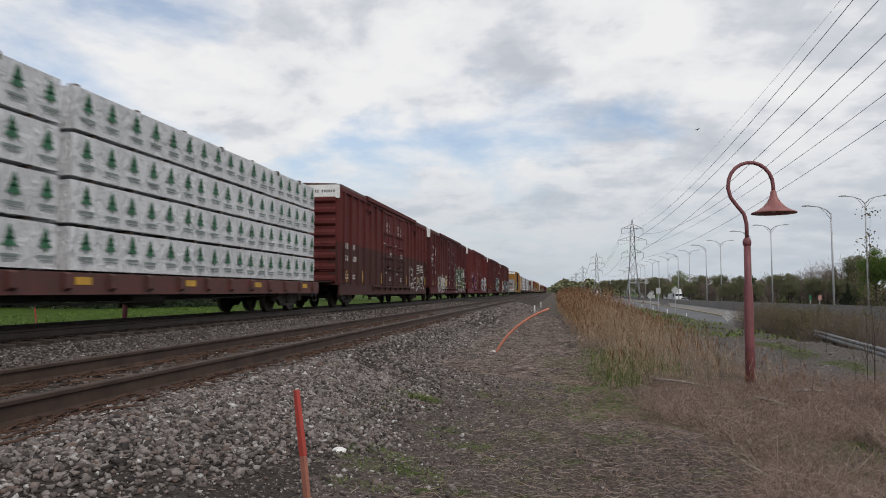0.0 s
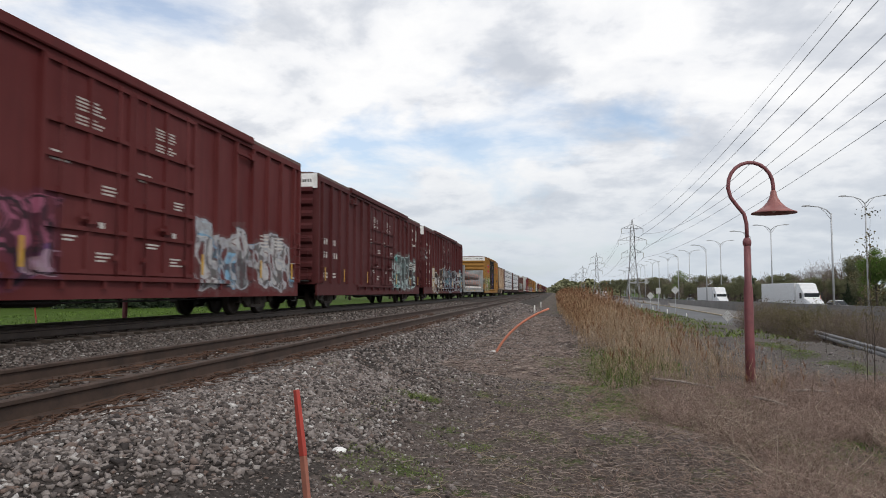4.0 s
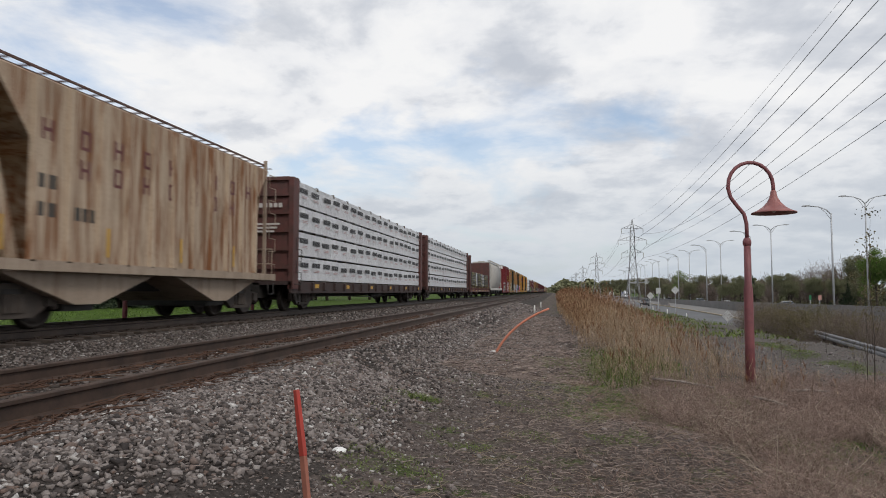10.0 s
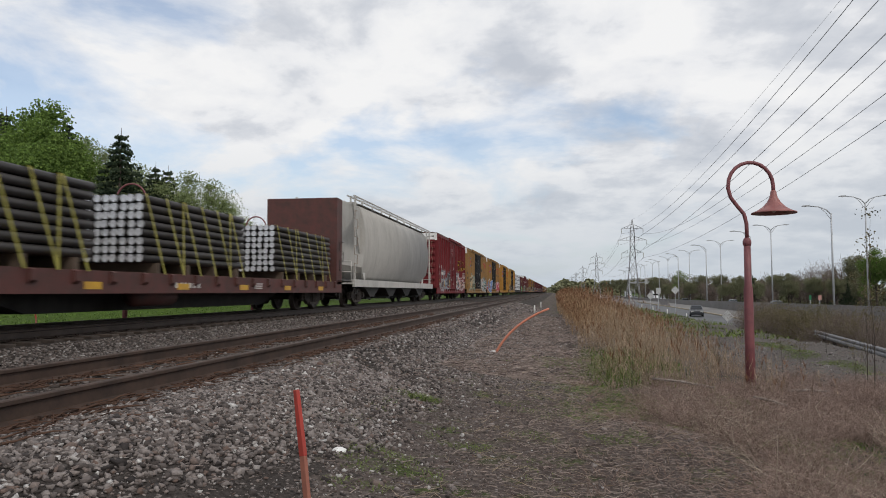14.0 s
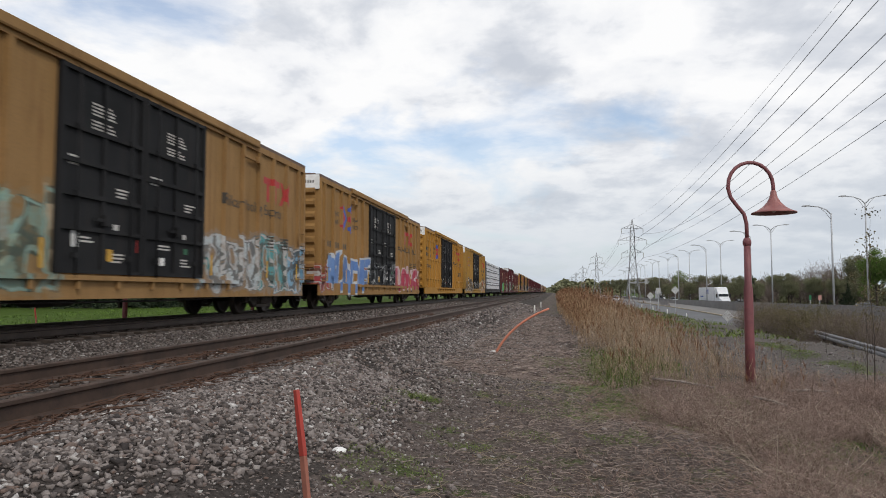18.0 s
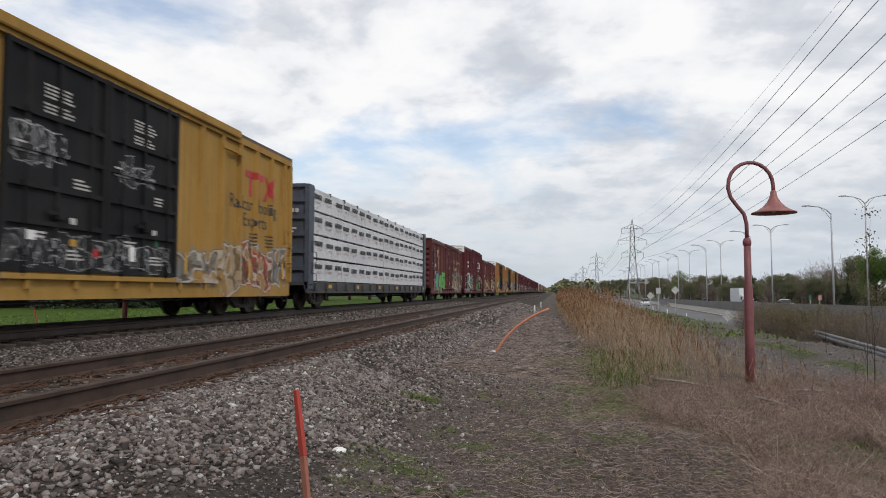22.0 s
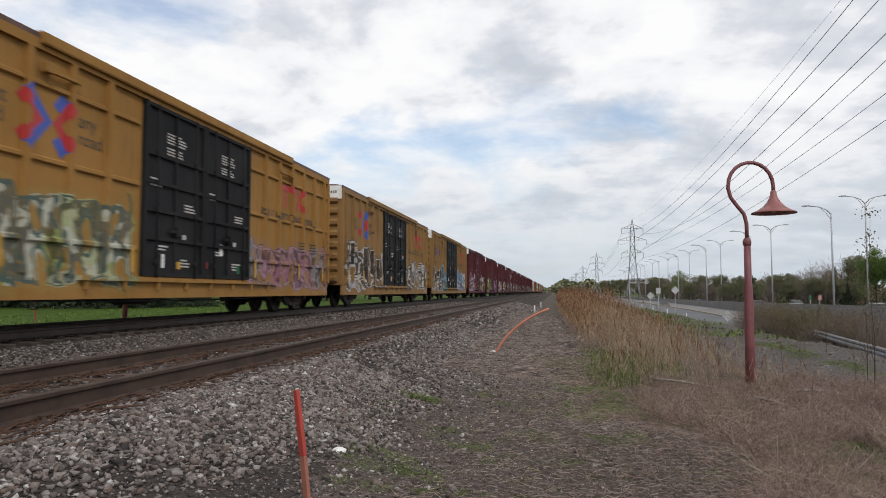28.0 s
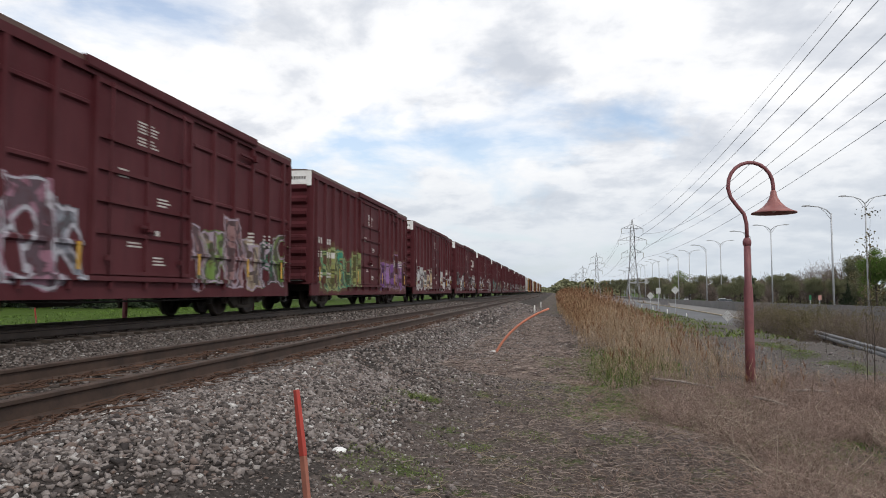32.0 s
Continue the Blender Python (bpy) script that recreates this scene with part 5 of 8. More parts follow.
    c = brown_car(395.32, 410.9, 19, "ribs", (0.105, 0.029, 0.028), [(-6.2, -2.0, 0.6, 1.6, 22.0, [(0.30, 0.28, 0.25), (0.22, 0.16, 0.12)], (0.34, 0.32, 0.30), 0.8), (2.2, 7.4, 0.7, 2.3, 23.0, [(0.42, 0.35, 0.25), (0.34, 0.41, 0.40), (0.36, 0.25, 0.15), (0.34, 0.41, 0.40)], (0.20, 0.14, 0.10)), (-7.4, -6.0, 2.2, 3.8, 23.5, [(0.062, 0.016, 0.016)], GRY, 0.6)], top=4.32, board=False, doors=(0.41, 0.59), two_doors=False, nposts=10, roof_scallops=True, label="old maroon steel boxcar with a scalloped roof")
    ys = [-7.73] + [-7.79 + 15.58 * (k + 0.5) / 10 for k in range(10)] + [7.73]
    spray_word(c, "115", -5.9, -2.0, 0.58, 2.1, [M_SPRAYT, M_SPRAYG, M_SPRAYG], M_SPRAYK, ys)
    block_words(c, 7.79)
    brown_car(412.92, 428.54, 20, "grid", (0.088, 0.016, 0.021), [(-7.2, -1.6, 0.7, 2.4, 24.0, [BLK, BLK, (0.12, 0.3, 0.16), WHT], WHT), (2.0, 7.4, 0.7, 2.2, 25.0, [(0.1, 0.3, 0.14), BLK, (0.063, 0.011, 0.015)], (0.2, 0.35, 0.22))], nposts=14, doors=(0.40, 0.615), logo="far", two_doors=False, marks=(-6.08, 3.42, 3.03, 0.20, (2, 2, 2)), label="maroon boxcar with gridded sides and a plug door")
    c = brown_car(430.3, 445.9, 21, "ribs", (0.105, 0.030, 0.028), [(-6.6, 0.4, 0.7, 2.0, 26.0, [BEIG, (0.3, 0.2, 0.12), (0.36, 0.3, 0.22)], (0.2, 0.14, 0.1)), (2.2, 7.6, 0.7, 2.4, 27.0, [(0.3, 0.26, 0.2), BEIG, (0.2, 0.16, 0.12)], (0.4, 0.34, 0.26))], top=4.36, board=False, doors=(0.41, 0.59), two_doors=False, nposts=10, roof_scallops=True, label="old maroon steel boxcar with a scalloped roof")
    block_words(c, 7.79)
    pool_car(448.08, 466.8, 22, "grid", [(-8.4, -3.0, 0.7, 2.5, 28.0, [(0.40, 0.43, 0.12), (0.42, 0.46, 0.28), (0.50, 0.52, 0.44), (0.30, 0.37, 0.13)], (0.05, 0.11, 0.11)), (2.7, 8.9, 0.7, 2.2, 29.0, [(0.20, 0.11, 0.2), (0.3, 0.13, 0.2), (0.12, 0.2, 0.15), GRY], (0.36, 0.24, 0.3))])
    pool_car(468.51, 487.29, 23, "ribs", [(-8.4, -2.6, 0.7, 2.7, 30.0, [BLK, WHT, GRY, BLK], WHT), (2.9, 8.6, 0.7, 2.4, 31.0, [BLK, BLK, GRY], WHT)], base=(0.245, 0.135, 0.046), logo_at=-6.87, plates=(-8.5, -5.7))
    pool_car(488.99, 507.77, 24, "grid", [(-8.8, -5.4, 0.7, 2.4, 32.0, [BLK, GRY], WHT), (-5.2, -2.7, 0.7, 2.5, 33.0, [(0.1, 0.32, 0.26), (0.3, 0.42, 0.1), SKYB], (0.12, 0.22, 0.24)), (2.8, 8.4, 0.7, 2.5, 34.0, [(0.09, 0.22, 0.40), (0.07, 0.17, 0.36), (0.12, 0.27, 0.44), (0.10, 0.24, 0.42)], (0.42, 0.46, 0.50))], base=(0.225, 0.125, 0.043), logo_at=-7.5, plates=(-8.75, -6.2))
    IC = (0.075, 0.0135, 0.018)
    brown_car(509.75, 525.4, 25, "grid", IC, [(-7.0, -2.2, 0.7, 2.4, 35.0, [(0.26, 0.28, 0.32), (0.34, 0.18, 0.24), (0.42, 0.42, 0.42), (0.2, 0.24, 0.28), IC], (0.5, 0.5, 0.55)), (2.2, 7.2, 0.7, 2.4, 36.0, [(0.34, 0.28, 0.2), DGRN, (0.32, 0.2, 0.2), (0.18, 0.28, 0.08), IC], (0.4, 0.34, 0.4))], nposts=14, doors=(0.385, 0.61), two_doors=False, label="maroon boxcar with gridded sides and a plug door")
    brown_car(527.45, 543.1, 26, "ribs", IC, [(-6.4, -1.9, 0.7, 2.3, 37.0, [(0.05, 0.28, 0.2), (0.08, 0.26, 0.15), (0.3, 0.32, 0.12)], (0.28, 0.34, 0.16)), (2.0, 7.2, 0.7, 2.5, 38.0, [PURP, (0.35, 0.2, 0.45), IC, BEIG], (0.3, 0.18, 0.3))], nposts=16, doors=(0.385, 0.61), two_doors=False, label="maroon steel boxcar with ribbed sides and a plug door")
    y = 545.1
    looks = [([WHT, BEIG, IC], WHT, "ribs"), ([WHT, GRY, IC], GRY, "grid"), ([IC, GRY], WHT, "grid"), ([BEIG, IC, TEAL], GRY, "ribs")]
    for k in range(9):
        f, l, st = looks[k % 4]
        brown_car(y, y + 15.65, 27 + k, st, IC, [(-6.5, -2.0, 0.7, 2.2, 40.0 + k, f, l), (2.0, 7.0, 0.7, 2.1, 50.0 + k, f, l)], nposts=14, doors=(0.385, 0.61), two_doors=False, distant=k > 2, logo="far" if k % 2 else "", label="maroon steel boxcar with a plug door")
        y += 17.7
    for k in range(12):
        if k % 3 == 0:
            grey_hopper(y + 0.3, y + 19.4)
            y += 21
        elif k % 3 == 1:
            pool_car(y, y + 18.7, 60 + k, "ribs", distant=True)
            y += 20.6
        else:
            brown_car(y, y + 15.65, 60 + k, "ribs", IC, distant=True, label="maroon steel boxcar with a plug door", nposts=14)
            y += 17.7


def block_words(car, h):
    """Two rows of cream letter-sized blocks on the far half of the side."""
    bm = bmesh.new()
    for y, z, n in ((1.85, 2.98, 9), (2.58, 2.46, 7)):
        for k in range(n):
            a, st = y + k * 0.58, 0.055
            box(bm, 1.4315, 1.4345, a, a + st, z, z + 0.30)
            box(bm, 1.4315, 1.4345, a + 0.17, a + 0.17 + st, z, z + 0.30)
            for q in ((0.0, 0.245) if k % 2 else (0.12,)):
                box(bm, 1.4312, 1.4342, a + st, a + 0.17, z + q, z + q + 0.055)
    on_posts(tagged(part("lettering", bm, M_CREAM, car, "cream painted lettering blocks"), kind="stuff").data, POSTS[car.name])
    bm = bmesh.new()
    y = -5.5
    pts = [(0, 0.55), (0.25, 0.62), (0.5, 0.55), (0.95, 0.6), (1.0, 0.1), (0.85, -0.75), (0.5, -1.0), (0.15, -0.75), (0.0, 0.1), (0.0, 0.55)]
    for (a, b), (c, d) in zip(pts, pts[1:]):
        tube(bm, [(1.437, y + a, 3.1 + b), (1.437, y + c, 3.1 + d)], 0.018, 4)
    on_posts(tagged(part("emblem", bm, M_CREAM, car, "cream shield outline"), kind="stuff").data, POSTS[car.name])


M_CONCRETE = surface("precast_concrete", (0.27, 0.25, 0.24), (0.15, 0.13, 0.12), 0.8, scale=1.2, amount=0.6)
M_STRAP = surface("orange_strap", (0.75, 0.16, 0.05), (0.5, 0.12, 0.05), 0.6)
M_YSTRAP = surface("yellow_strap", (0.66, 0.60, 0.14), (0.48, 0.42, 0.1), 0.6)
M_BAR = surface("mill_steel", (0.055, 0.048, 0.046), (0.026, 0.023, 0.021), 0.5, 0.3, per_object=0.4)
M_BAREND = surface("sawn_steel", (0.72, 0.73, 0.75), (0.5, 0.5, 0.52), 0.35, 0.3)


def octagon(c, z, r):
    return [(c + r * math.cos(math.pi / 8 + k * math.pi / 4), z + r * math.sin(math.pi / 8 + k * math.pi / 4)) for k in range(8)]


def concrete_flat(near, far):
    car, h = bulkhead_flat(near, far, M_CARGREY, "pale grey bulkhead flatcar carrying concrete beams", 3.17)
    mid = (near + far) / 2
    r = 0.34
    rows = [(1.05 + 0.16 + r * 0.93, [(-h + 1.0, 4.6), (-h + 5.7, 4.6), (-h + 10.4, 4.4)]), (1.05 + 0.30 + r * 2.82, [(-h + 0.9, 5.4), (-h + 6.4, 5.2), (-h + 11.7, 3.4)])]
    for li, (z, runs) in enumerate(rows):
        for y, l in runs:
            for x in (-0.95, 0.0, 0.95):
                bm = bmesh.new()
                prism(bm, octagon(x, z, r), 0, l, "y")
                bmesh.ops.recalc_face_normals(bm, faces=bm.faces)
                p = part("concrete_beam", bev(bm, 0.015), M_CONCRETE)
                tagged(p, "grey octagonal precast concrete beam strapped on a flatcar", "concrete beam", "concrete beams")
                p.location = (XT, mid + y, 0)
                mover(p, mid + y)
    for k in range(8):
        y = -h + 1.4 + k * (2 * h - 3.2) / 7
        bm = bmesh.new()
        box(bm, -1.40, 1.40, y - 0.09, y + 0.09, 1.05, 1.22)
        t = tagged(part("bolster_timber", bm, M_WHITE), "pale timber bearer under concrete piles", "timber", "pile bearers")
        t.location = (XT, mid, 0)
        mover(t, mid)
        for j in (0, 1, 2):
            yy = y + 0.25 + 0.32 * j + 0.3 * math.sin(k * 2.3 + j * 0.6)
            if yy > h - 2.2:
                continue
            bm = bmesh.new()
            z1 = rows[1][0] + r * 0.95
            pts = [(1.46, 1.05), (1.40, rows[0][0]), (1.30, rows[0][0] + r * 0.95), (1.40, rows[1][0]), (1.22, z1), (-1.22, z1), (-1.40, rows[1][0]), (-1.46, 1.05)]
            for (a, b), (c, d) in zip(pts, pts[1:]):
                n = Vector((d - b, 0, a - c)).normalized() * 0.012
                vs = [bm.verts.new(p) for p in ((a + 0.012, yy - 0.035, b), (a + 0.012, yy + 0.035, b), (c + 0.012, yy + 0.035, d), (c + 0.012, yy - 0.035, d))]
                bm.faces.new(vs)
            bmesh.ops.solidify(bm, geom=list(bm.faces), thickness=0.006)
            t = tagged(part("tie_down_strap", bm, M_STRAP), "orange tie-down strap over concrete piles", "strap", "tie-down straps")
            t.location = (XT, mid, 0)
            mover(t, mid)


def bar_flat(near, far):
    car, h = bulkhead_flat(near, far, M_CARBROWN, "rusty brown bulkhead flatcar carrying round steel bars", 4.35)
    r, pitch = 0.085, 0.181
    bm = bmesh.new()
    lathe(bm, [(r, 0.0), (r, 1.0)], 12, "y")
    bar = mesh_of("bar", bm)
    bar.materials.append(M_BAR), bar.materials.append(M_BAREND)
    for f in bar.polygons:
        if f.center.y < 0.008:
            f.material_index = 1
    for y0, l in ((229.75, 4.85), (236.15, 4.85), (243.05, 5.4)):
        t = tagged(new("steel_bar_bundle"), "bundle of dark round steel bars with bright sawn ends", "steel bars", "steel bar load")
        t.location = (XT, y0, 0)
        mover(t, y0)
        rnd = random.Random(int(y0))
        rest = bmesh.new()
        for row in range(8):
            z = 1.36 + row * pitch
            for i in range(14):
                x = 1.28 - i * 0.197
                dy, ll = rnd.uniform(-0.05, 0.05), l + rnd.uniform(-0.08, 0.05)
                m = Matrix.Translation((x, dy, z)) @ Matrix.Diagonal((1, ll, 1, 1))
                if i < 7 or row == 7:
                    part("bar", bar, None, t, "", m)
                else:
                    lathe(rest, [(r, dy), (r, dy + ll)], 8, "y", x, 0, z)
        tagged(part("inner_bars", rest, M_BAR, t), kind="stuff")
        for q in (0.12, 0.38, 0.64, 0.9):
            bm = bmesh.new()
            box(bm, -1.38, 1.38, l * q - 0.06, l * q + 0.06, 1.05, 1.275)
            part("dunnage", bm, M_SPACER, t)
        for k, q in enumerate((0.14, 0.30, 0.46, 0.62, 0.78, 0.94)):
            for lean in ((-0.62, 0.08) if k % 3 == 1 else (-0.62,)):
                bm = bmesh.new()
                zt = 1.36 + 7.5 * pitch
                a, b, c, d = Vector((1.49, l * q, 1.02)), Vector((1.385, l * q + lean, zt)), Vector((-1.385, l * q + lean, zt)), Vector((-1.49, l * q, 1.02))
                n = 0.034
                for p, s in ((a, b), (b, c), (c, d)):
                    vs = [bm.verts.new(v) for v in (p + Vector((0, -n, 0.006)), p + Vector((0, n, 0.006)), s + Vector((0, n, 0.006)), s + Vector((0, -n, 0.006)))]
                    bm.faces.new(vs)
                bmesh.ops.solidify(bm, geom=list(bm.faces), thickness=0.006)
                part("strap", bm, M_YSTRAP, t, "yellow webbing strap")


def rusty_hopper(near, far):
    paint = car_paint("rusty_tan", (0.42, 0.325, 0.235), 0.62, (0.20, 0.078, 0.03), dirt=0.14, streak=(0.45, 0.60))
    sill = car_paint("hopper_sill", (0.32, 0.25, 0.19), 0.4, (0.10, 0.045, 0.025))
    car, h, hb, top = hopper(near, far, paint, "tan two-bay covered hopper streaked with rust", 2, False, sill)
    bm = bmesh.new()
    for y, z, n in ((-4.07, 3.22, 9), (-3.10, 2.68, 7)):
        for k in range(n):
            a, st = y + k * 0.97, 0.075
            box(bm, 1.4235, 1.4265, a, a + st, z, z + 0.36)
            box(bm, 1.4235, 1.4265, a + 0.2, a + 0.2 + st, z, z + 0.36)
            for q in ((0.0, 0.3) if k % 2 else (0.15,)):
                box(bm, 1.4232, 1.4262, a + st, a + 0.2, z + q, z + q + 0.06)
    tagged(part("lettering", bm, surface("maroon_lettering", (0.10, 0.022, 0.024), (0.16, 0.06, 0.05), 0.6), car, "maroon painted lettering blocks"), kind="stuff")
    bm = bmesh.new()
    blocks(bm, -4.15, 2.40, 2, 0.28, 0.24, 1.4265, 0.35)
    blocks(bm, -4.15, 1.92, 2, 0.28, 0.24, 1.4265, 0.35)
    blocks(bm, -3.2, 1.92, 3, 0.2, 0.24, 1.4265, 0.3)
    tagged(part("car_lettering", bm, M_BLACKL, car), kind="stuff")
    for k in range(4):
        bm = bmesh.new()
        box(bm, 1.505, 1.51, -hb + 0.2 + k * 2.6, -hb + 0.28 + k * 2.6, 1.3, 1.85)
        part("reflector", bm, M_YEL, car, "yellow reflective strip")


def grey_hopper(near, far):
    paint = bpy.data.materials.get("pale_grey_hopper") or car_paint("pale_grey_hopper", (0.47, 0.45, 0.42), 0.2, (0.22, 0.18, 0.14))
    car, h, hb, top = hopper(near, far, paint, "pale grey curve-sided covered hopper", 4, True, paint)
    bm = bmesh.new()
    blocks(bm, -1.0, 3.0, 4, 0.24, 0.24, 1.468, 0.2)
    blocks(bm, -0.8, 2.5, 3, 0.24, 0.24, 1.463, 0.2)
    tagged(part("car_lettering", bm, M_BLACKL, car), kind="stuff")


# ---- the two tracks ----
def rail_mesh(name, y0, y1):
    bm = bmesh.new()
    prof = [(-0.075, -0.18), (0.075, -0.18), (0.075, -0.168), (0.012, -0.145), (0.010, -0.05), (0.036, -0.036), (0.036, -0.008), (0.026, 0.0), (-0.026, 0.0), (-0.036, -0.008), (-0.036, -0.036), (-0.010, -0.05), (-0.012, -0.145), (-0.075, -0.168)]
    prism(bm, prof, y0, y1, "y")
    bmesh.ops.recalc_face_normals(bm, faces=bm.faces)
    return mesh_of(name, bm)


def build_track(x, z, name, rail_mat, tie_mat, label):
    tr = thing(name, label, "railway track", kind="structure")
    tr.location = (x, 0, z)
    me = rail_mesh("rail", -60, 1500)
    for s in (-1, 1):
        part("rail", me, rail_mat, tr, "", pose(s * 0.7535, 0, 0))
    rnd = random.Random(int(x * 10))
    bm = bmesh.new()
    box(bm, -1.28, 1.28, -0.115, 0.115, -0.36, -0.182)
    tie = mesh_of("tie", bev(bm, 0.012))
    bm = bmesh.new()
    for s in (-1, 1):
        box(bm, s * 0.7535 - 0.17, s * 0.7535 + 0.17, -0.09, 0.09, -0.183, -0.172)
        for d in (-0.1, 0.1):
            box(bm, s * 0.7535 + d - 0.015, s * 0.7535 + d + 0.015, -0.05, -0.02, -0.175, -0.145)
            box(bm, s * 0.7535 + d - 0.015, s * 0.7535 + d + 0.015, 0.03, 0.06, -0.175, -0.15)
    plate = mesh_of("tie_plate", bm)
    y = -6.0
    far = []
    while y < 400:
        if y < 75:
            part("tie", tie, tie_mat, tr, "", pose(rnd.uniform(-0.05, 0.05), y, rnd.uniform(-0.008, 0.004), 0, 0, rnd.uniform(-1.2, 1.2)))
            if y < 30:
                part("tie_plate", plate, rail_mat, tr, "", pose(0, y, 0))
        else:
            far.append(y)
        y += 0.53
    bm = bmesh.new()
    for y in far:
        box(bm, -1.28, 1.28, y - 0.115, y + 0.115, -0.36, -0.182)
    tagged(part("far_ties", bm, tie_mat, tr), kind="stuff")
    return tr


# ---- what moves ----
TRAVEL = [(0, 0.0), (4, 63.93), (8, 127.75), (12, 191.27), (16, 254.41), (20, 317.14), (24, 379.58), (28, 441.89), (32, 504.34)]


def travelled(t):
    # smooth: the speed falls a little from 16.0 to 15.6 m/s
    a = np.array(TRAVEL)
    c = np.polyfit(a[:, 0], a[:, 1], 4)
    return float(np.polyval(c - np.array([0, 0, 0, 0, c[-1]]), t))


def motions():
    steps = [(t, travelled(t)) for t in range(0, 33, 2)]
    for ob, y in MOVERS:
        m = ob.matrix_basis.copy()
        rows = []
        for t, d in steps:
            k = m.copy()
            k.translation.y = y - d
            rows.append((t, k))
        walk(ob, rows)
    for w, y, dy in WHEELSETS:
        t0, t1 = max(0.0, (y - 42) / 15.8), min(32.0, (y + 10) / 15.7)
        if t1 <= 0 or t0 >= 32 or t1 - t0 < 0.2:
            continue
        f0, f1 = math.ceil(t0 * FPS), math.floor(t1 * FPS)
        def turn(t):
            return pose(0, dy, 0.457) @ Matrix.Rotation(travelled(t) / 0.457, 4, "X")
        rows = [(0, turn(f0 / FPS))] if f0 > 0 else []
        rows += [(f / FPS, turn(f / FPS)) for f in range(f0, f1 + 1)]
        if f1 < 32 * FPS:
            rows.append((32, turn(f1 / FPS)))
        walk(w, rows)
    road_motions()

# ---- ground ----
def ground_material():
    m, nt, b = nodes_of("trackside_ground")
    co = coords(nt)
    sep = nt.nodes.new("ShaderNodeSeparateXYZ")
    nt.links.new(co, sep.inputs[0])
    x, y = sep.outputs[0], sep.outputs[1]
    n1 = tex(nt, "ShaderNodeTexNoise", co, 0.35, 5, 0.6).outputs[0]
    n2 = tex(nt, "ShaderNodeTexNoise", co, 2.6, 5, 0.65).outputs[0]
    n3 = tex(nt, "ShaderNodeTexNoise", co, 22, 4, 0.7).outputs[0]
    vor = tex(nt, "ShaderNodeTexVoronoi", co, 20.0)
    litter = ramp_of(nt, n3, [(0.3, (0.045, 0.035, 0.031)), (0.5, (0.105, 0.083, 0.073)), (0.7, (0.19, 0.157, 0.14))])
    grass = ramp_of(nt, n3, [(0.3, (0.035, 0.05, 0.015)), (0.7, (0.10, 0.13, 0.04))])
    field = ramp_of(nt, n2, [(0.3, (0.040, 0.072, 0.010)), (0.7, (0.072, 0.112, 0.02))])
    gravel = mixc(nt, 0.6, ramp_of(nt, vor.outputs["Distance"], [(0.0, (0.12, 0.102, 0.094)), (0.7, (0.02, 0.016, 0.014))]), ramp_of(nt, n3, [(0.3, (0.034, 0.028, 0.025)), (0.7, (0.13, 0.112, 0.102))]))
    warp = math_of(nt, "MULTIPLY_ADD", n2, 1.6, math_of(nt, "ADD", x, -0.8))
    tuft = math_of(nt, "MULTIPLY", ramp_of(nt, n2, [(0.54, 0.0), (0.63, 1.0)]), ramp_of(nt, n1, [(0.42, 0.0), (0.55, 1.0)]))
    col = mixc(nt, tuft, litter, grass)
    ballast = math_of(nt, "LESS_THAN", warp, -1.75)
    col = mixc(nt, ballast, col, gravel)
    lot = math_of(nt, "MULTIPLY", math_of(nt, "GREATER_THAN", warp, 4.6), math_of(nt, "LESS_THAN", warp, 12.5))
    col = mixc(nt, math_of(nt, "MULTIPLY", lot, ramp_of(nt, n1, [(0.35, 1.0), (0.62, 0.6)])), col, mixc(nt, 0.5, gravel, (0.19, 0.172, 0.163)))
    far = math_of(nt, "LESS_THAN", warp, -13.3)
    col = mixc(nt, far, col, field)
    east = math_of(nt, "GREATER_THAN", warp, 59.0)
    col = mixc(nt, east, col, field)
    nt.links.new(col, b.inputs["Base Color"])
    b.inputs["Roughness"].default_value = 0.95
    b.inputs["Specular IOR Level"].default_value = 0.12
    bump(nt, b, math_of(nt, "ADD", n3, vor.outputs["Distance"]), 0.7, 0.03)
    return m


build_ground(ground_material())
M_RAIL = surface("rusty_rail", (0.085, 0.052, 0.038), (0.04, 0.026, 0.02), 0.7, 0.3, fine=60)
M_RAILTOP = surface("worn_rail", (0.075, 0.055, 0.045), (0.04, 0.028, 0.022), 0.5, 0.5)
M_TIE = surface("old_tie_wood", (0.085, 0.062, 0.048), (0.04, 0.03, 0.025), 0.9, per_object=0.5)
build_track(XT, 0.0, "main_track", M_RAILTOP, M_TIE, "worn steel main track on wooden ties in ballast")
build_track(-4.55, -0.10, "near_track", M_RAIL, M_TIE, "rusty siding track on wooden ties in ballast")

# ---- the highway ----
M_ASPHALT = surface("asphalt", (0.085, 0.085, 0.088), (0.06, 0.06, 0.062), 0.85, scale=0.15, fine=8, which="Object")
M_RAMP = surface("ramp_asphalt", (0.125, 0.127, 0.133), (0.09, 0.09, 0.093), 0.85, scale=0.2, fine=6)
M_WALL = surface("barrier_concrete", (0.20, 0.19, 0.18), (0.15, 0.14, 0.13), 0.9, scale=0.3, fine=5)
M_PAINTW = surface("road_white", (0.7, 0.7, 0.68), None, 0.7)
M_PAINTY = surface("road_yellow", (0.36, 0.29, 0.19), None, 0.7)
M_POLE = surface("galvanised_pole", (0.46, 0.47, 0.48), (0.36, 0.36, 0.37), 0.5, 0.25)


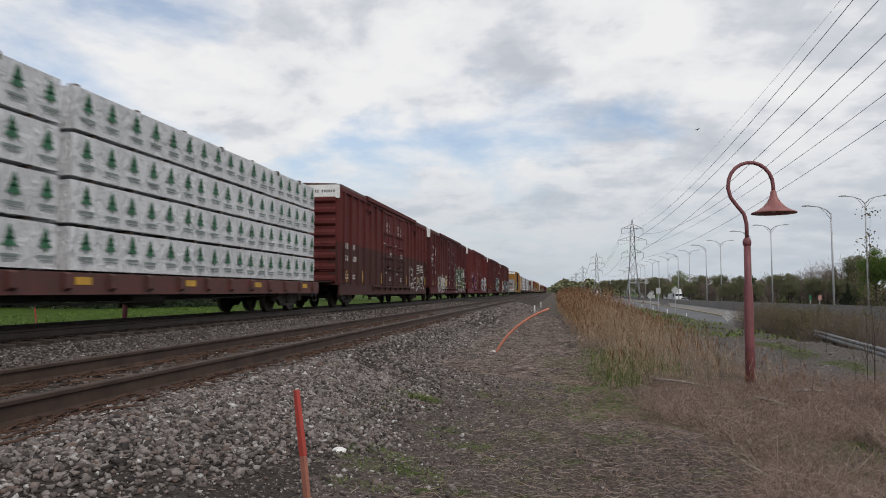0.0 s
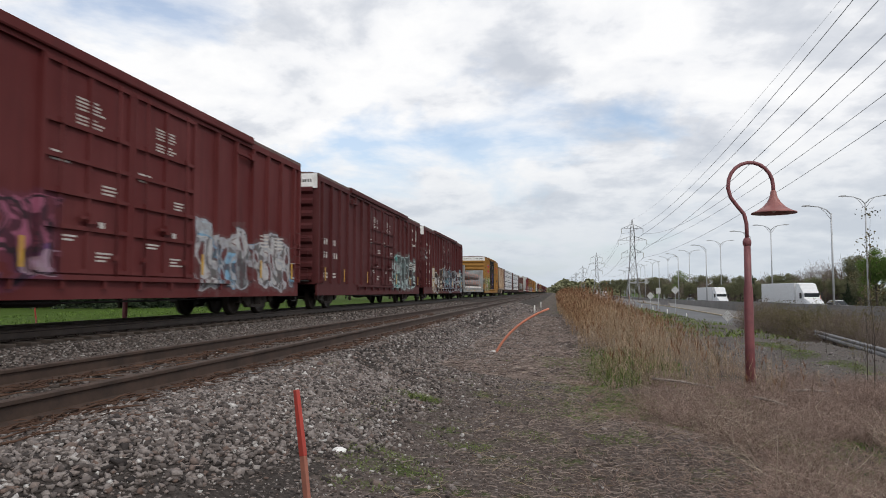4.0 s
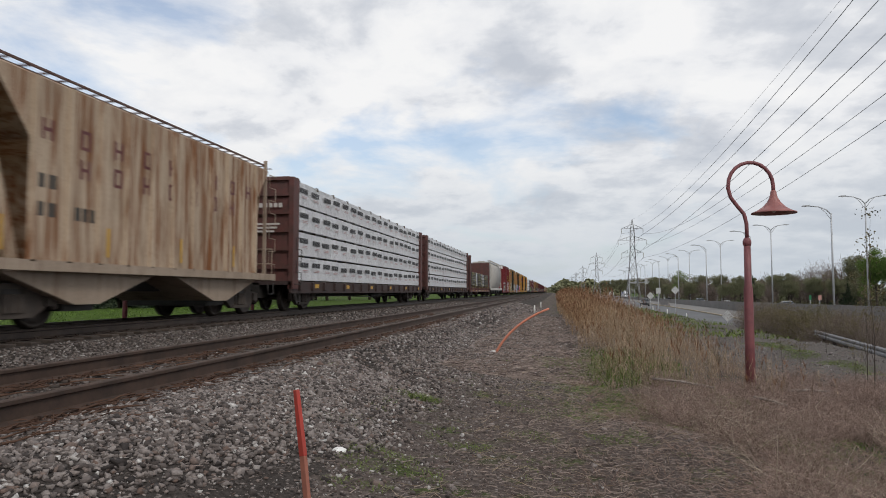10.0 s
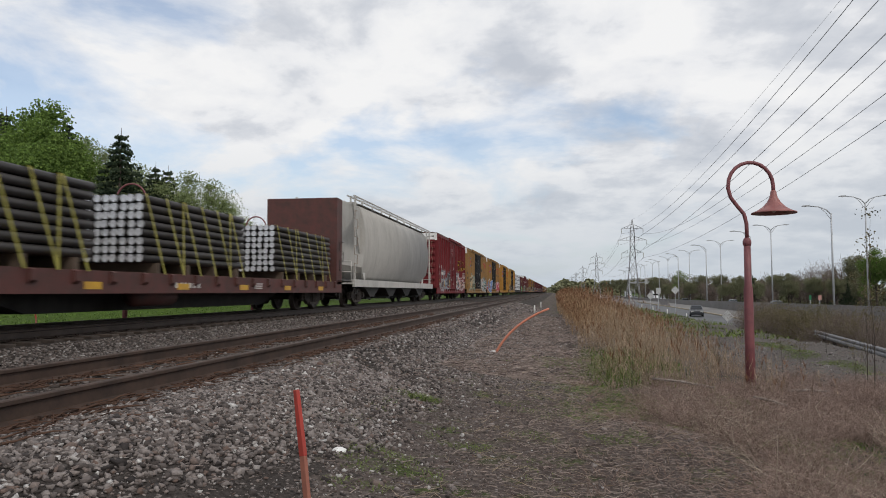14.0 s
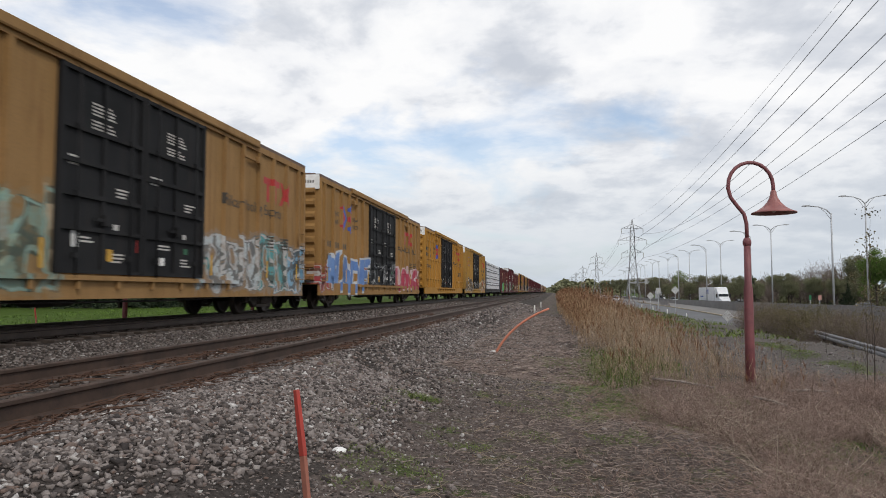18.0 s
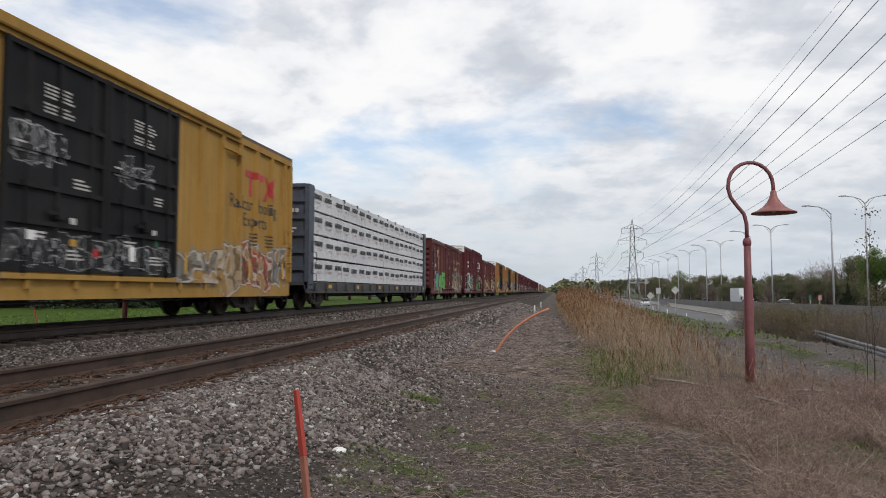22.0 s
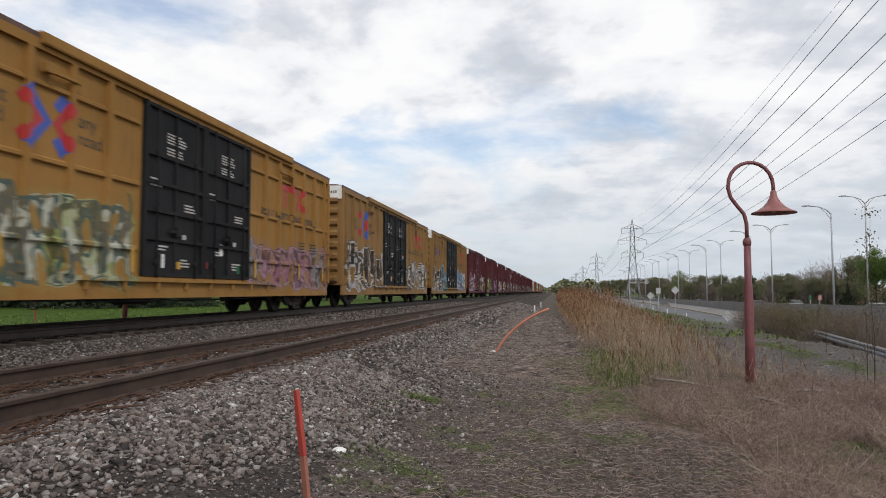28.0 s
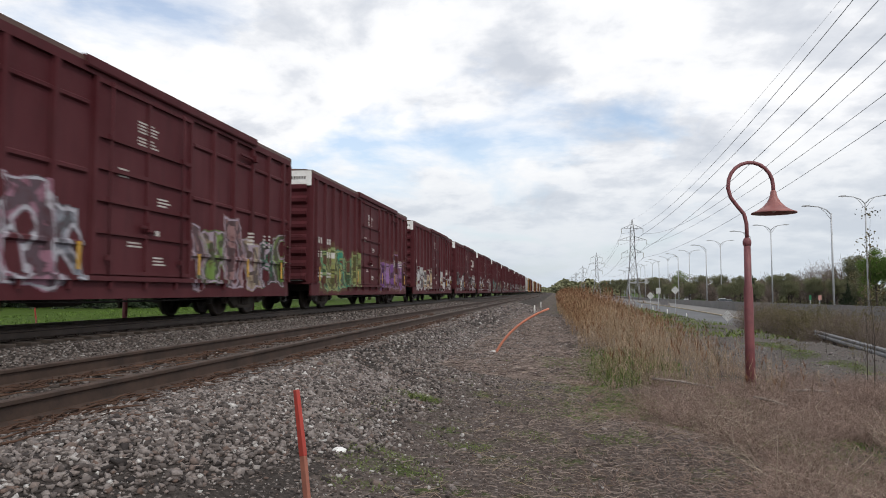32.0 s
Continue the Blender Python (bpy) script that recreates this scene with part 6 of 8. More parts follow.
def ribbon(name, x0, x1, zf, mat, lift, ys, thick=0.1, **tags):
    v, f = [], []
    for y in ys:
        z = float(zf(y)) + lift
        v += [(x0, y, z), (x1, y, z), (x1, y, z - thick), (x0, y, z - thick)]
    n = len(ys)
    for j in range(n - 1):
        a, b = j * 4, j * 4 + 4
        f += [(a, a + 1, b + 1, b), (a + 1, a + 2, b + 2, b + 1), (a + 3, a, b, b + 3), (a + 2, a + 3, b + 3, b + 2)]
    f += [(0, 3, 2, 1), (n * 4 - 4, n * 4 - 3, n * 4 - 2, n * 4 - 1)]
    return shell(name, v, f, mat, **tags)


YS = [-950, -100, 0, 30, 45, 58, 70, 85, 100, 120, 140, 171, 210, 250, 320, 400, 700, 1500, 3000]
ribbon("highway", 30.3, 57.5, highway_z, M_ASPHALT, 0.0, YS, label="grey asphalt highway", category="road", kind="structure")
ribbon("shoulder", 22.9, 29.7, ramp_z, M_WALL, 0.0, YS, label="grey paved shoulder below the wall", category="pavement", kind="structure")
ribbon("ramp", 15.3, 22.5, ramp_z, M_RAMP, 0.0, YS, label="pale asphalt exit ramp", category="road", kind="structure")


def wall():
    v, f = [], []
    for y in YS:
        zt, zb = float(wall_top(y)), float(min(ramp_z(y), highway_z(y))) - 0.3
        v += [(29.75, y, zb), (29.9, y, zt), (30.15, y, zt), (30.3, y, zb)]
    for j in range(len(YS) - 1):
        a, b = j * 4, j * 4 + 4
        f += [(a, b, b + 1, a + 1), (a + 1, b + 1, b + 2, a + 2), (a + 2, b + 2, b + 3, a + 3)]
    return shell("retaining_wall", v, f, M_WALL, label="grey concrete retaining wall and highway barrier", category="wall", kind="structure")


wall()


def street_light(name, x, y, zb, hgt, arms, label):
    t = thing(name, label, "street light", "highway lights")
    t.location = (x, y, zb)
    bm = bmesh.new()
    tube(bm, [(0, 0, 0), (0, 0, hgt * 0.5), (0, 0, hgt - 0.9)], [0.13, 0.11, 0.08], 8)
    part("pole", bm, M_POLE, t)
    bm = bmesh.new()
    lathe(bm, [(0.24, 0), (0.24, 0.25), (0.15, 0.35)], 8)
    part("base", bm, M_POLE, t)
    for s in arms:
        bm = bmesh.new()
        tube(bm, [(0, 0, hgt - 1.0), (s * 0.5, 0, hgt - 0.45), (s * 1.3, 0, hgt - 0.12), (s * 2.3, 0, hgt)], 0.06, 6)
        tube(bm, [(0, 0, hgt - 1.6), (s * 0.6, 0, hgt - 0.75), (s * 1.1, 0, hgt - 0.25)], 0.03, 5)
        arm = part("arm", bm, M_POLE, t)
        bm = bmesh.new()
        prism(bm, [(s * 2.15, hgt - 0.02), (s * 2.3, hgt + 0.10), (s * 2.9, hgt + 0.08), (s * 3.1, hgt - 0.02), (s * 2.6, hgt - 0.10)], -0.17, 0.17, "y")
        bmesh.ops.recalc_face_normals(bm, faces=bm.faces)
        part("lamp_head", bm, M_POLE, arm)
    return t


for k in range(9):
    y = 94.0 + 38.7 * k
    street_light("highway_light", 38.6, y, float(highway_z(y)), 14.7 - (float(highway_z(y)) + 2), (-1, 1), "tall grey double-arm street light in the highway median")
for k in range(8):
    y = 84.0 + 33.0 * k
    street_light("ramp_light", 30.9, y, float(highway_z(y)), 12.4 - (float(highway_z(y)) + 2) * 0.8, (-1,), "tall grey single-arm street light beside the ramp")

# ---- gooseneck lamps ----
M_LAMPRED = surface("faded_red_enamel", (0.235, 0.075, 0.08), (0.15, 0.05, 0.056), 0.55, scale=5)
M_SHADE = surface("faded_red_shade", (0.34, 0.125, 0.11), (0.22, 0.08, 0.075), 0.5, scale=6)
M_BULB = surface("frosted_bulb", (0.6, 0.58, 0.52), None, 0.4)


def gooseneck(x, y, z, turn, label, slim=1.0):
    t = thing("gooseneck_lamp", label, "street lamp", "red gooseneck lamps")
    t.matrix_world = pose(x, y, z, 0, 0, turn)
    bm = bmesh.new()
    lathe(bm, [(0.082 * slim, 0), (0.08 * slim, 1.0), (0.076 * slim, 1.9), (0.060 * slim, 1.98), (0.056 * slim, 2.70)], 14)
    part("post", bm, M_LAMPRED, t)
    bm = bmesh.new()
    lathe(bm, [(0.058, 2.66), (0.07, 2.68), (0.072, 2.74), (0.056, 2.78), (0.04, 2.80)], 14)
    part("collar", bm, M_LAMPRED, t)
    bm = bmesh.new()
    pts = [(0, 0, 2.72), (0, 0, 3.05), (-0.04, 0, 3.22), (-0.17, 0, 3.38), (-0.27, 0, 3.52), (-0.31, 0, 3.68)]
    for k in range(1, 12):
        a = math.pi - math.pi * k / 11
        pts.append((0.09 + 0.40 * math.cos(a), 0, 3.72 + 0.42 * math.sin(a) * (1.0 if k < 11 else 1.0)))
    pts.append((0.49, 0, 3.58))
    tube(bm, pts, 0.033 * slim, 10)
    part("neck", bm, M_LAMPRED, t)
    bm = bmesh.new()
    lathe(bm, [(0.035, 3.64), (0.05, 3.62), (0.055, 3.56), (0.08, 3.49), (0.105, 3.45), (0.11, 3.435), (0.19, 3.345), (0.28, 3.285), (0.37, 3.25), (0.375, 3.23), (0.34, 3.235), (0.18, 3.30), (0.08, 3.40), (0.03, 3.43)], 28, cx=0.49)
    part("shade", bm, M_SHADE, t)
    bm = bmesh.new()
    lathe(bm, [(0.03, 3.43), (0.06, 3.36), (0.06, 3.30), (0.02, 3.25)], 12, cx=0.49)
    part("bulb", bm, M_BULB, t)
    t.scale = (1.03, 1.03, 1.03)
    return t


def on_plane(px, py, depth):
    """The place at a depth before the camera, along the way to a point of the view (x right, y down, 1568 wide)."""
    m = pose(*EYE, 90 + TILT, 0, HEADING)
    f = 784 / math.tan(radians(65.2 / 2))
    return m @ Vector(((px - 784) / f * depth, (441 - py) / f * depth, -depth))


def meet(px, py):
    """Where the line of sight through a point of the view meets the ground."""
    lo, hi = 1.0, 120.0
    for _ in range(40):
        d = (lo + hi) / 2
        q = on_plane(px, py, d)
        if q.z > float(ground_z(q.x, q.y)):
            lo = d
        else:
            hi = d
    return on_plane(px, py, lo)


p = on_plane(1329, 690, 12.4)
gooseneck(p.x, p.y, float(ground_z(p.x, p.y)) - 0.02, HEADING, "faded red steel gooseneck lamp with a bell shade")
for px, d in ((222, 20.5), (-4, 18.0), (447, 29.6)):
    q = on_plane(px, 520, d)
    gooseneck(q.x, q.y, -0.6, HEADING, "faded red gooseneck lamp in the grass behind the railway", 0.8).scale = (1.08, 1.08, 1.08)

# ---- transmission line ----
# lightened so that the steel colour itself carries the haze on far towers
M_LATTICE = surface("lattice_steel", (0.36, 0.36, 0.37), (0.27, 0.26, 0.26), 0.55, 0.4)
M_WIRE = surface("aluminium_wire", (0.24, 0.24, 0.25), None, 0.5, 0.3)
TOWER_X = 26.5
ARMS = [(24.4, 3.6), (20.4, 4.8), (16.0, 3.6)]  # height above the base, reach


ARMS_NEAR = [(32.6, 3.6), (30.6, 4.8), (28.2, 3.6)]  # the taller tower behind


def strut(bm, a, b, r=0.09):
    tube(bm, [a, b], r, 4)


def tower(y, scale=1.0, thick=1.0, arms=None):
    z0 = -2.0
    arms = arms or ARMS
    t = thing("transmission_tower", "grey lattice steel transmission tower", "pylon", "transmission towers")
    t.location = (TOWER_X, y, z0)
    bm = bmesh.new()
    levels = [(0, 2.3), (5, 1.75), (9, 1.3), (12.5, 0.95), (16, 0.8), (19, 0.75), (22, 0.65), (24.2, 0.3), (25.5, 0.05)]
    levels = [(a * scale, b) for a, b in levels]
    for (za, wa), (zb, wb) in zip(levels, levels[1:]):
        c0 = [(sx * wa, sy * wa, za) for sx, sy in ((-1, -1), (1, -1), (1, 1), (-1, 1))]
        c1 = [(sx * wb, sy * wb, zb) for sx, sy in ((-1, -1), (1, -1), (1, 1), (-1, 1))]
        for k in range(4):
            strut(bm, c0[k], c1[k], 0.11 * thick)
            strut(bm, c0[k], c1[(k + 1) % 4], 0.06 * thick)
            strut(bm, c0[(k + 1) % 4], c1[k], 0.06 * thick)
            strut(bm, c1[k], c1[(k + 1) % 4], 0.06 * thick)
    part("mast", bm, M_LATTICE, t)
    for z, r in arms:
        for s in (-1, 1):
            bm = bmesh.new()
            tip = (s * r, 0, z)
            for sy in (-0.7, 0.7):
                strut(bm, (s * 0.7, sy, z), tip, 0.07 * thick)
                strut(bm, (s * 0.65, sy, z + 1.3), tip, 0.07 * thick)
                for q in (0.33, 0.66):
                    strut(bm, (s * (0.7 + (r - 0.7) * q), sy * (1 - q), z), (s * (0.68 + (r - 0.68) * q), sy * (1 - q), z + 1.3 * (1 - q)), 0.04 * thick)
            arm = part("cross_arm", bm, M_LATTICE, t)
            bm = bmesh.new()
            prof = [(0.05, z - 1.7)]
            for k in range(9):
                prof += [(0.05, z - 1.6 + k * 0.17), (0.14, z - 1.55 + k * 0.17)]
            prof += [(0.03, z)]
            lathe(bm, prof, 8, cx=s * r)
            part("insulator", bm, M_BULB, arm)
    return t


TOWERS_Y = [14.0, 246.0, 455.0, 680.0, 900.0, 1120.0]
for i, y in enumerate(TOWERS_Y):
    tower(y, 1.08 if i else 1.37, 0.65 + 0.22 * i, None if i else ARMS_NEAR)


WIRES = [(-1, 24.4, 3.6, 32.6, 3.2, 6.5), (-1, 20.4, 4.8, 29.0, 3.6, 5.0), (-1, 16.0, 3.6, 26.0, 3.8, 4.2), (1, 24.4, 3.6, 32.0, 2.8, 7.5), (1, 20.4, 4.8, 29.0, 5.8, 4.2), (1, 16.0, 3.6, 25.6, 4.4, 4.0), (1, 27.5, 0.0, 34.9, 0.0, 4.8)]


def wires():
    # side, far arm's height and reach, height and reach at the tall tower, sag
    for s, z, r, zn, rn, sag in WIRES:
        t = thing("power_line", "thin sagging overhead power line", "cable", "power lines")
        drop = 1.7 if r else 0
        for ya, yb in zip([TOWERS_Y[0] - 200] + TOWERS_Y, TOWERS_Y):
            bm = bmesh.new()
            pts = []
            for k in range(25):
                u = k / 24
                za, ra = (zn, rn) if ya < 20 else (z, r)
                zb, rb = (zn, rn) if yb < 20 else (z, r)
                pts.append((TOWER_X + s * (ra + (rb - ra) * u), ya + (yb - ya) * u, za + (zb - za) * u - 2.0 - drop - sag * 4 * u * (1 - u)))
            tube(bm, pts, 0.032 if r else 0.015, 5)
            part("span", bm, M_WIRE, t)


wires()

# ---- survey stakes and markers ----
M_STAKE = surface("stake_wood", (0.36, 0.14, 0.095), (0.26, 0.10, 0.07), 0.8, scale=8)
M_SPRAY = surface("orange_red_spray", (0.45, 0.05, 0.035), (0.33, 0.05, 0.035), 0.6, scale=12)
M_WHIP = surface("orange_fibreglass", (0.62, 0.22, 0.13), (0.5, 0.18, 0.11), 0.55)


def stake(top, foot, w, label):
    t = thing("survey_stake", label, "stake", "survey stakes")
    t.location = foot
    d = Vector(top) - Vector(foot)
    L = d.length
    t.rotation_euler = d.to_track_quat("Z", "X").to_euler()
    bm = bmesh.new()
    box(bm, -w / 2, w / 2, -0.012, 0.012, -0.1, L * 0.58)
    part("lower_stake", bev(bm, 0.003), M_STAKE, t)
    bm = bmesh.new()
    box(bm, -w / 2 - 0.001, w / 2 + 0.001, -0.013, 0.013, L * 0.58, L)
    for v in bm.verts:
        if v.co.z > L * 0.9 and v.co.x > 0:
            v.co.x *= 0.3
    part("painted_top", bev(bm, 0.003), M_SPRAY, t, "orange-red sprayed top")
    return t


a, b = on_plane(526, 690, 3.9), on_plane(545, 900, 3.8)
g = float(ground_z(b.x, b.y))
stake(a, a + (b - a) * ((a.z - g) / (a.z - b.z)), 0.042, "wooden survey stake with an orange-red painted top")
a = on_plane(62, 545, 21.0)
stake((a.x, a.y, a.z), (a.x + 0.1, a.y, -0.6), 0.05, "small orange survey stake in the grass")


def whip():
    foot = meet(876, 624)
    g = float(ground_z(foot.x, foot.y))
    right = Vector((math.cos(radians(HEADING)), math.sin(radians(HEADING)), 0))
    t = thing("marker_whip", "bent orange fibreglass marker rod", "marker rod")
    t.location = (foot.x, foot.y, g)
    bm = bmesh.new()
    pts = []
    for k in range(14):
        u = k / 13
        pts.append(right * (1.26 * (0.55 * u + 0.45 * u * u)) + Vector((0, 0, 1.06 * (1.35 * u - 0.35 * u * u) - 0.05)))
    tube(bm, pts, [0.032 - 0.008 * k / 13 for k in range(14)], 7)
    part("rod", bm, M_WHIP, t)
    bm = bmesh.new()
    box(bm, -0.2, 0.02, -0.07, 0.07, 0.0, 0.04)
    part("base_plate", bev(bm, 0.01), M_WHITE, t, "white base plate")


whip()
MARK = meet(600, 801)
t = thing("survey_marker", "small white survey cap on the gravel", "survey marker")
t.location = (MARK.x, MARK.y, float(ground_z(MARK.x, MARK.y)))
bm = bmesh.new()
lathe(bm, [(0.06, -0.01), (0.06, 0.025), (0.03, 0.04), (0.005, 0.043)], 14)
part("cap", bm, M_WHITE, t)



# ---- loose stuff on the ground: stones, twigs, grass, reeds ----
RNG = np.random.default_rng(7)


def big_mesh(name, verts, faces, mat, smooth=False, **tags):
    """A mesh from arrays: verts (n, 3), faces (m, 3) or (m, 4)."""
    me = bpy.data.meshes.new(name)
    k = faces.shape[1]
    me.vertices.add(len(verts))
    me.vertices.foreach_set("co", np.ascontiguousarray(verts, np.float32).ravel())
    me.loops.add(faces.size)
    me.loops.foreach_set("vertex_index", np.ascontiguousarray(faces, np.int32).ravel())
    me.polygons.add(len(faces))
    me.polygons.foreach_set("loop_start", np.arange(0, faces.size, k, dtype=np.int32))
    me.update(calc_edges=True)
    me.validate()
    me.materials.append(mat)
    if smooth:
        me.shade_smooth()
    ob = new(name, me)
    return tagged(ob, **tags)


def rand_rot(n):
    q = RNG.normal(size=(n, 4))
    q /= np.linalg.norm(q, axis=1)[:, None]
    w, x, y, z = q.T
    return np.stack([np.stack([1 - 2 * (y * y + z * z), 2 * (x * y - z * w), 2 * (x * z + y * w)], -1),
                     np.stack([2 * (x * y + z * w), 1 - 2 * (x * x + z * z), 2 * (y * z - x * w)], -1),
                     np.stack([2 * (x * z - y * w), 2 * (y * z + x * w), 1 - 2 * (x * x + y * y)], -1)], 1)


def stones(name, x, y, z, size, mat, label):
    bm = bmesh.new()
    box(bm, -0.75, 0.75, -0.75, 0.75, -0.75, 0.75)
    bmesh.ops.triangulate(bm, faces=list(bm.faces))
    bm.verts.ensure_lookup_table()
    bm.verts.index_update()
    base = np.array([v.co for v in bm.verts])
    tri = np.array([[v.index for v in f.verts] for f in bm.faces])
    bm.free()
    n = len(x)
    v = base[None] * (0.5 + 0.75 * RNG.random((n, len(base), 3)))
    v = v * (RNG.uniform(0.6, 1.5, (n, 1, 3)) * np.array([1, 1, 0.6]) * size[:, None, None])
    v = np.einsum("nij,nkj->nki", rand_rot(n), v)
    v[:, :, 2] *= 0.72
    v += np.stack([x, y, z], -1)[:, None]
    f = tri[None] + (np.arange(n) * len(base))[:, None, None]
    return big_mesh(name, v.reshape(-1, 3), f.reshape(-1, 3), mat, label=label, category="stones", kind="stuff")


def strands(name, base, dirs, length, width, droop, mat, segs=3, label="", category="plants", flat=False, crook=0.12):
    """Thin three-sided stems (or flat two-sided blades) that start at base, head along dirs and droop."""
    n = len(base)
    d = dirs / np.linalg.norm(dirs, axis=1)[:, None]
    up = np.array([0, 0, 1.0])
    side = np.cross(d, up + 0.01 * RNG.normal(size=(n, 3)))
    side /= np.linalg.norm(side, axis=1)[:, None] + 1e-9
    nrm = np.cross(side, d)
    lean = d.copy()
    lean[:, 2] = 0
    kink, twist = RNG.normal(size=(n, 3)) * crook, RNG.normal(size=(n, 3)) * crook * 0.7
    rings = []
    for k in range(segs + 1):
        u = k / segs
        c = base + d * (length * u)[:, None] + (lean * 0.6 - up) * (droop * length * u * u)[:, None] + (kink * math.sin(u * 3.1) + twist * math.sin(u * 6.2)) * (length * 0.35)[:, None]
        w = (width * (1 - 0.75 * u))[:, None]
        if flat:
            rings.append(np.stack([c - side * w, c + side * w], 1))
        else:
            rings.append(np.stack([c + nrm * w, c + (side * 0.87 - nrm * 0.5) * w, c - (side * 0.87 + nrm * 0.5) * w], 1))
    m = rings[0].shape[1]
    v = np.stack(rings, 1).reshape(-1, 3)
    per = (segs + 1) * m
    q = []
    for k in range(segs):
        for j in range(1 if flat else 3):
            a, b = k * m + j, k * m + (j + 1) % m
            q.append((a, b, b + m, a + m))
    f = np.array(q)[None] + (np.arange(n) * per)[:, None, None]
    return big_mesh(name, v, f.reshape(-1, 4), mat, label=label, category=category, kind="stuff")


def foliage(name, col, dark, k=0.5, trans=0.25):
    m, nt, b = nodes_of(name)
    rnd = nt.nodes.new("ShaderNodeNewGeometry").outputs["Random Per Island"]
    col = mixc(nt, rnd, dark, col)
    nt.links.new(col, b.inputs["Base Color"])
    b.inputs["Roughness"].default_value = 0.75
    b.inputs["Specular IOR Level"].default_value = 0.12
    return m


def stone_material(name, k):
    m, nt, b = nodes_of(name)
    rnd = nt.nodes.new("ShaderNodeNewGeometry").outputs["Random Per Island"]
    n = tex(nt, "ShaderNodeTexNoise", coords(nt), 45, 4, 0.7).outputs[0]
    col = ramp_of(nt, rnd, [(0.0, (0.022, 0.017, 0.016)), (0.22, (0.075, 0.060, 0.054)), (0.5, (0.19, 0.160, 0.147)), (0.74, (0.30, 0.26, 0.24)), (0.82, (0.14, 0.088, 0.068)), (0.94, (0.34, 0.305, 0.285)), (1.0, (0.60, 0.575, 0.55))])
    col = mixc(nt, ramp_of(nt, n, [(0.35, 0.4), (0.6, 0.0)]), col, (0.05, 0.04, 0.035))
    # k darkens every stone: dirt, and the train's shade put into the colour
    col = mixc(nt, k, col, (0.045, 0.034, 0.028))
    nt.links.new(col, b.inputs["Base Color"])
    b.inputs["Roughness"].default_value = 0.9
    bump(nt, b, n, 0.4, 0.01)
    return m


M_STONE, M_STONE_DIRT_SHADE = stone_material("ballast_stone", 0.0), stone_material("dirty_shaded_ballast_stone", 0.42)


def scatter_stones():
    def lay(name, n, x0, x1, y0, y1, lo, hi, sink, keep=None):
        n = int(n)
        x, y = RNG.uniform(x0, x1, n), RNG.uniform(y0, y1, n)
        if keep is not None:
            k = keep(x, y)
            x, y = x[k], y[k]
        rail = np.minimum(np.minimum(np.abs(x + 4.55 - 0.7535), np.abs(x + 4.55 + 0.7535)), np.minimum(np.abs(x - XT - 0.7535), np.abs(x - XT + 0.7535))) < 0.10
        x, y = x[~rail], y[~rail]
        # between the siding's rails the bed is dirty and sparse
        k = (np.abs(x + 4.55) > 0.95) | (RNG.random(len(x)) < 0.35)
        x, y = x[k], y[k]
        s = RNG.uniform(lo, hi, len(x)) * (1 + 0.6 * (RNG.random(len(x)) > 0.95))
        # old marks the stones towards the train, darker by dirt and painted shade
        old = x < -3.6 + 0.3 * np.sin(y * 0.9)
        for k, mat, lab in ((old, M_STONE_DIRT_SHADE, "dirty crushed-stone ballast between the tracks, darkened for the train's shade"), (~old, M_STONE, "grey crushed-stone railway ballast")):
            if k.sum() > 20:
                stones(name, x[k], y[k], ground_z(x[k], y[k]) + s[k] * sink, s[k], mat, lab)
    def edge(y):
        return -1.75 + 0.155 * np.clip(y - 4, 0, 12) + 0.22 * np.sin(y * 1.3) + 0.12 * np.sin(y * 3.1 + 1)

    def shoulder(floor, soft=0.75):
        return lambda x, y: RNG.random(len(x)) < np.clip((edge(y) - 0.25 - x) / soft, floor, 1)
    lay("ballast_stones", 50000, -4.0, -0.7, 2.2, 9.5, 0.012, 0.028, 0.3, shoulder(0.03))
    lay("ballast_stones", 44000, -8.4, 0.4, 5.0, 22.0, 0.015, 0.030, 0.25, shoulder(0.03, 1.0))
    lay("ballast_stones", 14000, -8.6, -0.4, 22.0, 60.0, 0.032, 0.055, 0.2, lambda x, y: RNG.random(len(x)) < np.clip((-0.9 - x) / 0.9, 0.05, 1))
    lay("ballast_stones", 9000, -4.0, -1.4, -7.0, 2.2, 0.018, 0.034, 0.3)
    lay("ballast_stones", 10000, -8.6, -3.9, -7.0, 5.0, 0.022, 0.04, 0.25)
    # fine gravel washed out of the ballast, down over the path
    lay("fine_gravel", 26000, -2.6, 1.4, 3.0, 12.0, 0.005, 0.013, 0.15, lambda x, y: RNG.random(len(x)) < np.clip((edge(y) + 1.3 - x) / 1.6, 0.05, 0.85))
    lay("fine_gravel", 22000, -2.6, 1.2, 11.0, 20.0, 0.008, 0.018, 0.15, lambda x, y: RNG.random(len(x)) < np.clip((0.9 - x) / 0.8, 0.0, 1))
    lay("loose_stones", 9000, -2.2, 0.8, 18.0, 45.0, 0.014, 0.030, 0.2)
    lay("loose_stones", 1500, -1.9, 3.0, 3.0, 14.0, 0.008, 0.022, 0.2)
    lay("loose_stones", 8000, 4.6, 13.0, 13.0, 34.0, 0.010, 0.026, 0.1)


scatter_stones()

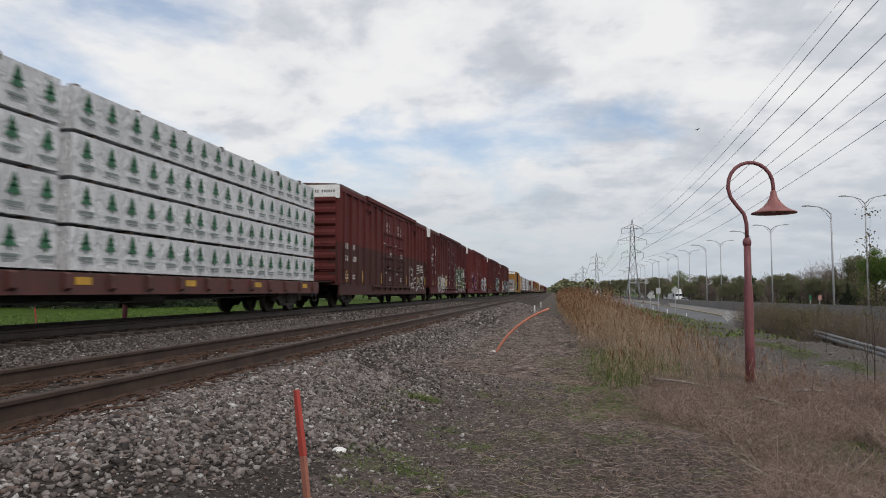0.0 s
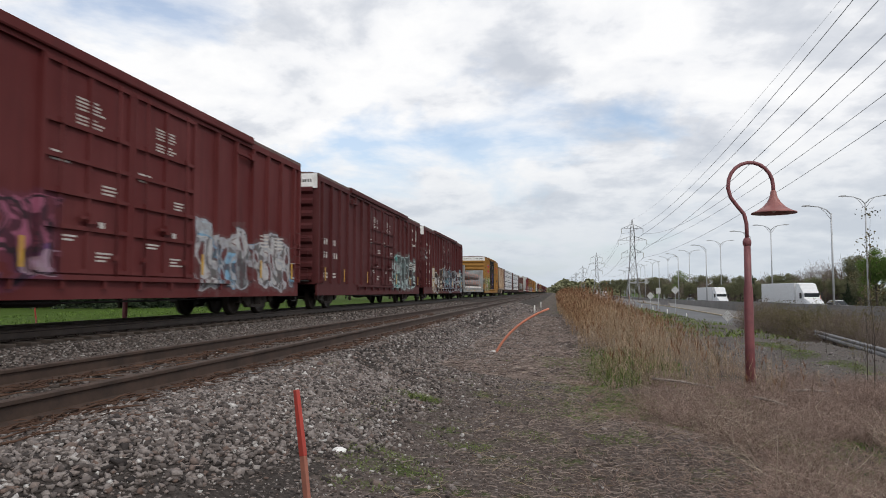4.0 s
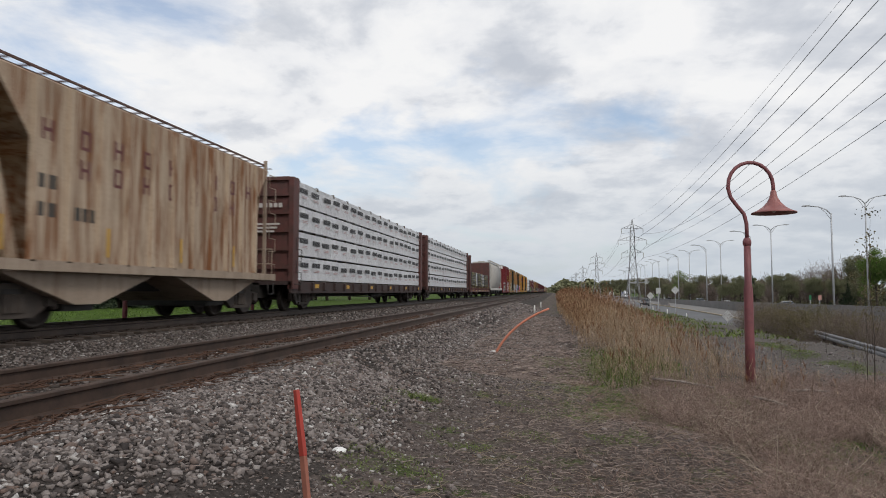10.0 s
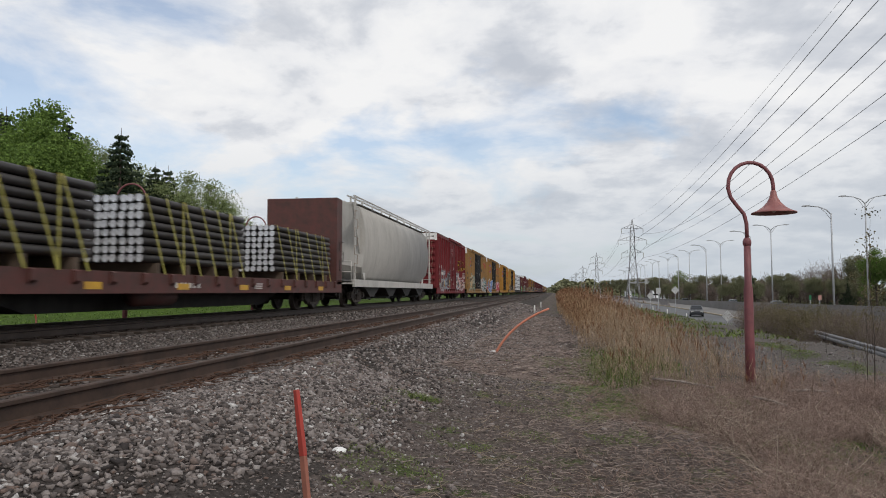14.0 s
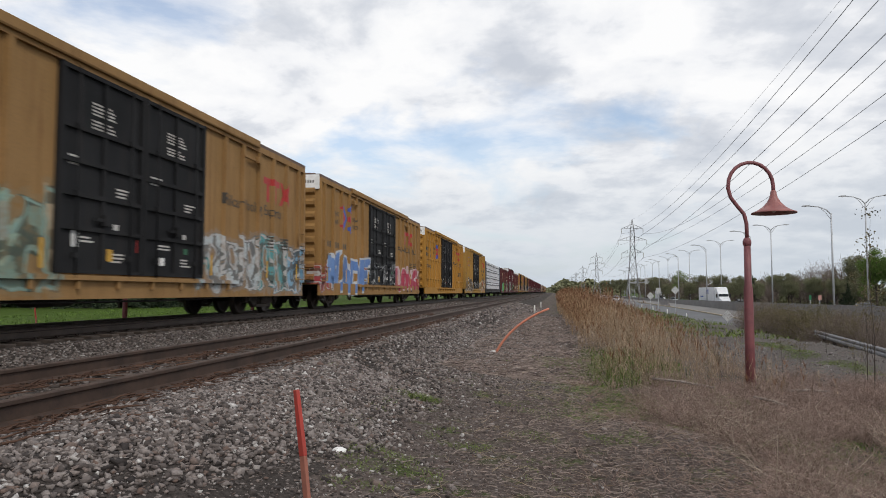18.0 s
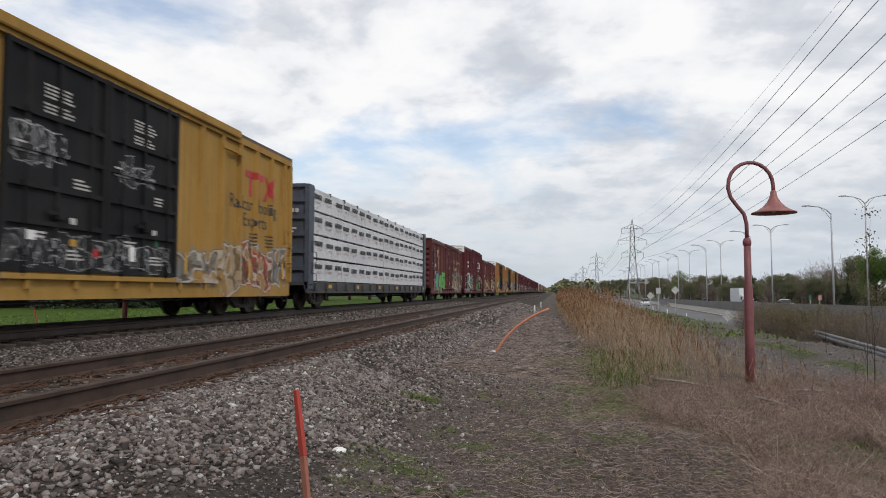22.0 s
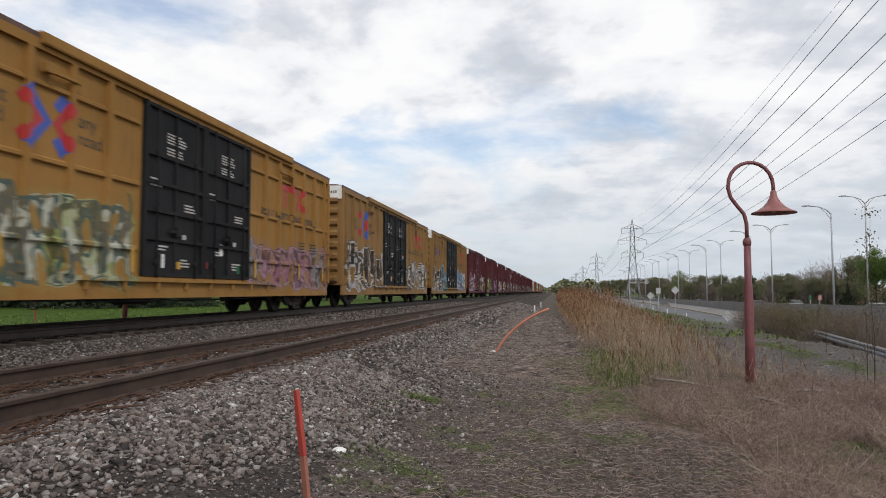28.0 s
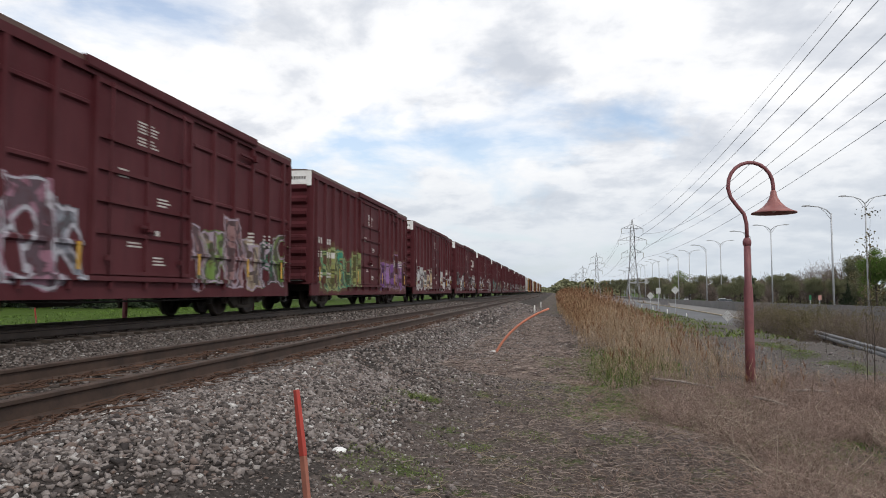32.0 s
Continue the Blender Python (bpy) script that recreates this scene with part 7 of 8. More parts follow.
M_TWIG = foliage("dry_twigs", (0.38, 0.305, 0.265), (0.075, 0.053, 0.046))
M_RUSTWOOD = foliage("rusty_wood", (0.115, 0.066, 0.046), (0.05, 0.028, 0.02))
M_STRAW = foliage("dry_straw", (0.46, 0.37, 0.26), (0.20, 0.145, 0.09))
M_GRASS = foliage("young_grass", (0.18, 0.23, 0.062), (0.08, 0.105, 0.03))
M_REED = foliage("reed_stems", (0.47, 0.36, 0.25), (0.24, 0.165, 0.105))
M_FIELD = foliage("field_grass_blades", (0.16, 0.26, 0.05), (0.07, 0.12, 0.02))
M_REEDR = foliage("russet_reed_stems", (0.46, 0.31, 0.18), (0.21, 0.125, 0.07))
M_PLUME = foliage("reed_plumes", (0.30, 0.15, 0.08), (0.14, 0.07, 0.04))
M_BRUSH = foliage("brown_brush", (0.43, 0.315, 0.26), (0.12, 0.08, 0.066))
M_PALEBRUSH = foliage("pale_brush", (0.50, 0.42, 0.33), (0.20, 0.15, 0.11))


def on_ground(x, y, lift=0.0):
    return np.stack([x, y, ground_z(x, y) + lift], -1)


def litter():
    n = 60000
    x, y = RNG.uniform(-2.4, 3.2, n), 2.0 + 13.5 * RNG.random(n) ** 1.3
    bank = -1.55 + 0.155 * np.clip(y - 4, 0, 12) + 0.3 * np.sin(y * 1.3)
    k = RNG.random(n) < np.clip((x - bank) / 1.3 + 0.12, 0.06, 1) * np.where(y > 11.5, 0.5, 1.0)
    x, y = x[k], y[k]
    n = len(x)
    a = RNG.uniform(0, 2 * math.pi, n)
    d = np.stack([np.cos(a), np.sin(a), RNG.uniform(-0.02, 0.16, n)], -1)
    strands("twig_litter", on_ground(x, y, 0.012), d, 0.02 + 0.13 * RNG.random(n) ** 2, RNG.uniform(0.0018, 0.0052, n), np.zeros(n), M_TWIG, 2, "matted dry twigs and dead stalks on the ground", "litter")
    n = 800
    x, y = RNG.uniform(-1.0, 3.6, n), RNG.uniform(3.0, 13.0, n)
    a = RNG.uniform(0, 2 * math.pi, n)
    d = np.stack([np.cos(a), np.sin(a), RNG.uniform(0.02, 0.5, n)], -1)
    strands("dead_stalks", on_ground(x, y, 0.01), d, RNG.uniform(0.10, 0.32, n), RNG.uniform(0.0016, 0.003, n), np.full(n, 0.1), M_STRAW, 3, "pale dead grass stalks lying loose", "litter")


    # splinters and rusty debris along the siding's rails
    n = 5200
    x = -4.55 + RNG.choice([-1, 1], n) * 0.7535 + RNG.normal(0, 0.2, n)
    y = 2.5 + 26 * RNG.random(n) ** 1.3
    a = RNG.normal(0, 0.7, n)
    d = np.stack([np.sin(a), np.cos(a), RNG.uniform(-0.02, 0.12, n)], -1)
    strands("tie_splinters", on_ground(x, y, 0.02), d, RNG.uniform(0.06, 0.36, n), RNG.uniform(0.006, 0.016, n), np.zeros(n), M_RUSTWOOD, 2, "rust-stained tie splinters along the rails", "debris")
    n = 9000
    x, y = RNG.uniform(-2.0, 1.4, n), 12 + 30 * RNG.random(n) ** 1.5
    a = RNG.uniform(0, 2 * math.pi, n)
    d = np.stack([np.cos(a), np.sin(a), RNG.uniform(-0.02, 0.2, n)], -1)
    strands("twig_litter", on_ground(x, y, 0.012), d, RNG.uniform(0.1, 0.35, n), RNG.uniform(0.005, 0.011, n), np.zeros(n), M_TWIG, 2, "matted dry twigs beside the ballast", "litter")


litter()


def tufts(name, cx, cy, spread, per, hgt, mat, label, width=0.004, upright=0.9, drop=0.25, segs=3):
    n = len(cx) * per
    r = spread * np.sqrt(RNG.random(n))
    a = RNG.uniform(0, 2 * math.pi, n)
    x, y = np.repeat(cx, per) + r * np.cos(a), np.repeat(cy, per) + r * np.sin(a)
    b = RNG.uniform(0, 2 * math.pi, n)
    d = np.stack([np.cos(b), np.sin(b), RNG.uniform(upright * 0.6, upright * 2.2, n)], -1)
    strands(name, on_ground(x, y), d, hgt * RNG.uniform(0.5, 1.15, n), np.full(n, width) * RNG.uniform(0.7, 1.3, n), np.full(n, drop), mat, segs, label, "grass", flat=True)


def green():
    px = [(735, 705), (640, 790), (700, 800), (560, 640), (620, 740), (690, 720), (760, 770), (840, 700), (830, 800), (900, 640), (960, 650), (960, 780), (1000, 640), (890, 720), (1040, 690), (1085, 680), (1020, 740), (650, 835), (770, 840)]
    pts = [meet(a, b) for a, b in px]
    cx, cy = np.array([p.x for p in pts]), np.array([p.y for p in pts])
    tufts("grass_tuft", np.repeat(cx, 3) + RNG.normal(0, 0.15, len(cx) * 3), np.repeat(cy, 3) + RNG.normal(0, 0.2, len(cx) * 3), 0.14, 60, 0.07, M_GRASS, "small tufts of fresh green grass", 0.003, 0.5)
    tufts("grass_tuft", np.array([cx[0]] * 4) + np.array([-0.1, 0.0, 0.1, 0.2]), np.array([cy[0]] * 4), 0.16, 130, 0.11, M_GRASS, "dense tuft of green grass on the gravel", 0.004, 0.6)
    # green under-growth below the brush and at the foot of the reeds
    n = 1500
    y = RNG.uniform(6.6, 16.0, n)
    x = 1.75 - 0.15 * (y - 7.5) + RNG.normal(0, 0.55, n)
    patch = np.sin(x * 2.1 + 1) + np.sin(y * 1.3 + x) + 0.6 * np.sin(x * 5.3 - y * 2.9)
    k = (patch > -0.1) & (x > -0.6)
    tufts("green_undergrowth", x[k], y[k], 0.17, 34, 0.09, M_GRASS, "patches of low green weeds among dead stalks", 0.0035, 0.4)
    n = 300
    x, y = RNG.uniform(2.0, 5.0, n), RNG.uniform(5.5, 12.5, n)
    k = np.sin(x * 2.7) + np.sin(y * 2.1 - x) > 0.6
    tufts("green_undergrowth", x[k], y[k], 0.2, 40, 0.16, M_GRASS, "fresh grass coming up through dead brush", 0.0035, 0.7)
    n = 420
    x, y = RNG.uniform(-1.6, 1.5, n), RNG.uniform(4.3, 12.0, n)
    k = np.sin(x * 4.1 + 2) + np.sin(y * 2.3 - x) > 1.25
    tufts("green_sprouts", x[k], y[k], 0.10, 26, 0.05, M_GRASS, "small green sprouts in the gravel and litter", 0.003, 0.4)
    n = 200
    x, y = RNG.uniform(0.7, 2.6, n), RNG.uniform(11.6, 18.0, n)
    tufts("reed_undergrowth", x, y, 0.3, 22, 0.28, M_GRASS, "fresh green shoots between the reed stems", 0.005, 1.2)
    n = 190
    y = RNG.uniform(18.0, 28.5, n)
    x = 7.5 + 0.2 * np.sin(y * 0.8) + RNG.normal(0, 0.2, n)
    k = np.sin(y * 1.7) > -0.75
    tufts("grass_strip", x[k], y[k], 0.34, 60, 0.07, M_GRASS, "strip of green grass across the gravel lot", 0.005, 0.5)
    n = 500
    x, y = RNG.uniform(4.5, 14.5, n), RNG.uniform(30, 110, n)
    tufts("ditch_grass", x, y, 0.9, 26, 0.3, M_GRASS, "green grass along the ditch", 0.02, 1.0)
    n = 700
    x, y = RNG.uniform(-30, -12.8, n), RNG.uniform(8, 60, n)
    tufts("field_grass", x, y, 0.6, 24, 0.16, M_FIELD, "mown green field grass behind the railway", 0.012, 0.7)


green()


def reeds():
    def stand(n, x0, x1, y0, y1, hlo, hhi, w, plume, mat):
        x, y = RNG.uniform(x0, x1, n), RNG.uniform(y0, y1, n)
        left = 0.95 - 0.6 * np.clip((y - 13) / 40, 0, 1) + 0.25 * np.sin(y * 0.9)
        k = x > left
        x, y = x[k], y[k]
        n = len(x)
        edge = np.clip((x - (0.9 - 0.6 * np.clip((y - 13) / 40, 0, 1))) / 0.7, 0.45, 1)
        h = RNG.uniform(hlo, hhi, n) * edge * (1 - 0.5 * np.clip((x - 1.7) / 2.2, 0, 1)) * np.clip(0.66 + (y - 12) / 22, 0.66, 1)
        k = RNG.random(n) < np.clip(1.25 - (x - 1.2) / 3.0, 0.15, 1)
        x, y, h = x[k], y[k], h[k]
        n = len(x)
        a = RNG.uniform(0, 2 * math.pi, n)
        lean = RNG.uniform(0.0, 0.34, n)
        d = np.stack([np.cos(a) * lean, np.sin(a) * lean, np.ones(n)], -1)
        base = on_ground(x, y)
        strands("reed_stems", base, d, h, np.full(n, w), np.full(n, 0.03), mat, 3, "dry tan reed stems", "reeds")
        # leaves from half way up
        m = n * 2
        i = RNG.integers(0, n, m)
        at = base[i] + d[i] / np.linalg.norm(d[i], axis=1)[:, None] * (h[i] * RNG.uniform(0.25, 0.85, m))[:, None]
        b = RNG.uniform(0, 2 * math.pi, m)
        strands("reed_leaves", at, np.stack([np.cos(b), np.sin(b), RNG.uniform(0.5, 2.0, m)], -1), RNG.uniform(0.2, 0.5, m), np.full(m, w * 1.0), np.full(m, 0.3), mat, 3, "dry drooping reed leaves", "reeds", flat=True)
        i = np.nonzero(RNG.random(n) < plume)[0]
        i = np.repeat(i, 7)
        m = len(i)
        tip = base[i] + d[i] / np.linalg.norm(d[i], axis=1)[:, None] * (h[i] * RNG.uniform(0.86, 1.0, m))[:, None]
        b = RNG.uniform(0, 2 * math.pi, m)
        strands("reed_plumes", tip, np.stack([np.cos(b) * 0.5, np.sin(b) * 0.5, RNG.uniform(0.6, 2.0, m)], -1), RNG.uniform(0.10, 0.24, m), np.full(m, w * 1.15), np.full(m, 0.3), M_PLUME, 2, "brown feathery reed plumes", "reeds", flat=True)
    stand(2500, 0.3, 4.8, 11.6, 24, 0.9, 1.65, 0.0032, 0.22, M_REED)
    stand(3800, 0.0, 5.2, 24, 48, 1.2, 1.9, 0.0055, 0.5, M_REEDR)
    stand(2600, -0.2, 6.0, 48, 120, 1.5, 2.05, 0.013, 0.9, M_REEDR)
    stand(900, -0.3, 7.0, 120, 300, 1.5, 2.0, 0.035, 0.8, M_REEDR)


reeds()


def brush():
    """Low dead brush: many fine stems that fan out from clumps."""
    def clumps(n, x0, x1, y0, y1, per, hgt, w, mat, keep, label, droop=0.3, up=0.6):
        x, y = RNG.uniform(x0, x1, n), RNG.uniform(y0, y1, n)
        k = keep(x, y)
        x, y = x[k], y[k]
        m = len(x) * per
        r, a = 0.16 * np.sqrt(RNG.random(m)), RNG.uniform(0, 2 * math.pi, m)
        bx, by = np.repeat(x, per) + r * np.cos(a), np.repeat(y, per) + r * np.sin(a)
        size = np.repeat(RNG.uniform(0.6, 1.25, len(x)), per)
        b = a + RNG.normal(0, 0.9, m)
        d = np.stack([np.cos(b), np.sin(b), RNG.uniform(up * 0.3, up * 3, m)], -1)
        strands("dead_brush", on_ground(bx, by), d, hgt * size * RNG.uniform(0.5, 1.2, m), w * RNG.uniform(0.6, 1.4, m), np.full(m, droop), mat, 4, label, "brush", crook=0.4)
        # side twigs
        i = RNG.integers(0, m, m * 2)
        dd = d / np.linalg.norm(d, axis=1)[:, None]
        at = on_ground(bx, by)[i] + dd[i] * (hgt * size[i] * RNG.uniform(0.2, 0.7, m * 2))[:, None]
        c = RNG.uniform(0, 2 * math.pi, m * 2)
        at[:, 2] -= droop * 0.12
        strands("brush_twigs", at, np.stack([np.cos(c), np.sin(c), RNG.uniform(-0.1, 1.0, m * 2)], -1), hgt * RNG.uniform(0.15, 0.5, m * 2), np.full(m * 2, w * 0.7), np.full(m * 2, 0.15), mat, 2, label, "brush", crook=0.4)

    def right_of(x, y):
        return x > 1.55 + 0.35 * np.sin(y * 1.1) - 0.03 * (y - 8)
    clumps(800, 0.9, 7.5, 4.2, 12.6, 26, 0.46, 0.0026, M_BRUSH, right_of, "tangle of brown dead brush", 0.2, 1.0)
    clumps(130, 1.3, 7.0, 4.0, 10.5, 14, 0.55, 0.0034, M_PALEBRUSH, right_of, "pale dry weed stems among dead brush")
    clumps(260, 3.0, 9.5, 9.0, 15.5, 24, 0.55, 0.003, M_BRUSH, lambda x, y: x > 2.8 + 0.3 * np.sin(y), "tangle of brown dead brush by the lamp")
    clumps(120, 0.3, 1.8, 5.0, 16.0, 9, 0.26, 0.003, M_BRUSH, lambda x, y: x > 0.3, "thin dead weeds")


brush()


# ---- trees and shrubs ----
M_BARK = surface("grey_bark", (0.13, 0.105, 0.085), (0.06, 0.048, 0.04), 0.95, fine=14)
M_LEAFG = foliage("spring_green_leaves", (0.23, 0.34, 0.08), (0.07, 0.115, 0.03))
# greyed and lightened: haze over the far trees is put into this leaf colour
M_LEAFD = foliage("hazed_green_leaves", (0.28, 0.28, 0.16), (0.13, 0.135, 0.08))
M_LEAFP = foliage("pale_green_leaves", (0.30, 0.35, 0.16), (0.16, 0.20, 0.085))
M_NEEDLE = foliage("spruce_needles", (0.085, 0.11, 0.065), (0.022, 0.036, 0.022))
M_BARE = foliage("bare_twigs", (0.27, 0.215, 0.18), (0.13, 0.10, 0.085))
M_SHRUB = foliage("budding_shrub_leaves", (0.23, 0.20, 0.10), (0.11, 0.09, 0.055))


def leaf_part(parent, centres, size, mat, name="crown"):
    """Small bent leaf clumps, each two crossed quads."""
    n = len(centres)
    R = rand_rot(n)
    base = np.array([(-1, -0.6, 0), (1, -0.6, 0.25), (1, 0.6, 0), (-1, 0.6, 0.25), (-0.6, 0, -1), (0.6, 0.2, -1), (0.6, 0, 1), (-0.6, 0.2, 1)])
    s = size * RNG.uniform(0.6, 1.3, n)
    v = np.einsum("nij,kj->nki", R, base) * s[:, None, None] + centres[:, None]
    f = np.array([(0, 1, 2, 3), (4, 5, 6, 7)])[None] + (np.arange(n) * 8)[:, None, None]
    ob = big_mesh(name, v.reshape(-1, 3), f.reshape(-1, 4), mat)
    ob.parent = parent
    return ob


def broadleaf(name, hgt, spread, nleaf, leaf, mat, label, bare=False, lobes=9, category="tree", stout=1.0):
    t = thing(name, label, category)
    bm = bmesh.new()
    tube(bm, [(0, 0, 0), (0.05 * hgt * 0.2, 0, hgt * 0.3), (0, 0.02 * hgt, hgt * 0.62), (0.01 * hgt, 0, hgt * 0.9)], [hgt * 0.022 * stout, hgt * 0.017 * stout, hgt * 0.010 * stout, 0.01 * stout], 7)
    tips = []
    for k in range(lobes):
        a = k * 2.4 + RNG.uniform(-0.4, 0.4)
        z0 = hgt * RNG.uniform(0.18, 0.62)
        r = spread * RNG.uniform(0.5, 1.0)
        z1 = z0 + hgt * RNG.uniform(0.12, 0.34)
        tip = Vector((r * math.cos(a), r * math.sin(a), z1))
        tube(bm, [(0, 0, z0), tip * 0.5 + Vector((0, 0, z0 * 0.5 - 0.02 * hgt)), tip], [hgt * 0.010 * stout, hgt * 0.006 * stout, 0.012 * stout], 5)
        tips.append(np.array(tip))
    part("trunk", bm, M_BARK, t)
    tips += [np.array((0, 0, hgt * q)) for q in (0.55, 0.7, 0.82, 0.93)]
    tips = np.array(tips)
    if bare:
        n = nleaf
        i = RNG.integers(0, len(tips), n)
        c = tips[i] * RNG.uniform(0.35, 1.0, (n, 1)) + RNG.normal(0, spread * 0.2, (n, 3))
        d = RNG.normal(size=(n, 3)) * 0.7 + np.array([0, 0, 1.1]) + tips[i] * np.array([0.6, 0.6, 0]) / spread
        ob = strands("twig_spray", c, d, hgt * RNG.uniform(0.05, 0.16, n), np.full(n, leaf), np.zeros(n), mat, 2, "fine bare twigs", "twigs")
        ob.parent = t
        for key in ("category", "kind"):
            del ob[key]
    else:
        n = nleaf
        i = RNG.integers(0, len(tips), n)
        rad = spread * RNG.uniform(0.35, 0.8, len(tips))[i]
        g = RNG.normal(size=(n, 3))
        g /= np.linalg.norm(g, axis=1)[:, None]
        c = tips[i] + g * (rad * RNG.random(n) ** 0.85)[:, None] * np.array([1, 1, 0.85])
        c[:, 2] = np.clip(c[:, 2], hgt * 0.08, hgt * 1.02)
        leaf_part(t, c, leaf, mat)
    return t


def spruce(hgt, label):
    t = thing("spruce_tree", label, "tree")
    bm = bmesh.new()
    tube(bm, [(0, 0, 0), (0, 0, hgt * 0.5), (0, 0, hgt)], [hgt * 0.018, hgt * 0.01, 0.015], 7)
    part("trunk", bm, M_BARK, t)
    cs, ds, ls = [], [], []
    tiers = 26
    for k in range(tiers):
        z = hgt * (0.06 + 0.92 * (k / tiers))
        r = hgt * 0.46 * (1 - k / tiers) ** 0.95 * RNG.uniform(0.75, 1.1) + 0.12
        nb = 9
        for j in range(nb):
            a = 2 * math.pi * j / nb + k * 0.7 + RNG.uniform(-0.3, 0.3)
            rr = r * RNG.uniform(0.65, 1.12)
            m = max(9, int(rr * 22))
            u = RNG.random(m) ** 0.7
            cs.append(np.stack([rr * u * math.cos(a) + RNG.normal(0, 0.09, m), rr * u * math.sin(a) + RNG.normal(0, 0.09, m), z - rr * 0.28 * u + RNG.normal(0, 0.07, m)], -1))
    leaf_part(t, np.concatenate(cs), 0.10 * hgt / 14, M_NEEDLE)
    return t


def plant(proto, x, y, z=None, s=1.0, turn=0.0, hidden=False):
    z = float(ground_z(x, y)) - 0.05 if z is None else z
    o = copy_thing(proto, pose(x, y, z, 0, 0, turn))
    o.scale = (s, s, s)
    return o


def woods():
    green_a = broadleaf("broadleaf_tree", 14, 2.5, 27000, 0.075, M_LEAFG, "tall broadleaf tree in fresh green leaf", lobes=20)
    dark_a = broadleaf("broadleaf_tree", 14, 3.4, 20000, 0.085, M_LEAFD, "tall broadleaf tree, its green dulled by painted haze", lobes=20)
    pale_a = broadleaf("broadleaf_tree", 10, 2.6, 11000, 0.045, M_LEAFP, "slender pale green budding tree", lobes=12)
    bare_a = broadleaf("bare_tree", 9, 3.4, 2600, 0.022, M_BARE, "leafless grey-brown spring tree", bare=True, lobes=14)
    spr = spruce(14, "dark green spruce tree")
    used = {}

    def put(proto, px, top, d, hgt, name):
        """A tree d metres off in the direction px whose top stands at the height of the line top."""
        p = on_plane(px, top, d)
        g = -0.62 if p.x < 0 else float(ground_z(p.x, p.y))
        s = (p.z - g) / hgt
        m = pose(p.x, p.y, g - 0.05, 0, 0, (px * 37) % 360)
        if name not in used:
            used[name] = 1
            proto.matrix_basis = m
            proto.scale = (s, s, s)
        else:
            copy_thing(proto, m).scale = (s, s, s)
    for px, top, d, kind in ((12, 188, 60, "s"), (52, 200, 58, "g"), (88, 184, 57, "g"), (72, 215, 54, "g"), (140, 245, 66, "p"), (120, 206, 62, "s"), (150, 240, 70, "p"), (215, 225, 56, "s"), (185, 260, 64, "p"), (245, 290, 68, "p"), (276, 286, 60, "s"), (298, 292, 61, "s"), (335, 302, 62, "p"), (372, 316, 64, "p"), (60, 300, 62, "g"), (160, 330, 62, "p"), (240, 350, 64, "p"), (-40, 180, 58, "g"), (-90, 200, 58, "s"), (445, 385, 85, "b"), (495, 392, 90, "b"), (540, 398, 95, "b"), (580, 398, 100, "b"), (620, 402, 105, "b"), (655, 405, 110, "p"), (690, 430, 120, "b"), (735, 445, 140, "b"), (470, 410, 90, "p"), (410, 360, 75, "p"), (560, 420, 105, "p"), (780, 462, 170, "p"), (820, 474, 210, "d"), (860, 484, 260, "d")):
        proto, hgt = {"g": (green_a, 14), "d": (dark_a, 14), "s": (spr, 14), "p": (pale_a, 10), "b": (bare_a, 9)}[kind]
        put(proto, px, top, d, hgt, kind)
    # beyond the highway
    row = ((1548, 440, 112, "g"), (1580, 436, 108, "g"), (1520, 452, 125, "d"), (1490, 458, 140, "b"), (1462, 462, 140, "b"), (1440, 466, 145, "b"), (1475, 470, 150, "s"), (1415, 482, 150, "b"), (1395, 484, 150, "d"), (1372, 486, 160, "d"), (1352, 484, 165, "b"), (1330, 484, 165, "s"), (1310, 488, 170, "d"), (1292, 488, 180, "b"), (1275, 486, 185, "d"), (1256, 489, 190, "b"), (1240, 487, 200, "d"), (1222, 488, 205, "b"), (1202, 478, 210, "p"), (1190, 484, 220, "b"), (1172, 492, 230, "d"), (1160, 490, 240, "d"), (1145, 491, 250, "b"), (1130, 492, 260, "d"), (1112, 494, 280, "d"), (1098, 494, 300, "d"), (1084, 495, 320, "d"), (1070, 496, 340, "d"), (1505, 470, 135, "s"), (1440, 490, 130, "d"), (1400, 496, 140, "d"), (1360, 497, 150, "b"), (1300, 498, 160, "d"), (1260, 500, 170, "b"), (1220, 500, 190, "d"), (1180, 503, 200, "d"), (1480, 492, 125, "d"), (1520, 496, 118, "d"), (1340, 500, 140, "d"), (1280, 503, 160, "d"))
    for px, top, d, kind in row:
        proto, hgt = {"g": (green_a, 14), "d": (dark_a, 14), "s": (spr, 14), "p": (pale_a, 10), "b": (bare_a, 9)}[kind]
        put(proto, px, top, d, hgt, kind)
    # hedge of mixed scrub along the far side of the highway
    n = 22000
    y = RNG.uniform(70, 430, n)
    x = 60 + 14 * RNG.random(n)
    z = highway_z(y) + 0.5 + RNG.random(n) ** 1.2 * (3.6 + 1.2 * np.sin(y * 0.11) + 0.8 * np.sin(y * 0.37 + 1))
    ob = leaf_part(None, np.stack([x, y, z], -1), 0.42, M_LEAFD, "roadside_scrub")
    tagged(ob, "dense green scrub along the highway", "scrub", kind="stuff")
    # far woods on the horizon
    n = 16000
    ang = RNG.uniform(-34, 20, n)
    d = RNG.uniform(700, 1000, n)
    x, y = d * np.sin(np.radians(ang)), d * np.cos(np.radians(ang))
    z = -1 + RNG.random(n) ** 1.3 * (9 + 4 * np.sin(ang * 0.9) + 2.5 * np.sin(ang * 2.7))
    ob = leaf_part(None, np.stack([x, y, z], -1), 2.2, M_LEAFD, "far_woods")
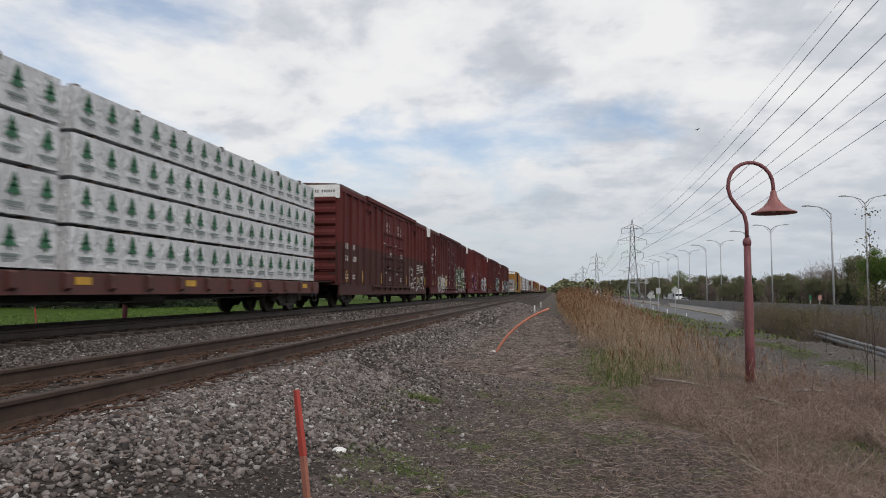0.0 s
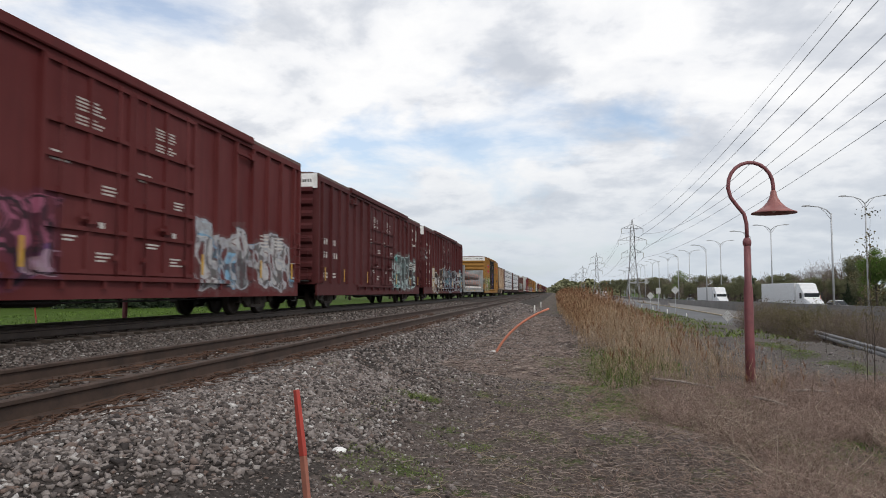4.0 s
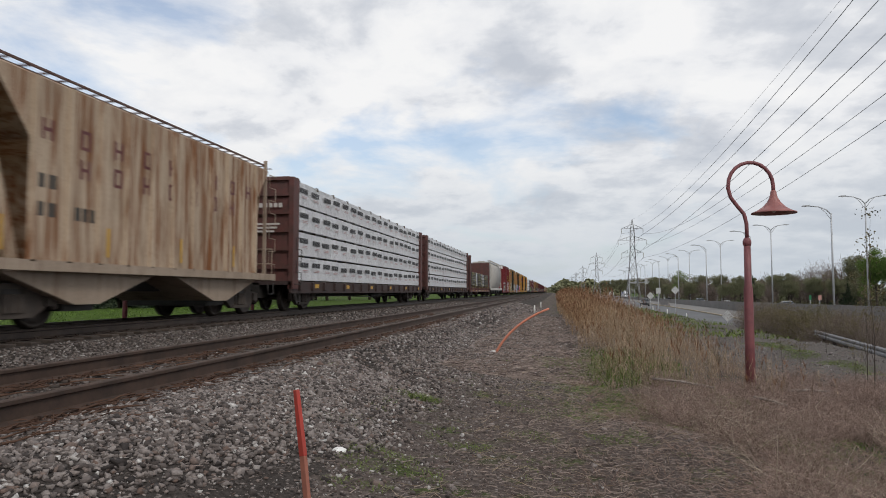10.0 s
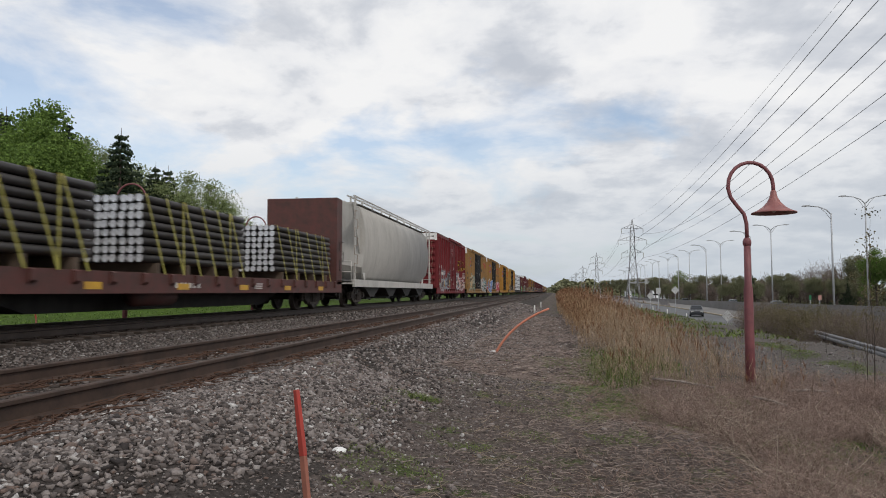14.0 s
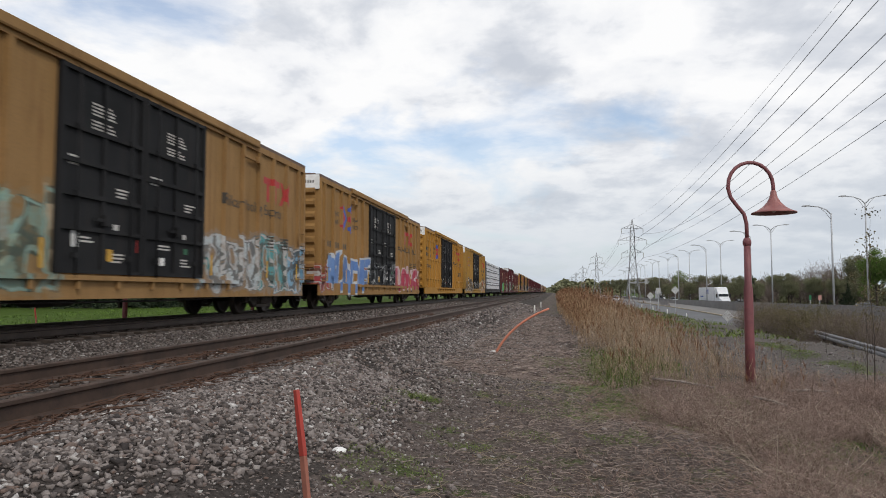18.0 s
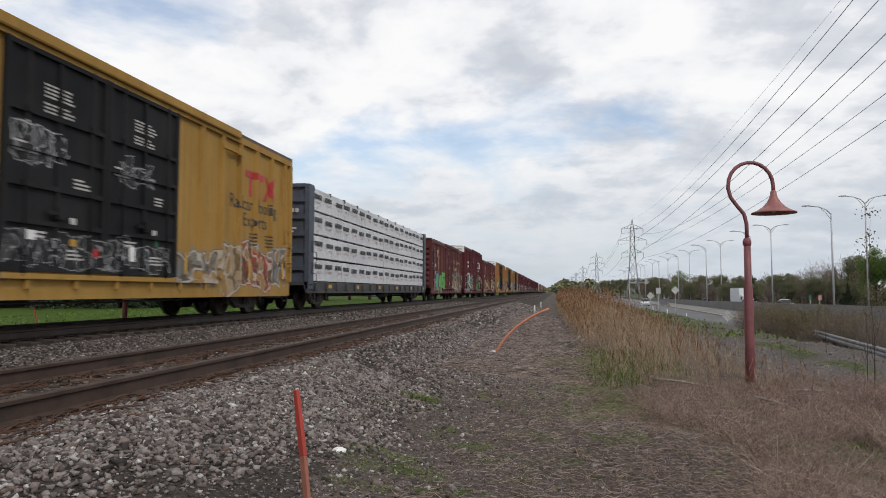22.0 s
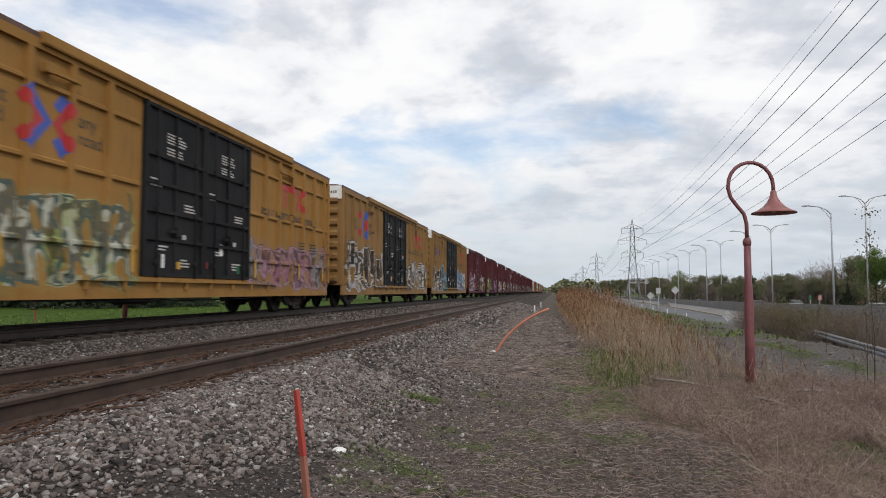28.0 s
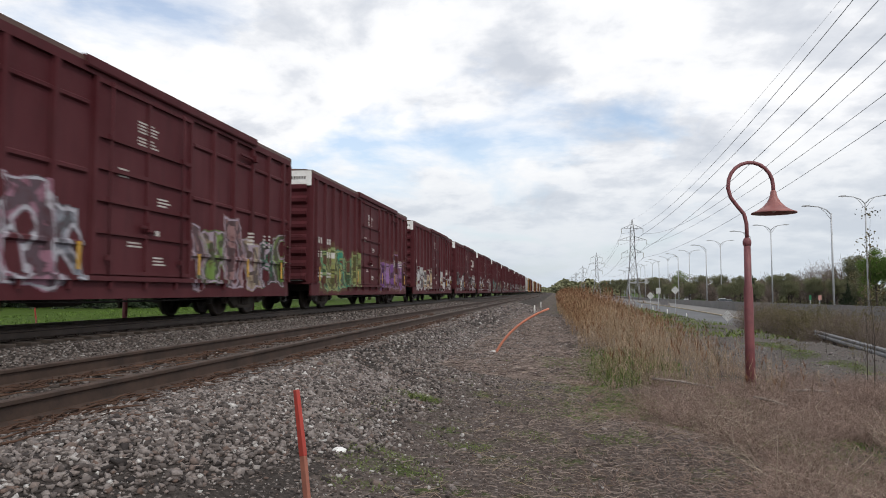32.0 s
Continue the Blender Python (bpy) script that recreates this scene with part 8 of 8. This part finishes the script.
    tagged(ob, "hazy line of far woods on the horizon", "woods", kind="stuff")


woods()


def shrubs():
    a = broadleaf("shrub", 1.7, 0.9, 1500, 0.013, M_SHRUB, "brown-green budding shrub behind the guardrail", lobes=16, category="shrub", stout=0.5)
    b = broadleaf("shrub", 1.6, 0.9, 3000, 0.004, M_BARE, "leafless brown shrub behind the guardrail", bare=True, lobes=16, category="shrub", stout=0.5)
    spots = []
    for k in range(96):
        v = RNG.random()
        spots.append((12.2 + 0.7 * v + 2.4 * RNG.random(), 27 + 22 * v))
    a.matrix_basis, b.matrix_basis = pose(13.6, 33, -2.8), pose(14.2, 38, -2.9)
    for k, (x, y) in enumerate(spots):
        plant(a if k % 3 == 0 else b, x, y, None, 1.15 + 0.6 * RNG.random(), RNG.uniform(0, 360))
    sap = broadleaf("sapling", 2.9, 0.3, 420, 0.011, M_SHRUB, "thin sapling with a few yellow-green leaves", lobes=8, category="sapling", stout=0.13)
    first = True
    for px, py, d, s in ((1548, 700, 12.5, 1.25), (1535, 690, 13.5, 1.0), (1385, 665, 15.5, 0.55), (1418, 668, 15.2, 0.5), (1462, 600, 21, 0.9), (1515, 690, 13.2, 0.6), (1275, 690, 12.9, 0.42), (1255, 700, 12.4, 0.36), (1120, 720, 11.3, 0.36)):
        p = on_plane(px, py, d)
        if first:
            sap.matrix_basis = pose(p.x, p.y, float(ground_z(p.x, p.y)) - 0.02)
            sap.scale = (s, s, s)
            first = False
        else:
            plant(sap, p.x, p.y, None, s, RNG.uniform(0, 360))


shrubs()


# ---- roadside ----
M_GUARD = surface("dull_galvanised_rail", (0.26, 0.26, 0.265), (0.15, 0.14, 0.135), 0.55, 0.3)


def guardrail():
    t = thing("guardrail", "galvanised steel guardrail on posts", "guardrail")
    x, y0, y1 = 0.0, 0.0, 17.9
    g = -1.97
    bm = bmesh.new()
    prof = [(0.0, 0.52), (0.05, 0.56), (0.05, 0.62), (0.01, 0.67), (0.05, 0.72), (0.05, 0.78), (0.0, 0.82), (-0.01, 0.82), (0.035, 0.78), (0.035, 0.72), (-0.005, 0.67), (0.035, 0.62), (0.035, 0.56), (-0.01, 0.52)]
    prism(bm, [(x - a, g + b) for a, b in prof], y0, y1, "y")
    bmesh.ops.recalc_face_normals(bm, faces=bm.faces)
    part("rail", bm, M_GUARD, t)
    t.matrix_world = pose(9.34, 17.65, 0, 0, 0, -8.98)
    for k in range(9):
        y = y0 + 0.6 + k * 2.0
        bm = bmesh.new()
        box(bm, x + 0.06, x + 0.2, y - 0.07, y + 0.07, g - 0.7, g + 0.80)
        part("post", bm, M_STEEL, t)


guardrail()
M_SIGNBACK = surface("sign_back", (0.55, 0.55, 0.54), None, 0.5, 0.3)
M_SIGNGRN = surface("sign_green", (0.02, 0.20, 0.08), None, 0.5)


def diamond_sign(px, py, d, half, label, foot):
    p = on_plane(px, py, d)
    t = thing("diamond_sign", label, "road sign", "diamond signs")
    t.matrix_world = pose(p.x, p.y, p.z, 0, 0, HEADING)
    bm = bmesh.new()
    prism(bm, [(0, -half), (half, 0), (0, half), (-half, 0)], -0.012, 0.012, "y")
    bmesh.ops.recalc_face_normals(bm, faces=bm.faces)
    part("panel", bm, M_SIGNBACK, t)
    bm = bmesh.new()
    box(bm, -0.03, 0.03, 0.014, 0.07, foot - p.z, half * 0.8)
    part("post", bm, M_POLE, t)


M_DEADWOOD = surface("bleached_wood", (0.34, 0.30, 0.27), (0.17, 0.145, 0.125), 0.9, fine=60)


def roadside():
    p = on_plane(1288, 561, 50)
    diamond_sign(1288, 560, 50, 0.42, "pale back of a diamond road sign", float(ground_z(p.x, p.y)))
    diamond_sign(1151, 524, 110, 0.60, "pale back of a far diamond road sign", -2.4)
    diamond_sign(1195, 514, 105, 0.62, "pale diamond road sign beside the ramp", -2.4)
    p = on_plane(1165, 515, 120)
    t = thing("road_sign", "pale rectangular road sign on a post", "road sign")
    t.matrix_world = pose(p.x, p.y, p.z, 0, 0, HEADING)
    bm = bmesh.new()
    box(bm, -0.4, 0.4, -0.02, 0.02, -0.5, 0.5)
    part("panel", bm, M_SIGNBACK, t)
    bm = bmesh.new()
    box(bm, -0.05, 0.05, 0.022, 0.1, -2.3 - p.z, 0.4)
    part("post", bm, M_POLE, t)
    # sign gantry over the highway
    t = thing("sign_gantry", "grey steel sign gantry over the highway", "gantry")
    y = 258.0
    t.location = (0, y, 0)
    for x in (26.5, 38.6, 56.5):
        bm = bmesh.new()
        box(bm, x - 0.25, x + 0.25, -0.25, 0.25, -3.0, 5.0)
        part("column", bm, M_POLE, t)
    for z in (4.0, 5.2):
        bm = bmesh.new()
        box(bm, 26.3, 56.7, -0.15, 0.15, z - 0.15, z + 0.15)
        part("beam", bm, M_POLE, t)
    for k in range(20):
        bm = bmesh.new()
        x = 27 + k * 1.48
        tube(bm, [(x, 0, 4.1 if k % 2 else 5.1), (x + 1.48, 0, 5.1 if k % 2 else 4.1)], 0.06, 4)
        part("brace", bm, M_POLE, t)
    bm = bmesh.new()
    box(bm, 32, 37.5, -0.35, -0.22, 3.4, 5.6)
    part("sign_back", bm, M_SIGNBACK, t)
    # the ramp's edge kerb and the nose barrier
    ribbon("ramp_kerb", 22.5, 22.9, ramp_z, M_PAINTY, 0.16, [60, 70, 85, 100, 120, 140, 171, 200], 0.2, label="yellowish painted kerb along the ramp", category="kerb", kind="structure")
    ribbon("ramp_line", 15.8, 16.0, ramp_z, M_PAINTW, 0.008, [40, 70, 85, 100, 120, 140, 171, 210], 0.006, label="white edge line on the ramp", category="road marking", kind="structure")
    p = on_plane(1192, 527, 150)
    t = thing("crash_barrier", "pale grey concrete barrier at the ramp nose", "barrier")
    t.location = (23.6, 158, float(ramp_z(158)))
    bm = bmesh.new()
    prism(bm, [(-0.3, 0), (0.3, 0), (0.15, 0.4), (0.1, 1.0), (-0.1, 1.0), (-0.15, 0.4)], -6, 6, "y")
    part("barrier", bm, M_CONCRETE, t)
    for k in range(8):
        t = thing("delineator_post", "slim white delineator post beside the ramp", "delineator", "delineator posts")
        y = 84 + k * 14
        t.location = (15.0, y, float(ramp_z(y)) - 0.15)
        bm = bmesh.new()
        lathe(bm, [(0.06, 0), (0.06, 1.1), (0.03, 1.13)], 8)
        part("post", bm, M_WHITE, t)
    for px, mat, lab, w in ((1434, M_SIGNGRN, "small green road sign", 0.17), (1451, M_PINKM, "small pale red road sign", 0.25)):
        q = on_plane(px, 527, 105)
        t = thing("small_road_sign", lab, "road sign")
        t.matrix_world = pose(q.x, q.y, q.z, 0, 0, HEADING)
        bm = bmesh.new()
        box(bm, -w, w, -0.02, 0.02, -0.35, 0.35)
        part("panel", bm, mat, t)
        bm = bmesh.new()
        box(bm, -0.04, 0.04, 0.022, 0.1, float(ground_z(q.x, q.y)) - q.z, 0.3)
        part("post", bm, M_POLE, t)
    for px, py, d in ((946, 537, 45), (957, 530, 62)):
        q = on_plane(px, py, d)
        t = thing("marker_post", "small white trackside marker post", "marker post", "marker posts")
        t.location = (q.x, q.y, float(ground_z(q.x, q.y)))
        bm = bmesh.new()
        lathe(bm, [(0.05, -0.05), (0.05, 0.5), (0.03, 0.52)], 8)
        part("post", bm, M_WHITE, t)
    # pale broken poles lying in the brush
    for a, b in (((1155, 722, 11.0), (1265, 728, 10.8)), ((1335, 738, 10.4), (1395, 741, 10.3)), ((1395, 702, 12.0), (1470, 712, 11.8))):
        p, q = on_plane(*a), on_plane(*b)
        t = thing("fallen_pole", "pale weathered pole lying in the brush", "pole", "fallen poles")
        p.z, q.z = float(ground_z(p.x, p.y)) + 0.16, float(ground_z(q.x, q.y)) + 0.14
        t.location = p
        bm = bmesh.new()
        tube(bm, [(0, 0, 0), (q - p) * 0.5 + Vector((0, 0, 0.015)), q - p], [0.022, 0.02, 0.017], 7)
        part("pole", bm, M_DEADWOOD, t)


roadside()

# ---- traffic ----
M_GLASSD = plain("dark_vehicle_glass", (0.02, 0.024, 0.028), 0.12)
M_TYRE = plain("tyre_rubber", (0.02, 0.02, 0.02), 0.85)
M_TRUCKW = surface("white_truck_paint", (0.74, 0.75, 0.76), (0.62, 0.62, 0.62), 0.35)
M_CHROME = plain("bright_trim", (0.5, 0.5, 0.5), 0.25, 0.8)
M_HEAD = plain("headlamp_lens", (0.8, 0.8, 0.78), 0.15)
ROAD = []  # vehicle, lane x, y at the start, speed, height of the lane


def wheel_part(parent, x, y, r, w):
    bm = bmesh.new()
    lathe(bm, [(r * 0.5, -w / 2), (r * 0.95, -w / 2), (r, -w * 0.3), (r, w * 0.3), (r * 0.95, w / 2), (r * 0.5, w / 2)], 16, "x")
    t = part("wheel", bm, M_TYRE, parent, "", pose(x, y, r))
    bm = bmesh.new()
    lathe(bm, [(0.04, -w * 0.52), (r * 0.55, -w * 0.45), (r * 0.55, w * 0.45), (0.04, w * 0.52)], 12, "x")
    part("rim", bm, M_CHROME, t)


def loft(bm, secs):
    """Skin through cross sections (y, half width low, half width high, z low, z high)."""
    rings = []
    for y, wl, wh, zl, zh in secs:
        rings.append([bm.verts.new(c) for c in ((-wl, y, zl), (wl, y, zl), (wl, y, zl + (zh - zl) * 0.6), (wh, y, zh), (-wh, y, zh), (-wl, y, zl + (zh - zl) * 0.6))])
    for a, b in zip(rings, rings[1:]):
        for k in range(6):
            bm.faces.new((a[k], a[(k + 1) % 6], b[(k + 1) % 6], b[k]))
    bm.faces.new(rings[0][::-1]), bm.faces.new(rings[-1])
    bmesh.ops.recalc_face_normals(bm, faces=bm.faces)


def car_thing(col, label, suv=False):
    """A car that heads towards -y."""
    t = thing("car", label, "car", "highway traffic")
    mat = surface("car_body_%s" % label.split()[0], col, tuple(c * 0.85 for c in col), 0.3, 0.2, amount=0.2, bumps=0)
    h = 0.25 if suv else 0.0
    bm = bmesh.new()
    loft(bm, [(-2.2, 0.7, 0.6, 0.35, 0.62), (-2.0, 0.86, 0.78, 0.25, 0.78 + h), (-1.0, 0.9, 0.84, 0.22, 0.95 + h), (1.7, 0.9, 0.84, 0.22, 0.98 + h), (2.1, 0.86, 0.76, 0.28, 0.95 + h), (2.25, 0.75, 0.68, 0.4, 0.85 + h)])
    part("body", bm, mat, t)
    bm = bmesh.new()
    loft(bm, [(-0.95, 0.78, 0.74, 0.9 + h, 0.98 + h), (-0.25, 0.76, 0.62, 0.9 + h, 1.44 + h), (0.9, 0.76, 0.62, 0.9 + h, 1.46 + h), (1.9, 0.76, 0.70, 0.9 + h, 1.02 + h)])
    part("cabin_glass", bm, M_GLASSD, t)
    bm = bmesh.new()
    loft(bm, [(-0.2, 0.64, 0.58, 1.42 + h, 1.47 + h), (0.35, 0.64, 0.58, 1.44 + h, 1.50 + h), (0.95, 0.64, 0.56, 1.42 + h, 1.47 + h)])
    part("roof", bm, mat, t)
    for x in (-0.78, 0.78):
        for y in (-1.4, 1.35):
            wheel_part(t, x, y, 0.32, 0.2)
        bm = bmesh.new()
        box(bm, x * 0.75 - 0.16, x * 0.75 + 0.16, -2.16, -2.05, 0.58, 0.72)
        part("headlight", bev(bm, 0.02), M_HEAD, t)
    return t


def semi(label, sign=False):
    t = thing("semi_truck", label, "truck", "highway traffic")
    bm = bmesh.new()
    box(bm, -1.3, 1.3, 5.2, 21.0, 1.15, 4.1)
    part("trailer", bev(bm, 0.04), M_TRUCKW, t)
    bm = bmesh.new()
    box(bm, -0.5, 0.5, 4.0, 20.5, 0.85, 1.15)
    part("chassis", bm, M_STEEL, t)
    if sign:
        bm = bmesh.new()
        box(bm, -1.312, -1.304, 10.5, 13.0, 2.6, 3.6)
        part("livery_panel", bm, M_BLUE, t, "blue livery panel")
        bm = bmesh.new()
        box(bm, -1.312, -1.304, 16.0, 19.0, 1.9, 2.2)
        part("livery_panel", bm, M_BLUE, t, "blue livery panel")
    bm = bmesh.new()
    loft(bm, [(1.2, 1.0, 0.95, 0.7, 1.75), (1.9, 1.05, 1.0, 0.6, 1.85), (2.2, 1.15, 1.0, 0.6, 2.6), (2.9, 1.2, 1.05, 0.6, 3.2), (3.6, 1.22, 1.1, 0.6, 3.9), (4.7, 1.22, 1.15, 0.6, 4.05)])
    part("cab", bm, M_TRUCKW, t)
    bm = bmesh.new()
    loft(bm, [(0.0, 0.85, 0.8, 0.45, 1.25), (0.4, 1.05, 0.9, 0.4, 1.5), (1.4, 1.1, 1.0, 0.5, 1.75)])
    part("hood", bm, M_TRUCKW, t)
    bm = bmesh.new()
    box(bm, -0.95, 0.95, 2.0, 2.16, 1.95, 2.65)
    part("windscreen", bm, M_GLASSD, t)
    for s in (-1, 1):
        bm = bmesh.new()
        box(bm, *sorted((s * 1.17, s * 1.235)), 2.5, 3.2, 1.95, 2.6)
        part("side_window", bm, M_GLASSD, t)
        bm = bmesh.new()
        box(bm, s * 0.75 - 0.2, s * 0.75 + 0.2, -0.02, 0.12, 0.85, 1.05)
        part("headlight", bm, M_HEAD, t)
        bm = bmesh.new()
        box(bm, *sorted((s * 1.3, s * 1.5)), 2.2, 2.35, 1.9, 2.7)
        part("mirror", bm, M_STEEL, t)
        for y in (1.0, 4.4, 5.7, 18.2, 19.5):
            wheel_part(t, s * 1.05, y, 0.5, 0.3)
    bm = bmesh.new()
    box(bm, -0.55, 0.55, -0.03, 0.06, 0.6, 1.2)
    part("grille", bm, M_CHROME, t)
    return t


def box_truck():
    t = thing("box_truck", "white box truck on the highway", "truck", "highway traffic")
    bm = bmesh.new()
    box(bm, -1.2, 1.2, 2.3, 9.0, 0.95, 3.7)
    part("cargo_box", bev(bm, 0.03), M_TRUCKW, t)
    bm = bmesh.new()
    loft(bm, [(0.0, 0.9, 0.85, 0.45, 1.2), (0.7, 1.0, 0.9, 0.45, 1.45), (1.1, 1.0, 0.85, 0.45, 2.3), (2.2, 1.0, 0.88, 0.45, 2.45)])
    part("cab", bm, M_TRUCKW, t)
    bm = bmesh.new()
    box(bm, -0.8, 0.8, 0.74, 0.9, 1.5, 2.1)
    part("windscreen", bm, M_GLASSD, t)
    for s in (-1, 1):
        for y in (1.0, 7.2):
            wheel_part(t, s * 0.95, y, 0.45, 0.3)
        bm = bmesh.new()
        box(bm, *sorted((s * 0.96, s * 1.015)), 1.2, 1.9, 1.5, 2.05)
        part("side_window", bm, M_GLASSD, t)
    return t


def traffic():
    white, silver, dark, red = (0.7, 0.7, 0.7), (0.32, 0.33, 0.35), (0.03, 0.032, 0.036), (0.25, 0.03, 0.03)
    for lane, y0, v, kind in ((35, 206, 26.3, "semi"), (35, 263, 27.4, "semi"), (35, 598, 24.8, "semi_sign"), (35, 706, 26, "box"),
                              (35, 373, 26, white), (35, 328, 26, silver), (36.5, 777, 27.2, white), (33.5, 646, 24.4, white), (35, 588, 27.9, silver), (35, 496, 27, silver), (35, 839, 27, white), (35, 933, 27, dark),
                              (33.5, 190, 25, white), (33.5, 288, 26.5, white), (33.5, 430, 26, silver), (36.5, 530, 27, white), (33.5, 690, 25.5, dark), (36.5, 890, 27, silver), (33.5, 980, 26, white), (36.5, 1020, 27, silver)):
        if kind == "semi":
            t = semi("white semi-trailer truck on the highway")
        elif kind == "semi_sign":
            t = semi("white semi-trailer truck with blue livery panels", True)
        elif kind == "box":
            t = box_truck()
        else:
            t = car_thing(kind, {white: "white sedan car on the highway", silver: "silver sedan car on the highway", dark: "black sedan car on the highway"}[kind], lane == 33.5)
        ROAD.append((t, lane, y0, -v, highway_z))
    for y0, v, c, lab in ((291, 13.7, dark, "black car on the exit ramp"), (539, 17.5, white, "white car on the exit ramp")):
        ROAD.append((car_thing(c, lab), 19.0, y0, -v, ramp_z))
    for y0, v, c in ((60, 27, silver), (-80, 28, white), (-300, 27, dark), (-420, 27, silver), (-640, 28, white)):
        t = car_thing(c, {white: "white sedan car on the highway", silver: "silver sedan car on the highway", dark: "black sedan car on the highway"}[c])
        ROAD.append((t, 46.0, y0, v, highway_z))


traffic()


def bird():
    t = thing("bird", "small dark bird flying across the sky", "bird")
    m = plain("dark_feathers", (0.03, 0.03, 0.035), 0.8)
    bm = bmesh.new()
    lathe(bm, [(0.01, -0.16), (0.05, -0.08), (0.06, 0.0), (0.03, 0.12), (0.01, 0.2)], 8, "y")
    part("body", bm, m, t)
    for s in (-1, 1):
        bm = bmesh.new()
        vs = [bm.verts.new(c) for c in ((s * 0.03, -0.06, 0.02), (s * 0.22, -0.08, 0.10), (s * 0.45, 0.04, 0.05), (s * 0.2, 0.07, 0.08), (s * 0.03, 0.07, 0.02))]
        bm.faces.new(vs)
        bmesh.ops.solidify(bm, geom=list(bm.faces), thickness=0.012)
        part("wing", bm, m, t)
    t.scale = (0.55, 0.55, 0.55)
    return t


BIRD = bird()


def road_motions():
    for t, lane, y0, v, zf in ROAD:
        rows = []
        for s in range(0, 33, 2):
            y = y0 + v * s
            rows.append((s, pose(lane, y, float(zf(y)), 0, 0, (-9 if lane == 19.0 else 0) if v < 0 else 180)))
        walk(t, rows)
    a, b = on_plane(1234, 230, 45), on_plane(1511, 89, 45)
    step = (b - a) / 1.5
    walk(BIRD, [(0, Matrix.Translation(a) @ pose(0, 0, 0, 0, 0, -60) @ Matrix.Scale(0.55, 4)), (16, Matrix.Translation(a + step * 16) @ pose(0, 0, 0, 0, 0, -60) @ Matrix.Scale(0.55, 4)), (32, Matrix.Translation(a + step * 32) @ pose(0, 0, 0, 0, 0, -60) @ Matrix.Scale(0.55, 4))])


build_train()


motions()
